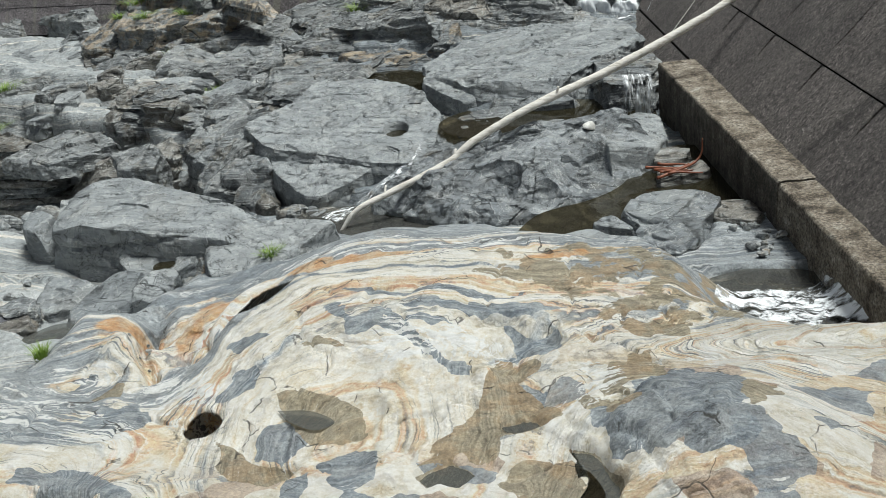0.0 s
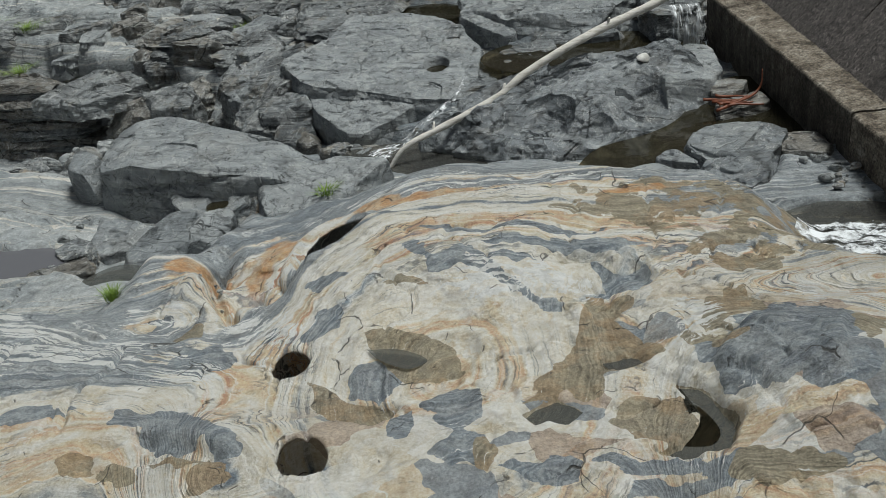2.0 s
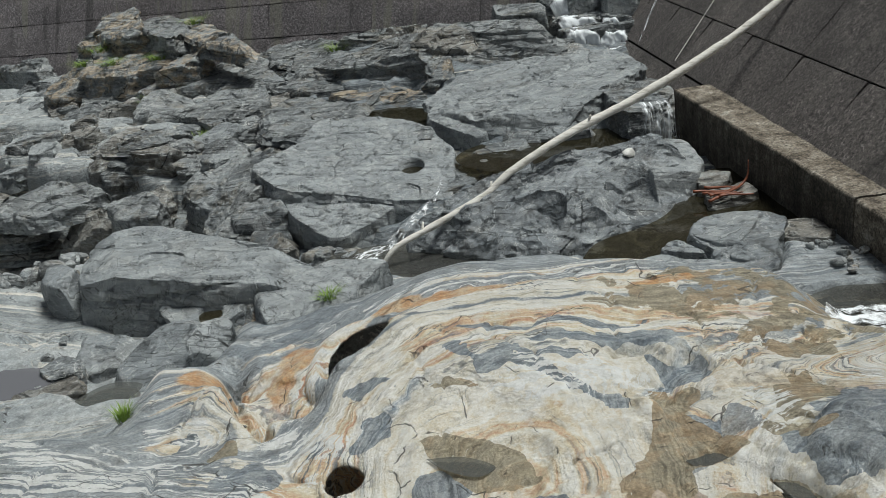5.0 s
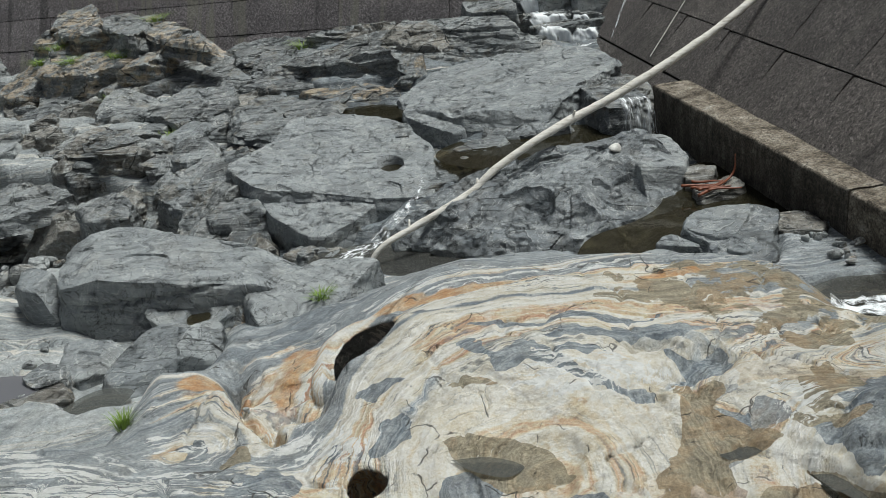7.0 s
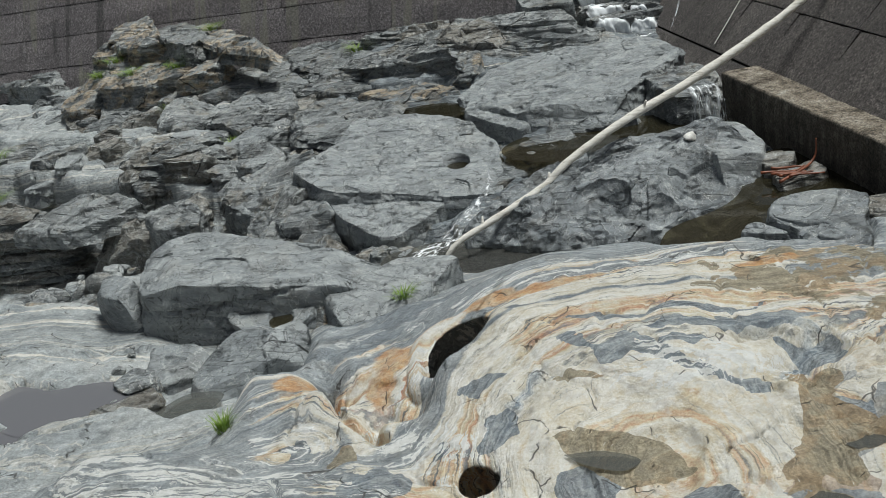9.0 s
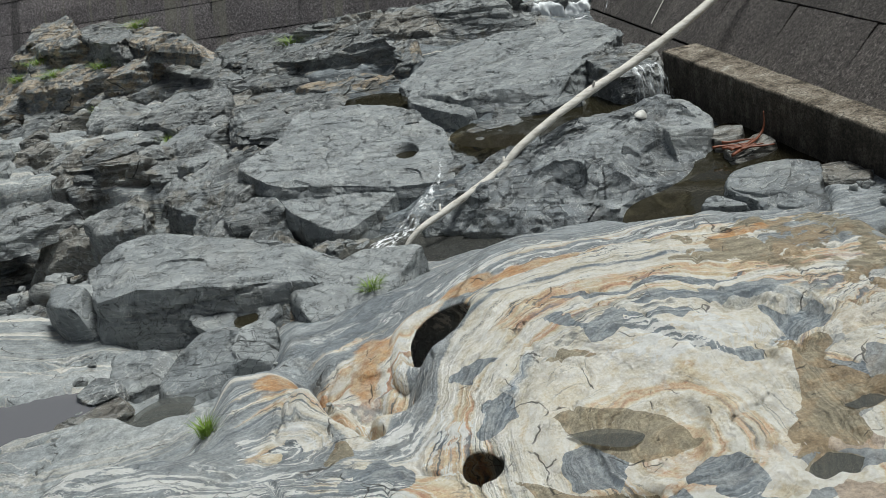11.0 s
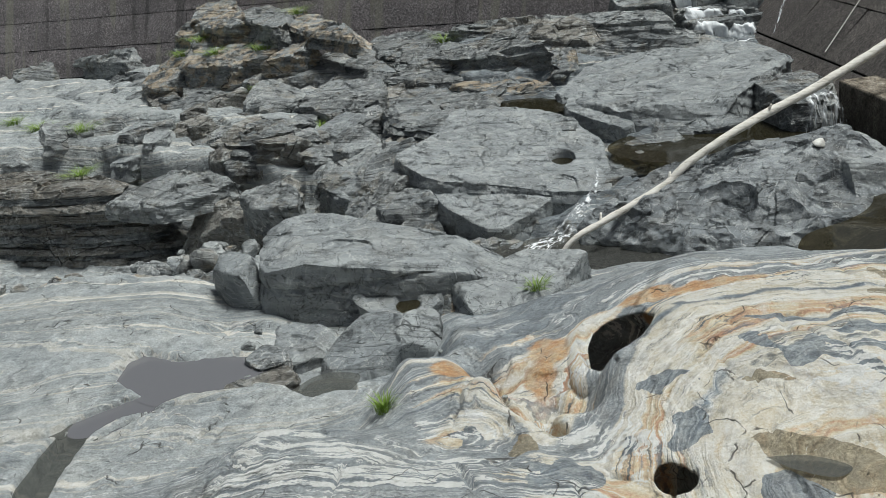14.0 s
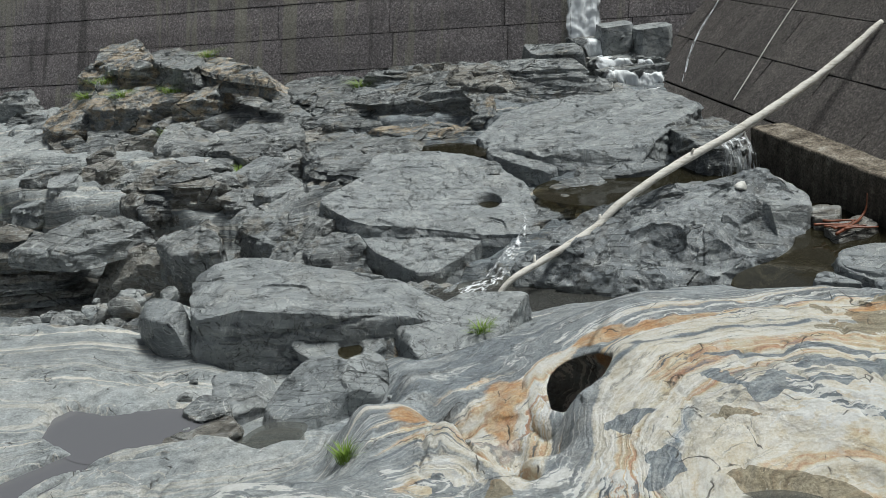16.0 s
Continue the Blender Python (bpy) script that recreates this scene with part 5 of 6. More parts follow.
rock("stone_slab", "wet red-brown slab at the concrete footing's foot",
     [(4.06, 13.72), (4.30, 14.10), (4.74, 14.00), (4.82, 13.40), (4.51, 13.02), (4.20, 13.16)],
     2.02, (-0.02, -0.05), 0.3, rnd=.06, cuts=2, rough=.03, tone=1)
rock("boulder", "low brown stone beside the concrete footing",
     [(3.80, 16.90), (4.27, 17.05), (4.50, 16.85), (4.10, 16.32), (3.67, 16.13)],
     1.98, (0.0, 0.05), 0.4, rnd=.08, cuts=2, rough=.03, tone=1)
rock("boulder", "low red-brown stone under driftwood sticks",
     [(3.72, 16.10), (4.17, 16.24), (4.55, 16.33), (4.62, 15.81), (4.07, 15.52), (3.60, 15.55)],
     1.92, (0.0, 0.03), 0.4, rnd=.08, cuts=2, rough=.03, tone=1)
rock("stone_slab", "flat grey slab of thin beds beside the pool",
     [(-7.52, 13.22), (-7.26, 13.54), (-6.84, 13.32), (-6.88, 12.95), (-7.25, 12.86)],
     1.84, (0.03, 0.10), 0.3, rnd=.04, cuts=1, rough=.02, strata=.05)
rock("stone_slab", "low brown-stained slab between two pools",
     [(-7.72, 12.55), (-7.28, 12.76), (-6.86, 12.90), (-6.72, 12.62), (-6.88, 12.30), (-7.35, 12.30)],
     1.81, (0.02, 0.06), 0.25, rnd=.04, cuts=1, rough=.02, strata=.05, tone=1)
rock("rock_slab", "broad grey slab with a round water-filled pothole",
     [(-5.17, 21.78), (-4.19, 22.48), (-3.61, 23.81), (-2.38, 23.84), (-1.21, 23.31), (-0.45, 21.66), (-0.79, 19.46), (-1.44, 19.61), (-2.05, 19.68), (-3.16, 20.19), (-4.43, 20.56)],
     1.92, (-0.06, 0.20), 1.3, rnd=.035, cuts=0, rough=.04, strata=.03, fine=2.0, tone=3, holes=[(-1.47, 21.1, 0.27, 0.6)])
rock("rock_slab", "lower tilted face of the grey slab above the cascade",
     [(-4.46, 20.81), (-3.16, 20.31), (-2.05, 19.83), (-1.73, 19.82), (-2.38, 19.27), (-3.11, 18.95), (-3.48, 19.07), (-4.26, 20.02)],
     1.38, (0.06, 0.34), 1.0, rnd=.035, cuts=0, rough=.03, strata=.03, fine=1.5, tone=3)
crag("rock_crag", "dark craggy broken outcrop with deep fissures",
     [(-7.50, 23.26), (-7.19, 24.20), (-5.92, 23.86), (-4.71, 21.98), (-4.44, 20.83), (-4.85, 20.21), (-5.52, 20.51), (-6.93, 22.10)],
     1.79, (0.28, 0.30), 1.6, rnd=.06, cuts=7, rough=.14, strata=.05)
crag("rock_crag", "brown fissured foot of the outcrop above the gully",
     [(-6.49, 21.88), (-5.46, 21.64), (-4.61, 20.58), (-3.99, 19.25), (-4.49, 19.25), (-5.88, 20.63), (-6.57, 21.16)],
     1.25, (0.31, 0.49), 1.2, rnd=.06, cuts=7, rough=.14, strata=.04, tone=1)
rock("boulder", "small pale stone in the gully below the outcrop",
     [(-4.04, 19.58), (-3.78, 19.58), (-3.39, 19.18), (-3.46, 18.87), (-3.96, 19.07)],
     0.80, (0.14, 0.18), 0.4, rnd=.08, cuts=5, rough=.03)
rock("rock_slab", "overhanging grey ledge above a dark hollow",
     [(-12.70, 24.14), (-12.09, 24.96), (-11.29, 25.54), (-9.46, 24.57), (-9.30, 23.87), (-10.06, 23.40), (-11.05, 23.28)],
     1.42, (0.07, 0.16), 0.42, rnd=.06, cuts=3, rough=.05, strata=.08)
rock("boulder", "grey rock with a worn round hollow in its top",
     [(-9.06, 22.78), (-8.39, 23.07), (-7.73, 22.73), (-7.20, 21.75), (-7.60, 21.32), (-8.58, 21.84)],
     1.47, (0.18, 0.20), 0.9, rnd=.14, cuts=4, rough=.05)
rock("rock_wall", "smooth brown water-stained rock face in the gully",
     [(-10.96, 23.50), (-10.10, 24.37), (-9.03, 24.26), (-8.31, 22.97), (-8.83, 22.63), (-9.95, 22.97)],
     1.02, (0.14, 0.21), 2.0, rnd=.12, cuts=3, rough=.04, tone=1)
bedded("rock_wall", "layered brown cliff of stacked rock beds",
     [(-20.38, 28.21), (-18.45, 28.57), (-15.70, 27.59), (-12.94, 25.89), (-12.85, 25.16), (-14.76, 25.62), (-18.18, 27.03)],
     1.41, (0.04, 0.10), 2.2, rnd=.06, cuts=4, rough=.07, strata=.16, tone=1)
rock("boulder", "rounded olive-grey boulder in the dry gully",
     [(-11.94, 21.92), (-11.42, 22.05), (-10.75, 21.78), (-10.53, 21.20), (-10.97, 20.95), (-11.71, 21.29)],
     0.22, (0.13, 0.27), 0.8, rnd=.2, cuts=4, rough=.03)
rock("rock_slab", "wide ribbed grey slab lying tilted",
     [(-21.05, 37.38), (-20.90, 40.49), (-19.76, 41.21), (-15.69, 35.83), (-13.59, 32.40), (-13.90, 29.71), (-15.74, 30.45), (-18.59, 33.79)],
     1.88, (0.06, 0.09), 0.9, rnd=.08, cuts=4, rough=.05, strata=.06, tone=3)
rock("boulder", "grey angular boulder on the rock bench",
     [(-12.82, 29.36), (-12.25, 30.72), (-11.11, 30.52), (-9.89, 30.25), (-9.23, 28.25), (-9.69, 26.34), (-9.99, 26.02), (-11.61, 28.05)],
     1.76, (0.08, 0.12), 0.9, rnd=.07, cuts=7, rough=.04)
rock("boulder", "pale grey blocky boulder on the bench",
     [(-9.59, 26.86), (-9.02, 28.35), (-8.23, 27.96), (-7.95, 26.28), (-8.48, 25.68), (-9.33, 26.29)],
     1.92, (0.10, 0.14), 0.8, rnd=.07, cuts=8, rough=.04, tone=3)
rock("boulder", "upright grey boulder on the slope",
     [(-16.42, 38.41), (-15.47, 38.51), (-13.86, 35.33), (-13.40, 32.66), (-14.42, 33.80), (-15.51, 35.82)],
     2.25, (0.15, 0.14), 0.9, rnd=.07, cuts=7, rough=.04)
rock("boulder", "brownish grey boulder on the slope",
     [(-13.91, 34.13), (-13.36, 34.49), (-12.17, 32.40), (-12.13, 31.15), (-13.18, 32.10)],
     2.17, (0.16, 0.17), 0.8, rnd=.07, cuts=7, rough=.04, tone=1)
rock("boulder", "wedge-shaped grey boulder on the slope",
     [(-12.37, 33.68), (-11.65, 34.05), (-11.04, 32.18), (-10.23, 30.81), (-11.09, 30.45), (-11.61, 30.47), (-12.04, 31.68)],
     2.29, (0.14, 0.20), 0.9, rnd=.06, cuts=8, rough=.04)
rock("boulder", "grey boulder with mossy top",
     [(-13.74, 35.58), (-13.06, 36.13), (-11.99, 34.91), (-12.19, 33.50), (-12.92, 33.63)],
     2.57, (0.11, 0.14), 0.7, rnd=.07, cuts=7, rough=.04)
rock("boulder", "large rounded lichen-stained boulder",
     [(-8.46, 28.85), (-8.04, 30.24), (-6.98, 30.69), (-5.77, 29.60), (-5.16, 28.35), (-5.70, 27.41), (-6.50, 26.75), (-7.96, 27.63)],
     2.39, (0.12, 0.20), 1.3, rnd=.14, cuts=6, rough=.05)
rock("boulder", "tilted grey boulder against the crag",
     [(-10.04, 31.45), (-9.48, 33.35), (-8.80, 33.54), (-8.02, 31.70), (-8.75, 30.52), (-9.29, 29.95)],
     2.68, (0.16, 0.17), 1.0, rnd=.07, cuts=6, rough=.05)
rock("boulder", "grey boulder under the crag",
     [(-8.66, 30.68), (-8.38, 32.00), (-7.07, 32.20), (-6.49, 30.54), (-7.63, 30.57)],
     2.72, (0.10, 0.12), 0.8, rnd=.07, cuts=6, rough=.05)
rock("boulder", "tan-edged flat boulder below the crag",
     [(-7.02, 31.69), (-6.23, 31.50), (-5.01, 30.10), (-5.13, 29.18), (-6.34, 30.52)],
     2.69, (0.11, 0.14), 0.6, rnd=.07, cuts=5, rough=.04, strata=.05)
rock("boulder", "grey rock at the foot of the crag",
     [(-22.63, 44.16), (-21.23, 44.11), (-19.18, 40.90), (-19.28, 39.52), (-20.91, 40.68)],
     2.54, (0.21, 0.17), 0.8, rnd=.07, cuts=6, rough=.05)
rock("rock_slab", "low grey bench of broken rock",
     [(-22.02, 44.25), (-19.13, 42.67), (-15.09, 39.44), (-13.61, 37.51), (-15.72, 38.55), (-19.46, 41.78)],
     2.90, (0.32, 0.39), 0.7, rnd=.08, cuts=6, rough=.06, strata=.08)
rock("rock_slab", "broad smooth grey bench above the falls pool",
     [(-0.96, 24.46), (0.45, 26.81), (2.84, 26.98), (4.65, 25.58), (4.71, 23.22), (4.51, 21.49), (2.80, 21.14), (1.16, 21.51), (-0.03, 23.16)],
     2.48, (0.07, 0.05), 1.0, rnd=.08, cuts=2, rough=.07, strata=.03, fine=1.6, tone=3,
     planes=[(0.7, 22.3, 2.25, -0.35, -0.75, 0.6), (2.3, 21.5, 2.35, 0.15, -0.8, 0.55), (-0.3, 23.4, 2.3, -0.7, -0.3, 0.65)], carve=[(1.4, 21.6, 2.9, 0.75), (0.2, 22.6, 2.75, 0.6)])
rock("boulder", "rounded grey boulder with rusty spots",
     [(-0.98, 24.14), (-0.23, 25.31), (0.53, 24.10), (0.31, 22.83), (0.48, 22.02), (-0.32, 22.12), (-0.91, 23.07)],
     2.19, (0.07, 0.18), 0.8, rnd=.16, cuts=6, rough=.05, tone=3)
rock("rock_slab", "flat grey rock under the bench",
     [(0.70, 22.26), (1.77, 22.08), (3.18, 21.40), (3.24, 21.06), (1.96, 21.11), (0.79, 21.69)],
     2.01, (0.16, 0.28), 0.5, rnd=.08, cuts=4, rough=.04)
rock("rock_slab", "low wet ramp of grey rock beside the stream",
     [(-0.69, 20.74), (0.50, 21.63), (1.79, 21.40), (1.07, 20.89), (-0.02, 19.95), (-1.12, 19.65), (-1.50, 19.13)],
     1.62, (0.08, 0.14), 0.4, rnd=.08, cuts=3, rough=.03, strata=.03)
bedded("rock_ledge", "layered grey ledge below the dam",
     [(-2.12, 29.16), (-0.85, 32.57), (0.74, 31.77), (3.01, 29.68), (3.18, 27.74), (2.89, 27.14), (0.42, 28.04)],
     2.94, (0.08, 0.12), 0.7, rnd=.05, cuts=5, rough=.06, strata=.12)
bedded("rock_ledge", "thin stacked rock beds below the dam",
     [(-6.37, 33.16), (-4.60, 33.86), (-1.48, 30.96), (-1.90, 29.51), (-4.10, 30.42), (-5.84, 31.96)],
     2.88, (0.09, 0.15), 0.6, rnd=.04, cuts=5, rough=.06, strata=.12)
bedded("rock_ledge", "rust-edged rock bed with dark gaps",
     [(-5.23, 29.26), (-4.17, 29.56), (-1.93, 28.23), (-2.37, 27.57), (-3.97, 28.06)],
     2.47, (0.09, 0.18), 0.5, rnd=.04, cuts=5, rough=.06, strata=.12, tone=2)
bedded("rock_ledge", "thin pale rock bed beside the pool",
     [(-3.37, 27.41), (-1.78, 27.17), (-0.73, 25.91), (-2.02, 25.72), (-2.98, 26.71)],
     2.33, (0.06, 0.11), 0.4, rnd=.04, cuts=4, rough=.05, strata=.08, tone=2)
bedded("rock_ledge", "grey rock bench leading to the slab",
     [(-5.34, 26.26), (-4.33, 27.40), (-2.36, 25.47), (-3.17, 23.98), (-4.07, 23.40), (-5.12, 24.39)],
     2.32, (-0.00, 0.05), 0.6, rnd=.08, cuts=5, rough=.06, strata=.08)
rock("rock_slab", "dark low rock by the small pool",
     [(-2.11, 23.47), (-1.38, 23.53), (-0.72, 22.67), (-0.78, 21.91), (-1.74, 22.52)],
     2.07, (0.09, 0.17), 0.5, rnd=.06, cuts=5, rough=.05, strata=.05)
rock("rock_block", "grey block beside the falls",
     [(1.88, 30.31), (2.41, 29.84), (3.23, 29.00), (3.07, 28.02), (1.84, 29.11)],
     3.70, (0.13, 0.14), 0.45, rnd=.03, cuts=0, rough=.03)
bedded("rock_ledge", "dark stacked rock beds beside the falls",
     [(-0.22, 30.16), (0.86, 29.88), (2.79, 28.09), (2.89, 27.34), (1.68, 28.30)],
     3.36, (0.30, 0.33), 0.7, rnd=.04, cuts=1, rough=.05, strata=.1)
bedded("rock_ledge", "long thin-layered bench below the falls",
     [(-2.44, 31.72), (-0.22, 30.54), (3.33, 27.16), (3.36, 26.58), (0.30, 28.67)],
     2.98, (0.20, 0.23), 0.6, rnd=.04, cuts=1, rough=.05, strata=.1)
rock("rock_slab", "wet rock lip that the small fall runs over",
     [(3.45, 20.55), (4.0, 20.40), (4.72, 20.15), (4.9, 22.5), (4.2, 23.4), (3.4, 23.0)],
     2.45, (0.0, 0.04), 1.1, rnd=.08, cuts=3, rough=.04, strata=.04)
rock("boulder", "great slate-blue boulder with scooped hollows and white veins",
     [(-1.7, 17.45), (-0.9, 17.9), (0.1, 18.35), (1.1, 18.4), (2.1, 18.0), (3.0, 17.75), (3.75, 17.0), (3.55, 16.15), (3.1, 15.85), (2.0, 15.72), (1.6, 15.62), (0.8, 15.52), (0.0, 16.2), (-0.9, 16.9)],
     2.16, (0.20, 0.08), 1.5, rnd=.06, cuts=0, rough=.10, strata=.02, fine=2.0, tone=4,
     planes=[(0.9, 16.0, 1.75, -0.45, -0.75, 0.5), (-0.7, 16.95, 1.55, -0.5, -0.6, 0.62), (2.95, 16.2, 2.05, 0.35, -0.75, 0.55), (1.75, 16.1, 2.0, -0.3, -0.6, 0.75), (2.0, 15.75, 1.55, 0.05, -0.55, 0.85), (0.0, 16.2, 1.35, -0.25, -0.5, 0.83), (3.5, 16.25, 1.75, 0.6, -0.4, 0.7), (1.4, 15.7, 1.45, 0.1, -0.95, 0.25)],
     carve=[(2.38, 16.05, 2.57, 0.97), (0.62, 16.45, 2.25, 0.72), (1.52, 15.75, 1.92, 0.50), (3.45, 16.1, 2.35, 0.50)])


def rubble(count, x0, x1, y0, y1, small, large, rise, label, tones, seed, strata=0.06, flatness=1.0, turn=20):
    """Angular rocks lying between the large ones."""
    dice = random.Random(seed)
    for _ in range(count):
        x, y = dice.uniform(x0, x1), dice.uniform(y0, y1)
        s = small + (large - small) * dice.random() ** 1.6
        k = dice.randint(5, 7)
        a0, wide, deep = dice.uniform(0, 6.28), dice.uniform(0.9, 1.5) * flatness, dice.uniform(0.55, 0.95)
        c, q = math.cos(radians(turn + dice.uniform(-30, 30))), math.sin(radians(turn + dice.uniform(-30, 30)))
        pts = []
        for i in range(k):
            a = a0 + 6.283 * (i + dice.uniform(-0.25, 0.25)) / k
            u, w = s * wide * math.cos(a) * dice.uniform(0.8, 1.1), s * deep * math.sin(a) * dice.uniform(0.8, 1.1)
            pts.append((x + u * c - w * q, y + u * q + w * c))
        base = float(bed_height(np.array([x]), np.array([y]))[0])
        lift = dice.uniform(*rise)
        rock("boulder", label, pts, base + lift, (dice.uniform(-0.15, 0.25), dice.uniform(-0.05, 0.4)), lift + 0.45, rnd=0.07, cuts=dice.randint(4, 8), rough=0.04, strata=strata, tone=dice.choice(tones))


rubble(28, -13.0, -5.6, 25.2, 33.0, 0.3, 0.95, (0.15, 0.5), "angular grey rock in the boulder field", (0, 3, 0, 1), 3, 0.03, 1.2)
rubble(30, -7.5, 2.5, 28.0, 33.0, 0.5, 1.1, (0.10, 0.42), "long thin-bedded grey rock below the dam", (0, 0, 0, 1), 4, 0.15, 2.6, -25)
rubble(14, -8.6, -5.0, 22.8, 25.5, 0.3, 0.8, (0.2, 0.7), "broken dark rock at the gully's edge", (0, 1, 0), 5)
rubble(7, -19.0, -12.5, 26.8, 30.0, 0.4, 0.9, (0.15, 0.35), "flat grey rock on the cliff's top", (0, 3), 6, 0.04, 1.4)
rubble(14, -4.5, 0.5, 23.5, 27.0, 0.3, 0.9, (0.08, 0.3), "low grey rock on the upper bench", (0, 0, 2), 7)
rubble(7, -3.9, -2.6, 17.8, 19.2, 0.2, 0.5, (0.05, 0.35), "wet dark stone in the gully", (0, 1), 9)
rubble(30, -11.8, -7.6, 17.5, 19.0, 0.16, 0.48, (0.12, 0.4), "loose stone fallen beside the plate", (0, 1, 2), 13, 0.03)
rubble(8, -9.9, -7.4, 24.6, 26.2, 0.5, 1.0, (0.3, 0.8), "dark fissured rock at the bench's edge", (0, 1), 14, 0.14)
bpy.context.view_layer.update()


def drop(x, y, high=12.0):
    """The height of whatever lies under a place."""
    hit, at, *_ = scene.ray_cast(bpy.context.evaluated_depsgraph_get(), (x, y, high), (0, 0, -1))
    return at.z if hit else 0.0



# ---- water ----
def pond(name, label, cx, cy, rx, ry, turn, level, material=POOL, lumpy=0.0):
    n, rings = 48, 10
    a = np.linspace(0, 2 * math.pi, n, endpoint=False)
    c, s = math.cos(radians(turn)), math.sin(radians(turn))
    v = [[0, 0, 0]]
    for k in range(1, rings + 1):
        u, w = rx * k / rings * np.cos(a), ry * k / rings * np.sin(a)
        h = lumpy * vnoise(u * 4 + cx, w * 4 + cy, 0.3, 6)
        v += np.column_stack([u * c - w * s, u * s + w * c, h]).tolist()
    f = [[0, 1 + j, 1 + (j + 1) % n] for j in range(n)]
    for k in range(rings - 1):
        for j in range(n):
            q = (j + 1) % n
            f.append([1 + k * n + j, 1 + (k + 1) * n + j, 1 + (k + 1) * n + q, 1 + k * n + q])
    ob = mesh_object(name, v, f, material)
    ob.location = (cx, cy, level)
    return tagged(ob, label, "water", kind="structure")


for spec in [("water", "narrow channel of still water", -9.68, 11.0, 0.42, 1.75, -6, 1.751, PUDDLE), ("water", "bend of still water between two plates of rock", -9.05, 12.3, 0.75, 0.40, 32, 1.753),
             ("water", "brown pool beneath the leaning log", 2.0, 20.5, 2.5, 1.5, -15, 1.76, DEEP),
             ("water", "dark pool on the upper rock bench", -2.0, 24.6, 1.4, 1.1, -35, 2.12, DEEP),
             ("water", "dark water in a round pothole", -1.47, 21.1, 0.30, 0.36, 0, 1.60, DEEP), ("water", "small pool in the worn shelf", -5.10, 14.40, 0.19, 0.21, 0, 1.775, DEEP)]:
    pond(*spec)


def pool(label, points, level, material=PUDDLE):
    """A still sheet of water inside a plan outline."""
    c = np.mean(points, axis=0)
    ring = spline([(1.06 * (px - c[0]), 1.06 * (py - c[1]), 0.0) for px, py in points + points[:1]], 60)[:-1]
    ob = mesh_object("water", [(0, 0, 0)] + ring.tolist(), [[0, 1 + k, 1 + (k + 1) % len(ring)] for k in range(len(ring))], material)
    ob.location = (c[0], c[1], level)
    return tagged(ob, label, "water", kind="structure")


for points, label in ((PLATE_POOL, "still grey pool in a hollow of the bedrock"), (LIP_POOL, "small dark pool under a rock lip"), (CRESCENT, "curved dark puddle round a tan patch of rock"), (FLAG_POOL, "grey puddle on banded rock"), (PAN_POOL, "grey puddle in a tan stone pan"), (NARROW_POOL, "narrow grey puddle on banded rock")):
    pool(label, points, dict((id(q), h) for q, h in FLATS)[id(points)] + 0.004, POOL if points is PLATE_POOL else PUDDLE)
pool("dark olive pool among smooth slabs and along the footing", OLIVE_POOL, 1.75, DEEP)
pond("water", "dark stream running behind the rock hump", -1.3, 16.9, 2.3, 0.95, -18, 1.10, STREAM, 0.02)
pond("water", "rippling outflow beside the concrete footing", 4.2, 10.6, 1.3, 1.1, -10, 1.92, STREAM, 0.03)


def sheet(name, label, left, right, material, across=14, along=30, ripple=0.04, seed=2):
    """Falling water between two side lines."""
    a, b = spline(left, along), spline(right, along)
    t = np.linspace(0, 1, across)[None, :, None]
    v = a[:, None] * (1 - t) + b[:, None] * t
    h = ripple * fbm(v[..., 0] * 7, v[..., 1] * 7, v[..., 2] * 3, 3, seed)
    v[..., 1] -= h
    v[..., 2] += 0.5 * h
    ob = mesh_object(name, v.reshape(-1, 3), sheet_faces(along, across), material)
    wide = np.linalg.norm(b - a, axis=1).mean()
    run = np.concatenate([[0], np.cumsum(np.linalg.norm(np.diff(a, axis=0), axis=1))])
    q = np.linspace(0, 1, across)
    jag = 0.25 * vnoise(run * 4, 0.5, seed, seed)
    for key, values in (("across", np.tile(q * wide, (along, 1))), ("along", np.tile(run[:, None], (1, across))), ("rim", np.minimum(q, 1 - q)[None] * 2 + jag[:, None])):
        ob.data.attributes.new(key, "FLOAT", "POINT").data.foreach_set("value", values.ravel().astype(np.float32))
    return tagged(ob, label, "waterfall", kind="structure")


# ---- dam and side wall ----
ALONG, INTO = np.array((0.894, -0.447, 0.0)), np.array((0.447, 0.894, 0.0))
DAM_FOOT = np.array((6.5, 29.0, 3.87))


def dam_point(u, z, proud=0.0):
    """A place on the dam's face: u along it, z up, proud out of it."""
    return DAM_FOOT + (u + 7.15) * ALONG + (z - 3.87) * (0.4 * INTO + np.array((0, 0, 1.0))) - proud * INTO


def wall_point(y, z, proud=0.0):
    """A place on the side wall's face, which leans away from the river."""
    return np.array((5.5 + 0.95 * (z - 2.7) - proud, y, z))


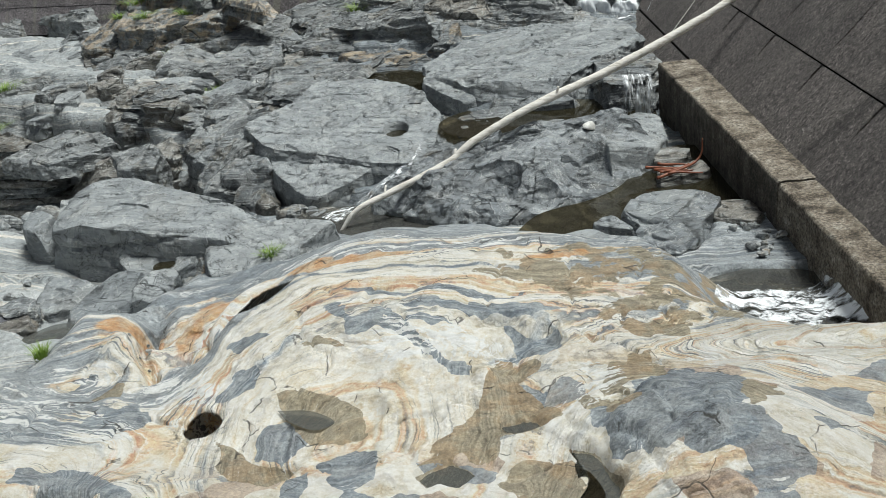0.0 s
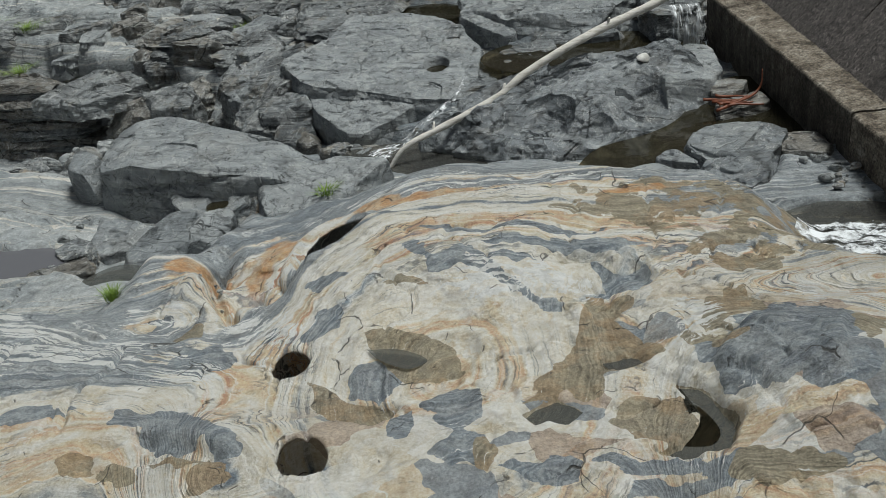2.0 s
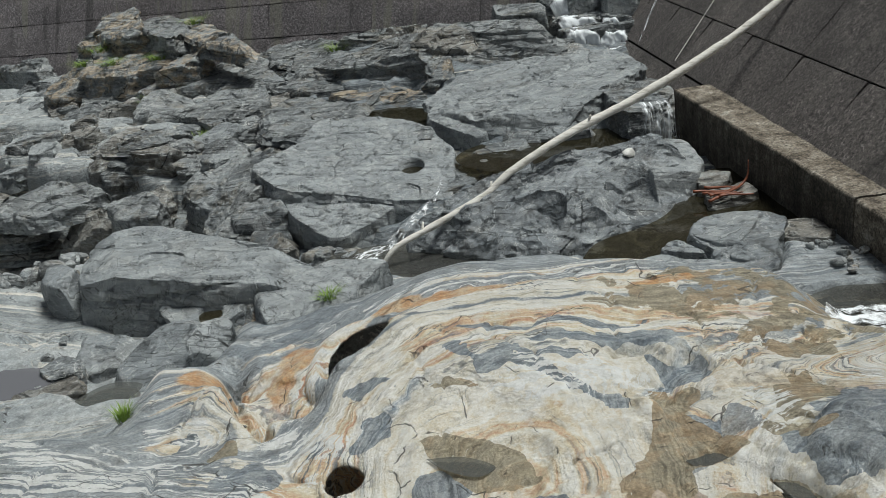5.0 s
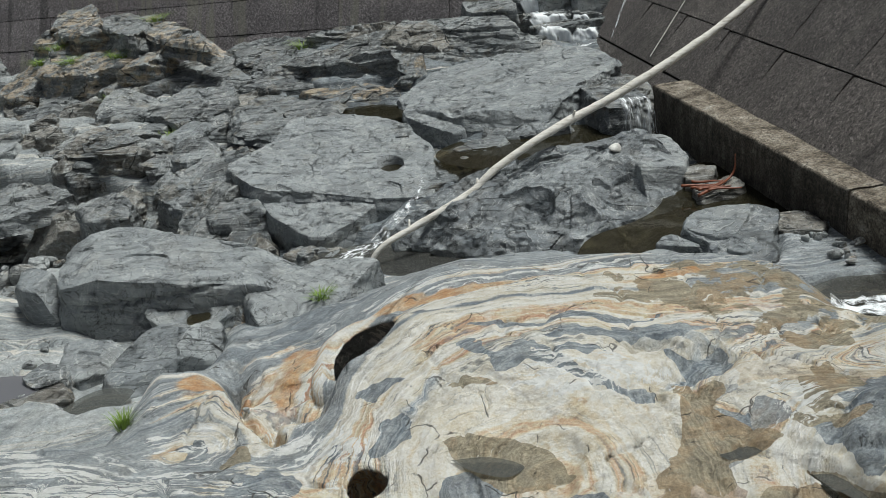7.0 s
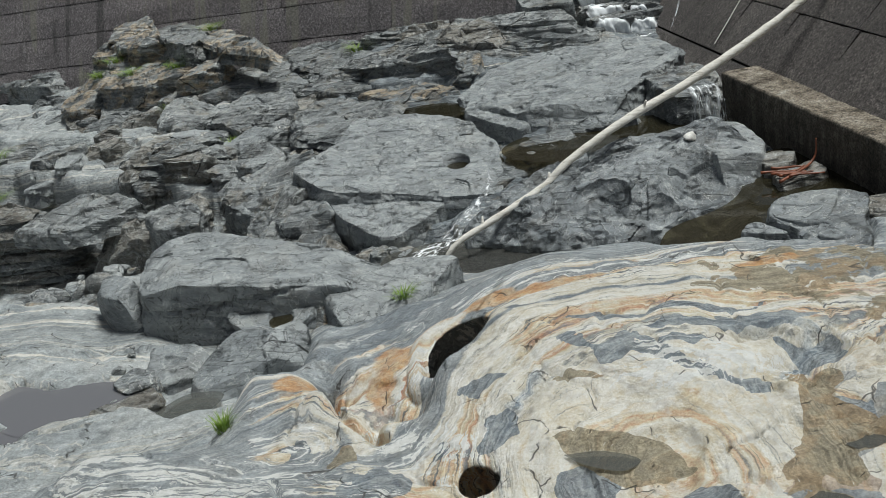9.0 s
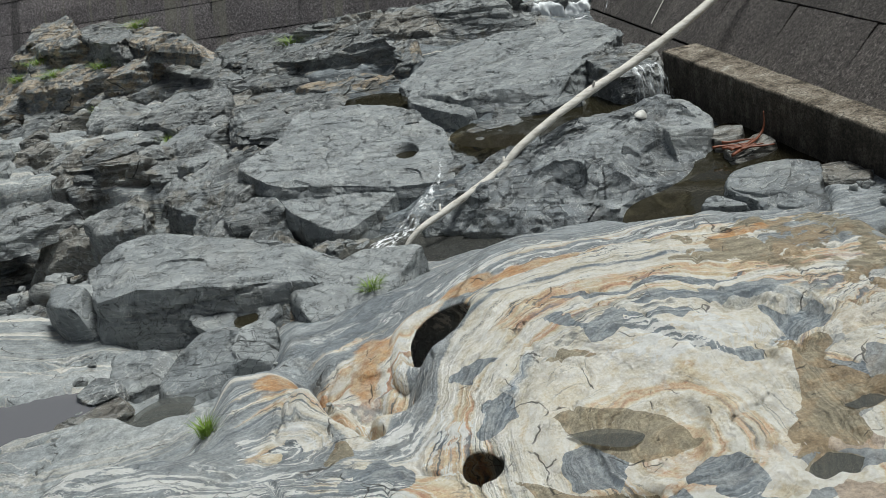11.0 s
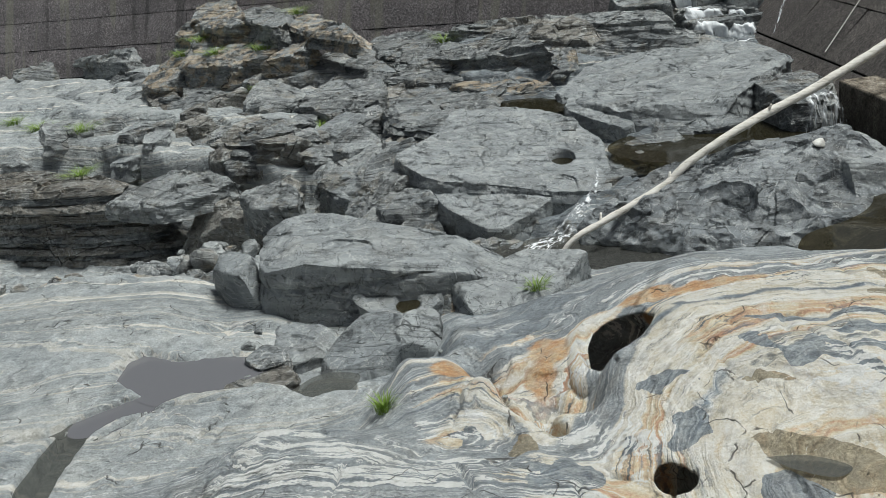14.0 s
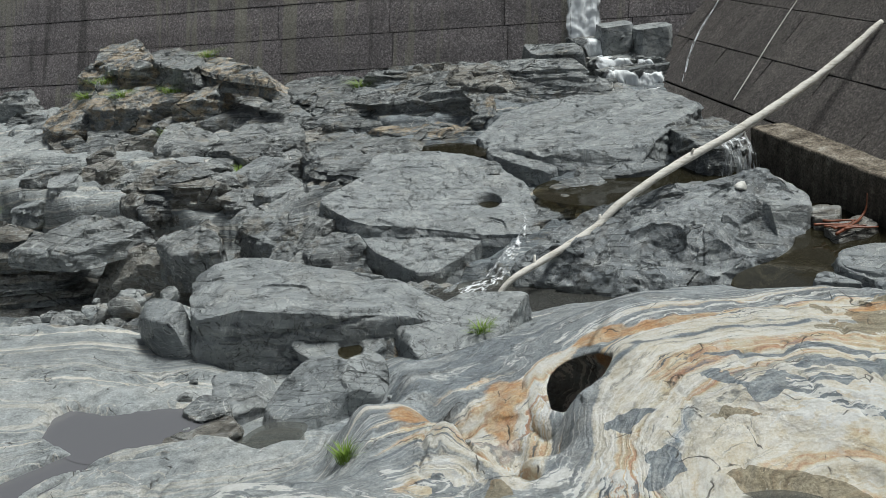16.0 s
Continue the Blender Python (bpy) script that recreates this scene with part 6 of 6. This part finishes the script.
def thick_face(name, label, corner, us, zs, material, back, category):
    """A wall body: its face grid and a back, closed to a solid."""
    face = np.array([[corner(u, z, -0.05) for u in us] for z in zs])
    rear = face + np.array(back)
    r, c = len(zs), len(us)
    v = np.vstack([face.reshape(-1, 3), rear.reshape(-1, 3)])
    f = sheet_faces(r, c).tolist()
    f += [q[::-1] for q in (sheet_faces(r, c) + r * c).tolist()]
    rim = [i for i in range(c)] + [i * c + c - 1 for i in range(1, r)] + [(r - 1) * c + i for i in range(c - 2, -1, -1)] + [i * c for i in range(r - 2, 0, -1)]
    f += [[rim[i], rim[(i + 1) % len(rim)], rim[(i + 1) % len(rim)] + r * c, rim[i] + r * c] for i in range(len(rim))]
    return tagged(mesh_object(name, v, f, material, smooth=False), label, category, kind="structure")


dam = thick_face("wall_dam", "tall dam of dark weathered stone panels with pale streaks", dam_point, np.linspace(-42, -5.5, 10), np.linspace(1.2, 11.5, 6), JOINT, (1.3, 2.6, 0), "dam wall")
side_wall = thick_face("wall_side", "sloping side wall of dark rough stone panels", wall_point, np.linspace(4, 33, 10), np.linspace(2.45, 9.4, 6), JOINT, (3.0, 0, -0.5), "retaining wall")


def panel_mesh(name, width, height, material, seed):
    """A stone panel with chamfered edges and a slightly uneven face."""
    nx, ny = max(4, int(width / 0.5)), max(3, int(height / 0.4))
    xs, ys = np.linspace(-width / 2, width / 2, nx), np.linspace(-height / 2, height / 2, ny)
    X, Yv = np.meshgrid(xs, ys)
    Z = 0.05 + 0.018 * fbm(X * 1.3 + seed, Yv * 1.3, 0.4, 2, seed)
    rim = np.ones_like(X, bool)
    rim[1:-1, 1:-1] = False
    Z = np.where(rim, Z - 0.025, Z)
    top = np.stack([X, Yv, Z], -1).reshape(-1, 3)
    foot = top[rim.ravel()].copy()
    idx = np.flatnonzero(rim.ravel())
    order = [i for i in range(nx)] + [i * nx + nx - 1 for i in range(1, ny)] + [(ny - 1) * nx + i for i in range(nx - 2, -1, -1)] + [i * nx for i in range(ny - 2, 0, -1)]
    foot[:, 2] = -0.05
    where = {int(a): nx * ny + k for k, a in enumerate(idx)}
    f = sheet_faces(ny, nx).tolist() + [[where[order[i]], where[order[(i + 1) % len(order)]], order[(i + 1) % len(order)], order[i]] for i in range(len(order))]
    me = bpy.data.meshes.new(name)
    me.from_pydata(np.vstack([top, foot]).tolist(), [], f)
    me.materials.append(material)
    return me


def frame_of(origin, ax, ay, az):
    m = Matrix.Identity(4)
    for k, vec in enumerate((ax, ay, az, origin)):
        for r in range(3):
            m[r][k] = float(vec[r])
    return m


def panels(owner, place, us, zs, ax, up, out, material):
    up, out = up / np.linalg.norm(up), out / np.linalg.norm(out)
    for r in range(len(zs) - 1):
        slant = np.linalg.norm(place(us[0], zs[r + 1]) - place(us[0], zs[r]))
        shift = 0.0 if r % 2 == 0 else 0.12
        kinds = {}
        for c in range(len(us) - 1):
            width = us[c + 1] - us[c] - 0.026
            key = round(width, 2)
            if key not in kinds:
                kinds[key] = panel_mesh("panel", width, slant - 0.03, material, r * 3 + 1)
            ob = new("panel", kinds[key])
            centre = place(0.5 * (us[c] + us[c + 1]) + shift, 0.5 * (zs[r] + zs[r + 1]))
            ob.matrix_world = frame_of(centre, ax, up, out)
            ob.parent = owner


panels(dam, dam_point, [-41.6, -37.5, -33.2, -29.0, -24.9, -20.9, -16.7, -12.7, -8.7, -5.6], [2.02, 3.14, 4.26, 5.38, 6.5, 7.62, 8.74, 9.86, 11.2],
       ALONG, 0.4 * INTO + np.array((0, 0, 1.0)), -INTO + np.array((0, 0, 0.4)), DAM)
panels(side_wall, wall_point, [5.5, 8.0, 10.5, 13.0, 15.5, 18.0, 20.55, 23.05, 25.55, 28.0, 30.5], [2.6, 3.65, 4.7, 5.75, 6.8, 7.85, 9.0],
       np.array((0, -1.0, 0)), np.array((0.95, 0, 1.0)), np.array((-1.0, 0, 0.95)), WALL)


def footing(name, label, y0, y1, top, foot, material):
    """The old concrete footing: a long worn block swept along the wall."""
    ys = np.arange(y0, y1 + 0.01, 0.04)
    front = 4.64 + 0.0325 * (20.35 - ys)
    rows = []
    prof = [(0.0, h) for h in np.linspace(0, 0.96, 16)] + [(0.01, 0.985), (0.035, 1.0)] + [(w, 1.0) for w in np.linspace(0.08, 1.15, 18)]
    for yv, xf in zip(ys, front):
        rows.append([(xf + w, yv, foot + (top - foot) * h) for w, h in prof])
    v = np.array(rows)
    n1 = fbm(v[..., 0] * 3, v[..., 1] * 3, v[..., 2] * 3, 4, 31)
    n2 = fbm(v[..., 0] * 9, v[..., 1] * 3.5, v[..., 2] * 9, 3, 37)
    flat = np.array([0.0] * 16 + [0.5, 0.8] + [1.0] * 18)[None]
    v[..., 0] += (0.010 * n1 + 0.004 * n2) * (1 - flat)
    v[..., 2] += np.where(flat > 0.9, 0.003 * n1 + 0.008 * n2, 0)
    r, c = v.shape[:2]
    f = sheet_faces(r, c)[:, ::-1].tolist() + [list(range(c)), [(r - 1) * c + i for i in range(c)][::-1]]
    ob = mesh_object(name, v.reshape(-1, 3), f, material)
    ob.data.set_sharp_from_angle(angle=radians(40))
    return tagged(ob, label, "footing", kind="structure")


lower_wall = thick_face("wall_side_lower", "lowest course of the sloping side wall down to the rock", wall_point, np.linspace(20.85, 33, 6), np.linspace(0.6, 2.42, 3), JOINT, (3.0, 0, -0.5), "retaining wall")
panels(lower_wall, wall_point, [20.9, 23.05, 25.55, 28.0, 30.5], [0.7, 1.6, 2.58], np.array((0, -1.0, 0)), np.array((0.95, 0, 1.0)), np.array((-1.0, 0, 0.95)), WALL)


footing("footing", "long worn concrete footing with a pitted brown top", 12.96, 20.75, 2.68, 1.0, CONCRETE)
footing("footing", "broken lower end of the concrete footing", 8.2, 12.95, 2.665, 1.0, PALER_CONCRETE)

# ---- falling water ----
sheet("waterfall", "white waterfall down the dam face", [dam_point(-10.65, z, 0.16) for z in (9.5, 7.0, 5.0, 3.75)], [dam_point(-9.55, z, 0.16) for z in (9.5, 7.0, 5.0, 3.75)], FALL, 20, 70, 0.07)
STEPS = [(3.43, 6.22, 29.3, 3.79, 3.14), (3.53, 5.84, 28.5, 3.33, 2.87), (3.62, 5.72, 27.8, 3.06, 2.56)]
for x0, x1, y, high, low in STEPS:
    rock("rock_step", "wet dark rock step under the falls", [(x0, y), (0.6 * x0 + 0.4 * x1, y - 0.05), (x1, y + 0.02), (x1 + 0.1, y + 1.2), (x0 - 0.1, y + 1.2)], high, (0.0, 0.02), high - low + 0.5, rnd=0.03, cuts=0, rough=0.04, strata=0.06, tone=0, fine=1.5)
for x0, x1, y, high, low in [(4.04, 5.0, 28.9, 4.19, 3.59), (4.99, 6.09, 28.5, 4.06, 3.08)]:
    rock("rock_block", "squared grey block beside the falls", [(x0, y), (x1, y + 0.05), (x1 + 0.05, y + 0.9), (x0 + 0.05, y + 0.9)], high, (0.02, 0.03), high - low + 0.4, rnd=0.03, cuts=0, rough=0.02, tone=3, fine=1.5)
FALLS = [([(3.51, 29.55, 3.78), (3.44, 29.15, 3.77), (3.62, 29.03, 3.15)], [(4.91, 29.55, 3.58), (4.82, 29.15, 3.57), (5.01, 29.03, 2.94)]), ([(3.58, 28.75, 3.33), (3.5, 28.35, 3.33), (3.7, 28.23, 2.88)], [(4.87, 28.75, 3.14), (4.77, 28.35, 3.14), (4.89, 28.23, 2.7)]), ([(4.94, 28.75, 3.13), (4.84, 28.35, 3.13), (4.85, 28.23, 2.71)], [(5.47, 28.75, 3.05), (5.37, 28.35, 3.05), (5.54, 28.23, 2.61)]), ([(3.71, 28.05, 3.04), (3.62, 27.65, 3.05), (3.63, 27.53, 2.6)], [(4.68, 28.05, 2.9), (4.59, 27.65, 2.9), (4.6, 27.53, 2.46)]), ([(4.78, 28.05, 2.85), (4.69, 27.65, 2.86), (4.53, 27.53, 2.47)], [(5.56, 28.05, 2.73), (5.46, 27.65, 2.74), (5.53, 27.53, 2.32)])]
for left, right in FALLS:
    left[0], right[0] = (left[0][0], left[1][1] + 0.50, left[0][2] + 0.07), (right[0][0], right[1][1] + 0.50, right[0][2] + 0.07)
    left[1], right[1] = (*left[1][:2], left[1][2] + 0.04), (*right[1][:2], right[1][2] + 0.04)
    sheet("waterfall", "white water tumbling over a rock step", left, right, CURTAIN, 24, 30, 0.06)
pond("white_water", "foaming water at the foot of the falls", 4.52, 27.45, 0.75, 0.3, -15, 2.47, FROTH, 0.08)
sheet("waterfall", "thin veil of water into the brown pool", [(3.68, 20.75, 2.50), (3.66, 20.45, 2.46), (3.64, 20.25, 2.2), (3.62, 20.2, 1.72)],
      [(4.50, 20.55, 2.50), (4.50, 20.25, 2.46), (4.50, 20.02, 2.2), (4.50, 19.97, 1.72)], VEIL, 24, 40, 0.05)
CASCADE = [(-0.78, 20.6), (-1.0, 19.7), (-1.40, 18.95), (-1.80, 18.40), (-2.25, 17.90), (-2.75, 17.35)]


def stream(label, points, widths, levels, material, lift=0.04, splash=0.012):
    """Shallow running water that follows the rock under it."""
    mid = spline([(px, py, 0) for px, py in points], 60)
    run = np.linspace(0, 1, 60)
    wide = np.interp(run, np.linspace(0, 1, len(widths)), widths)
    high = np.interp(run, np.linspace(0, 1, len(levels)), levels)
    head = np.gradient(mid, axis=0)
    head /= np.linalg.norm(head, axis=1)[:, None]
    side = np.stack([-head[:, 1], head[:, 0]], 1)
    q = np.linspace(-1, 1, 15)
    v = np.zeros((60, 15, 3))
    for i in range(60):
        for k in range(15):
            x, y = mid[i, :2] + side[i] * q[k] * wide[i] / 2
            v[i, k] = (x, y, float(np.clip(drop(x, y), high[i] - 0.15, high[i] + 0.15)))
    for _ in range(8):
        v[1:-1, :, 2] = (v[:-2, :, 2] + v[1:-1, :, 2] + v[2:, :, 2]) / 3
        v[:, 1:-1, 2] = (v[:, :-2, 2] + v[:, 1:-1, 2] + v[:, 2:, 2]) / 3
    v[..., 2] += lift + splash * fbm(v[..., 0] * 6, v[..., 1] * 6, 0.2, 3, 9) - 0.10 * np.abs(q)[None] ** 3
    ob = mesh_object("waterfall", v.reshape(-1, 3), sheet_faces(60, 15), material)
    along = np.tile((run * np.linalg.norm(np.diff(mid, axis=0), axis=1).sum())[:, None], (1, 15))
    for key, values in (("across", q[None] * wide[:, None] / 2), ("along", along), ("rim", np.tile(1 - np.abs(q), (60, 1)) - 0.12 + 0.4 * fbm(along * 5, q[None] * 2, 0.5, 3, 3))):
        ob.data.attributes.new(key, "FLOAT", "POINT").data.foreach_set("value", values.ravel().astype(np.float32))
    return tagged(ob, label, "waterfall", kind="structure")


stream("narrow white cascade between the slabs", CASCADE, (0.10, 0.16, 0.34, 0.60, 0.75, 0.95), (1.70, 1.58, 1.42, 1.28, 1.16, 1.10), RAPID)
stream("churning white water at the footing's end", [(5.7, 10.25), (4.9, 10.35), (4.2, 10.55), (3.5, 10.9)], (1.5, 1.6, 1.3, 0.6), (2.10, 2.06, 2.0, 1.95), CHURN, 0.08, 0.035)
sheet("mineral_streak", "pale mineral streak down the side wall", [wall_point(24.2, 5.6, 0.08), wall_point(23.9, 4.4, 0.08), wall_point(23.3, 2.75, 0.08)],
      [wall_point(24.16, 5.6, 0.08), wall_point(23.85, 4.4, 0.08), wall_point(23.24, 2.75, 0.08)], WHITE_ROCK, 3, 20, 0.01)
sheet("waterfall", "thin white trickle in the wall's corner", [wall_point(28.3, 6.0, 0.1), wall_point(28.0, 4.6, 0.1), wall_point(27.5, 3.6, 0.1), wall_point(26.4, 2.75, 0.12)],
      [wall_point(28.2, 6.0, 0.1), wall_point(27.85, 4.6, 0.1), wall_point(27.35, 3.6, 0.1), wall_point(26.25, 2.75, 0.12)], FOAM, 4, 30, 0.03)

# ---- leaning log ----
line = spline([(-2.40, 16.80, 1.05), (-2.02, 16.92, 1.43), (-1.30, 17.17, 1.64), (-0.13, 17.57, 1.99), (0.45, 17.77, 2.33), (1.70, 18.20, 2.77), (3.20, 18.73, 3.13), (4.80, 19.28, 3.64), (6.10, 19.73, 4.15), (7.31, 20.13, 4.77)], 150)
girth = np.interp(np.linspace(0, 1, 150), [0, 0.05, 0.3, 0.6, 0.85, 0.97, 1.0], [0.04, 0.05, 0.072, 0.086, 0.082, 0.074, 0.05])
log = mesh_object("driftwood_log", *tube(line, girth, 16, 0.14, 4), WOOD)
tagged(log, "long bleached driftwood log leaning from the stream onto the side wall", "log")
for k, (at, az, size) in enumerate([(52, 0.6, 0.04), (88, -0.5, 0.035), (30, 0.9, 0.03)]):
    p = line[at]
    stub = spline([p, p + np.array((0.02, az * 0.06, 0.10)), p + np.array((0.04, az * 0.12, 0.17))], 6)
    mesh_object("branch_stub", *tube(stub, np.linspace(size, size * 0.6, 6), 8, 0.1, k), WOOD, log)


# ---- loose stones ----
def cobble_mesh(seed, rows=9, cols=14):
    dice = random.Random(seed)
    a = np.linspace(0, math.pi, rows + 2)[1:-1]
    b = np.linspace(0, 2 * math.pi, cols, endpoint=False)
    A, B = np.meshgrid(a, b, indexing="ij")
    v = np.stack([np.sin(A) * np.cos(B), np.sin(A) * np.sin(B), np.cos(A)], -1).reshape(-1, 3)
    v = np.vstack([v, [[0, 0, 1], [0, 0, -1]]]) * np.array((0.5, 0.5 * dice.uniform(0.6, 0.9), 0.5 * dice.uniform(0.45, 0.75)))
    for _ in range(9):
        nn = np.array([dice.gauss(0, 1) for _ in range(3)])
        nn /= np.linalg.norm(nn)
        r = v @ nn
        over = r - np.quantile(r, dice.uniform(0.72, 0.92))
        v -= np.where(over > 0, over * 0.85, 0)[:, None] * nn
    v *= (1 + 0.10 * fbm(v[:, 0] * 3 + seed, v[:, 1] * 3, v[:, 2] * 3, 3, seed))[:, None]
    f = []
    for i in range(rows - 1):
        for j in range(cols):
            k = (j + 1) % cols
            f.append([i * cols + j, (i + 1) * cols + j, (i + 1) * cols + k, i * cols + k])
    for j in range(cols):
        k = (j + 1) % cols
        f.append([j, k, rows * cols])
        f.append([(rows - 1) * cols + k, (rows - 1) * cols + j, rows * cols + 1])
    me = bpy.data.meshes.new("cobble")
    me.from_pydata(v.tolist(), [], f)
    me.polygons.foreach_set("use_smooth", [True] * len(f))
    return me


COBBLES = []
for k in range(10):
    me = cobble_mesh(k + 3)
    me.materials.append((GREY, GREY, BROWN, GREY, RUSTY)[k % 5])
    COBBLES.append(me)
def scatter(count, x0, x1, y0, y1, small, large, label, group, seed):
    dice = random.Random(seed)
    for _ in range(count):
        x, y, s = dice.uniform(x0, x1), dice.uniform(y0, y1), small + (large - small) * dice.random() ** 2
        ob = new("cobble", COBBLES[dice.randrange(len(COBBLES))])
        ob.matrix_world = pose(x, y, float(bed_height(np.array([x]), np.array([y]))[0]) + 0.17 * s, dice.uniform(-20, 20), dice.uniform(-20, 20), dice.uniform(0, 360)) @ Matrix.Scale(s, 4)
        tagged(ob, label, "stone", group)


scatter(80, -14.0, -8.6, 18.6, 22.4, 0.28, 0.85, "loose grey cobble in the dry gully", "cobbles in the gully", 5)
scatter(22, 4.2, 4.85, 10.9, 13.2, 0.08, 0.28, "small broken stone at the footing's foot", "rubble at the footing", 6)
scatter(16, -7.6, -4.6, 12.4, 14.2, 0.12, 0.35, "small grey stone between boulders", "stones between boulders", 8)
scatter(7, -4.3, -3.9, 10.2, 11.2, 0.06, 0.16, "small brown stone caught in a crack", "stones in the crack", 10)

scatter(16, 4.35, 4.85, 11.9, 13.5, 0.05, 0.2, "small pale stone at the footing's foot", "stones at the footing", 21)

# ---- orange driftwood, quartz lump ----
twig = mesh_object("branch", *tube(spline([(3.60, 15.55, 1.94), (4.05, 15.78, 1.97), (4.38, 16.02, 2.00), (4.50, 16.08, 2.14), (4.52, 16.10, 2.40)], 24), np.linspace(0.034, 0.012, 24), 8, 0.2, 3), ORANGE_WOOD)
tagged(twig, "wet orange branch standing up beside the footing", "branch")
for k in range(6):
    dice = random.Random(40 + k)
    x, y = dice.uniform(3.75, 4.3), dice.uniform(15.6, 16.15)
    a = dice.uniform(-0.4, 0.5)
    q = [(x + s * math.cos(a), y + s * math.sin(a) + 0.03 * dice.uniform(-1, 1), 1.95 + 0.03 * dice.random()) for s in (-0.3, -0.1, 0.12, 0.3)]
    tagged(mesh_object("driftwood", *tube(spline(q, 12), np.linspace(0.028, 0.012, 12), 7, 0.2, k), ORANGE_WOOD), "waterlogged orange-brown driftwood stick", "driftwood", "sticks in the pool")
lump = new("quartz_lump", cobble_mesh(77))
lump.data.materials.append(WHITE_ROCK)
lump.matrix_world = pose(2.66, 17.2, drop(2.66, 17.2) + 0.04, 10, 5, 40) @ Matrix.Scale(0.34, 4)
tagged(lump, "white quartz lump on the boulder", "stone")


# ---- plants ----
def tuft(label, x, y, height, spread, blades, seed):
    dice = random.Random(seed)
    z = drop(x, y)
    v, f = [], []
    for _ in range(blades):
        a, r = dice.uniform(0, 2 * math.pi), spread * 0.5 * dice.random()
        bx, by = x + r * math.cos(a), y + r * math.sin(a)
        lean, h, w = spread * dice.uniform(0.2, 1.0), height * dice.uniform(0.5, 1.0), 0.006 + 0.008 * dice.random()
        d = np.array((math.cos(a + dice.uniform(-0.5, 0.5)), math.sin(a + dice.uniform(-0.5, 0.5)), 0))
        side = np.array((-d[1], d[0], 0)) * w
        base = len(v)
        for s in (0, 0.4, 0.75, 1.0):
            p = np.array((bx, by, z - 0.02)) + d * lean * s * s + np.array((0, 0, h * s * (1 - 0.25 * s)))
            v += [p - side * (1 - s), p + side * (1 - s) + 1e-4]
        f += [[base + 2 * k, base + 2 * k + 1, base + 2 * k + 3, base + 2 * k + 2] for k in range(3)]
    return tagged(mesh_object("grass_tuft", v, f, GRASS), label, "grass", "grass tufts", kind="stuff")


tuft("small bright green tuft in a rock crevice", -3.12, 14.0, 0.20, 0.28, 90, 1)
tuft("bright green tuft growing beside banded rock", -5.38, 10.35, 0.30, 0.20, 110, 2)

GRASSY = [(-11.0, 33.0), (-12.4, 34.6), (-9.3, 32.4), (-8.0, 26.7), (-7.3, 26.7), (-12.2, 26.3), (-17.8, 32.0), (-16.4, 30.5), (-14.1, 26.5), (-14.6, 29.0), (-12.5, 26.6), (-13.2, 37.9), (-8.1, 33.6), (-9.2, 30.5), (-3.3, 31.6), (-11.7, 34.6)]
for k, (x, y) in enumerate(GRASSY):
    tuft("patch of green grass and moss on a rock ledge", x, y, 0.32, 0.75, 150, 20 + k)


def leaflet(name, parent, root, tip, width, curl, seed):
    """A toothed leaflet, folded along its midrib and cupped."""
    root, tip = np.array(root, float), np.array(tip, float)
    axis = tip - root
    length = np.linalg.norm(axis)
    axis /= length
    eye = np.array((0.1, 0.3, 8.0)) - root
    eye /= np.linalg.norm(eye)
    across = np.cross(axis, eye)
    across /= np.linalg.norm(across)
    up = np.cross(across, axis)
    v, f = [], []
    n = 40
    for k in range(n + 1):
        s = k / n
        w = width * 0.5 * (math.sin(math.pi * min(1, s * 1.02) ** 0.75) ** 0.8 if 0 < s < 1 else 0.0)
        tooth = 1 + 0.13 * ((s * 11) % 1.0 - 0.5) * 2 + 0.05 * ((s * 33) % 1.0)
        mid = root + axis * length * s + up * curl * math.sin(math.pi * s)
        for q in (-1, -0.5, 0, 0.5, 1):
            out = w * q * (tooth if abs(q) == 1 else 1)
            rib = 0.0008 * math.sin(s * 60 - abs(q) * 9) * (abs(q) == 0.5)
            v.append(mid + across * out + up * (abs(q) * 0.16 * w + rib) - axis * abs(q) * 0.10 * w)
    for k in range(n):
        for q in range(4):
            f.append([k * 5 + q, k * 5 + q + 1, k * 5 + q + 6, k * 5 + q + 5])
    return mesh_object(name, v, f, LEAF, parent)


ground_here = drop(0.31, 1.02)
stem_line = spline([(0.31, 1.02, ground_here - 0.02), (0.30, 0.97, 6.8), (0.285, 0.90, 7.1), (0.275, 0.875, 7.225)], 20)
plant = mesh_object("bramble_shoot", *tube(stem_line, np.linspace(0.006, 0.002, 20), 6), STEM)
plant.location = (0.012, 0.0, 0.006)
tagged(plant, "bramble shoot with bright green toothed leaves on the bank", "plant")
for root, tip, width, curl in [((0.264, 0.861, 7.236), (0.317, 0.879, 7.271), 0.055, 0.004), ((0.263, 0.889, 7.262), (0.291, 0.898, 7.280), 0.026, 0.003),
                               ((0.265, 0.878, 7.252), (0.222, 0.895, 7.262), 0.040, 0.004), ((0.251, 0.851, 7.223), (0.200, 0.883, 7.246), 0.045, 0.004)]:
    leaflet("leaflet", plant, root, tip, width, curl, 1)
    mesh_object("leaf_stalk", *tube(spline([stem_line[-1], 0.5 * (stem_line[-1] + np.array(root)), root], 6), np.full(6, 0.0012), 5), STEM, plant)
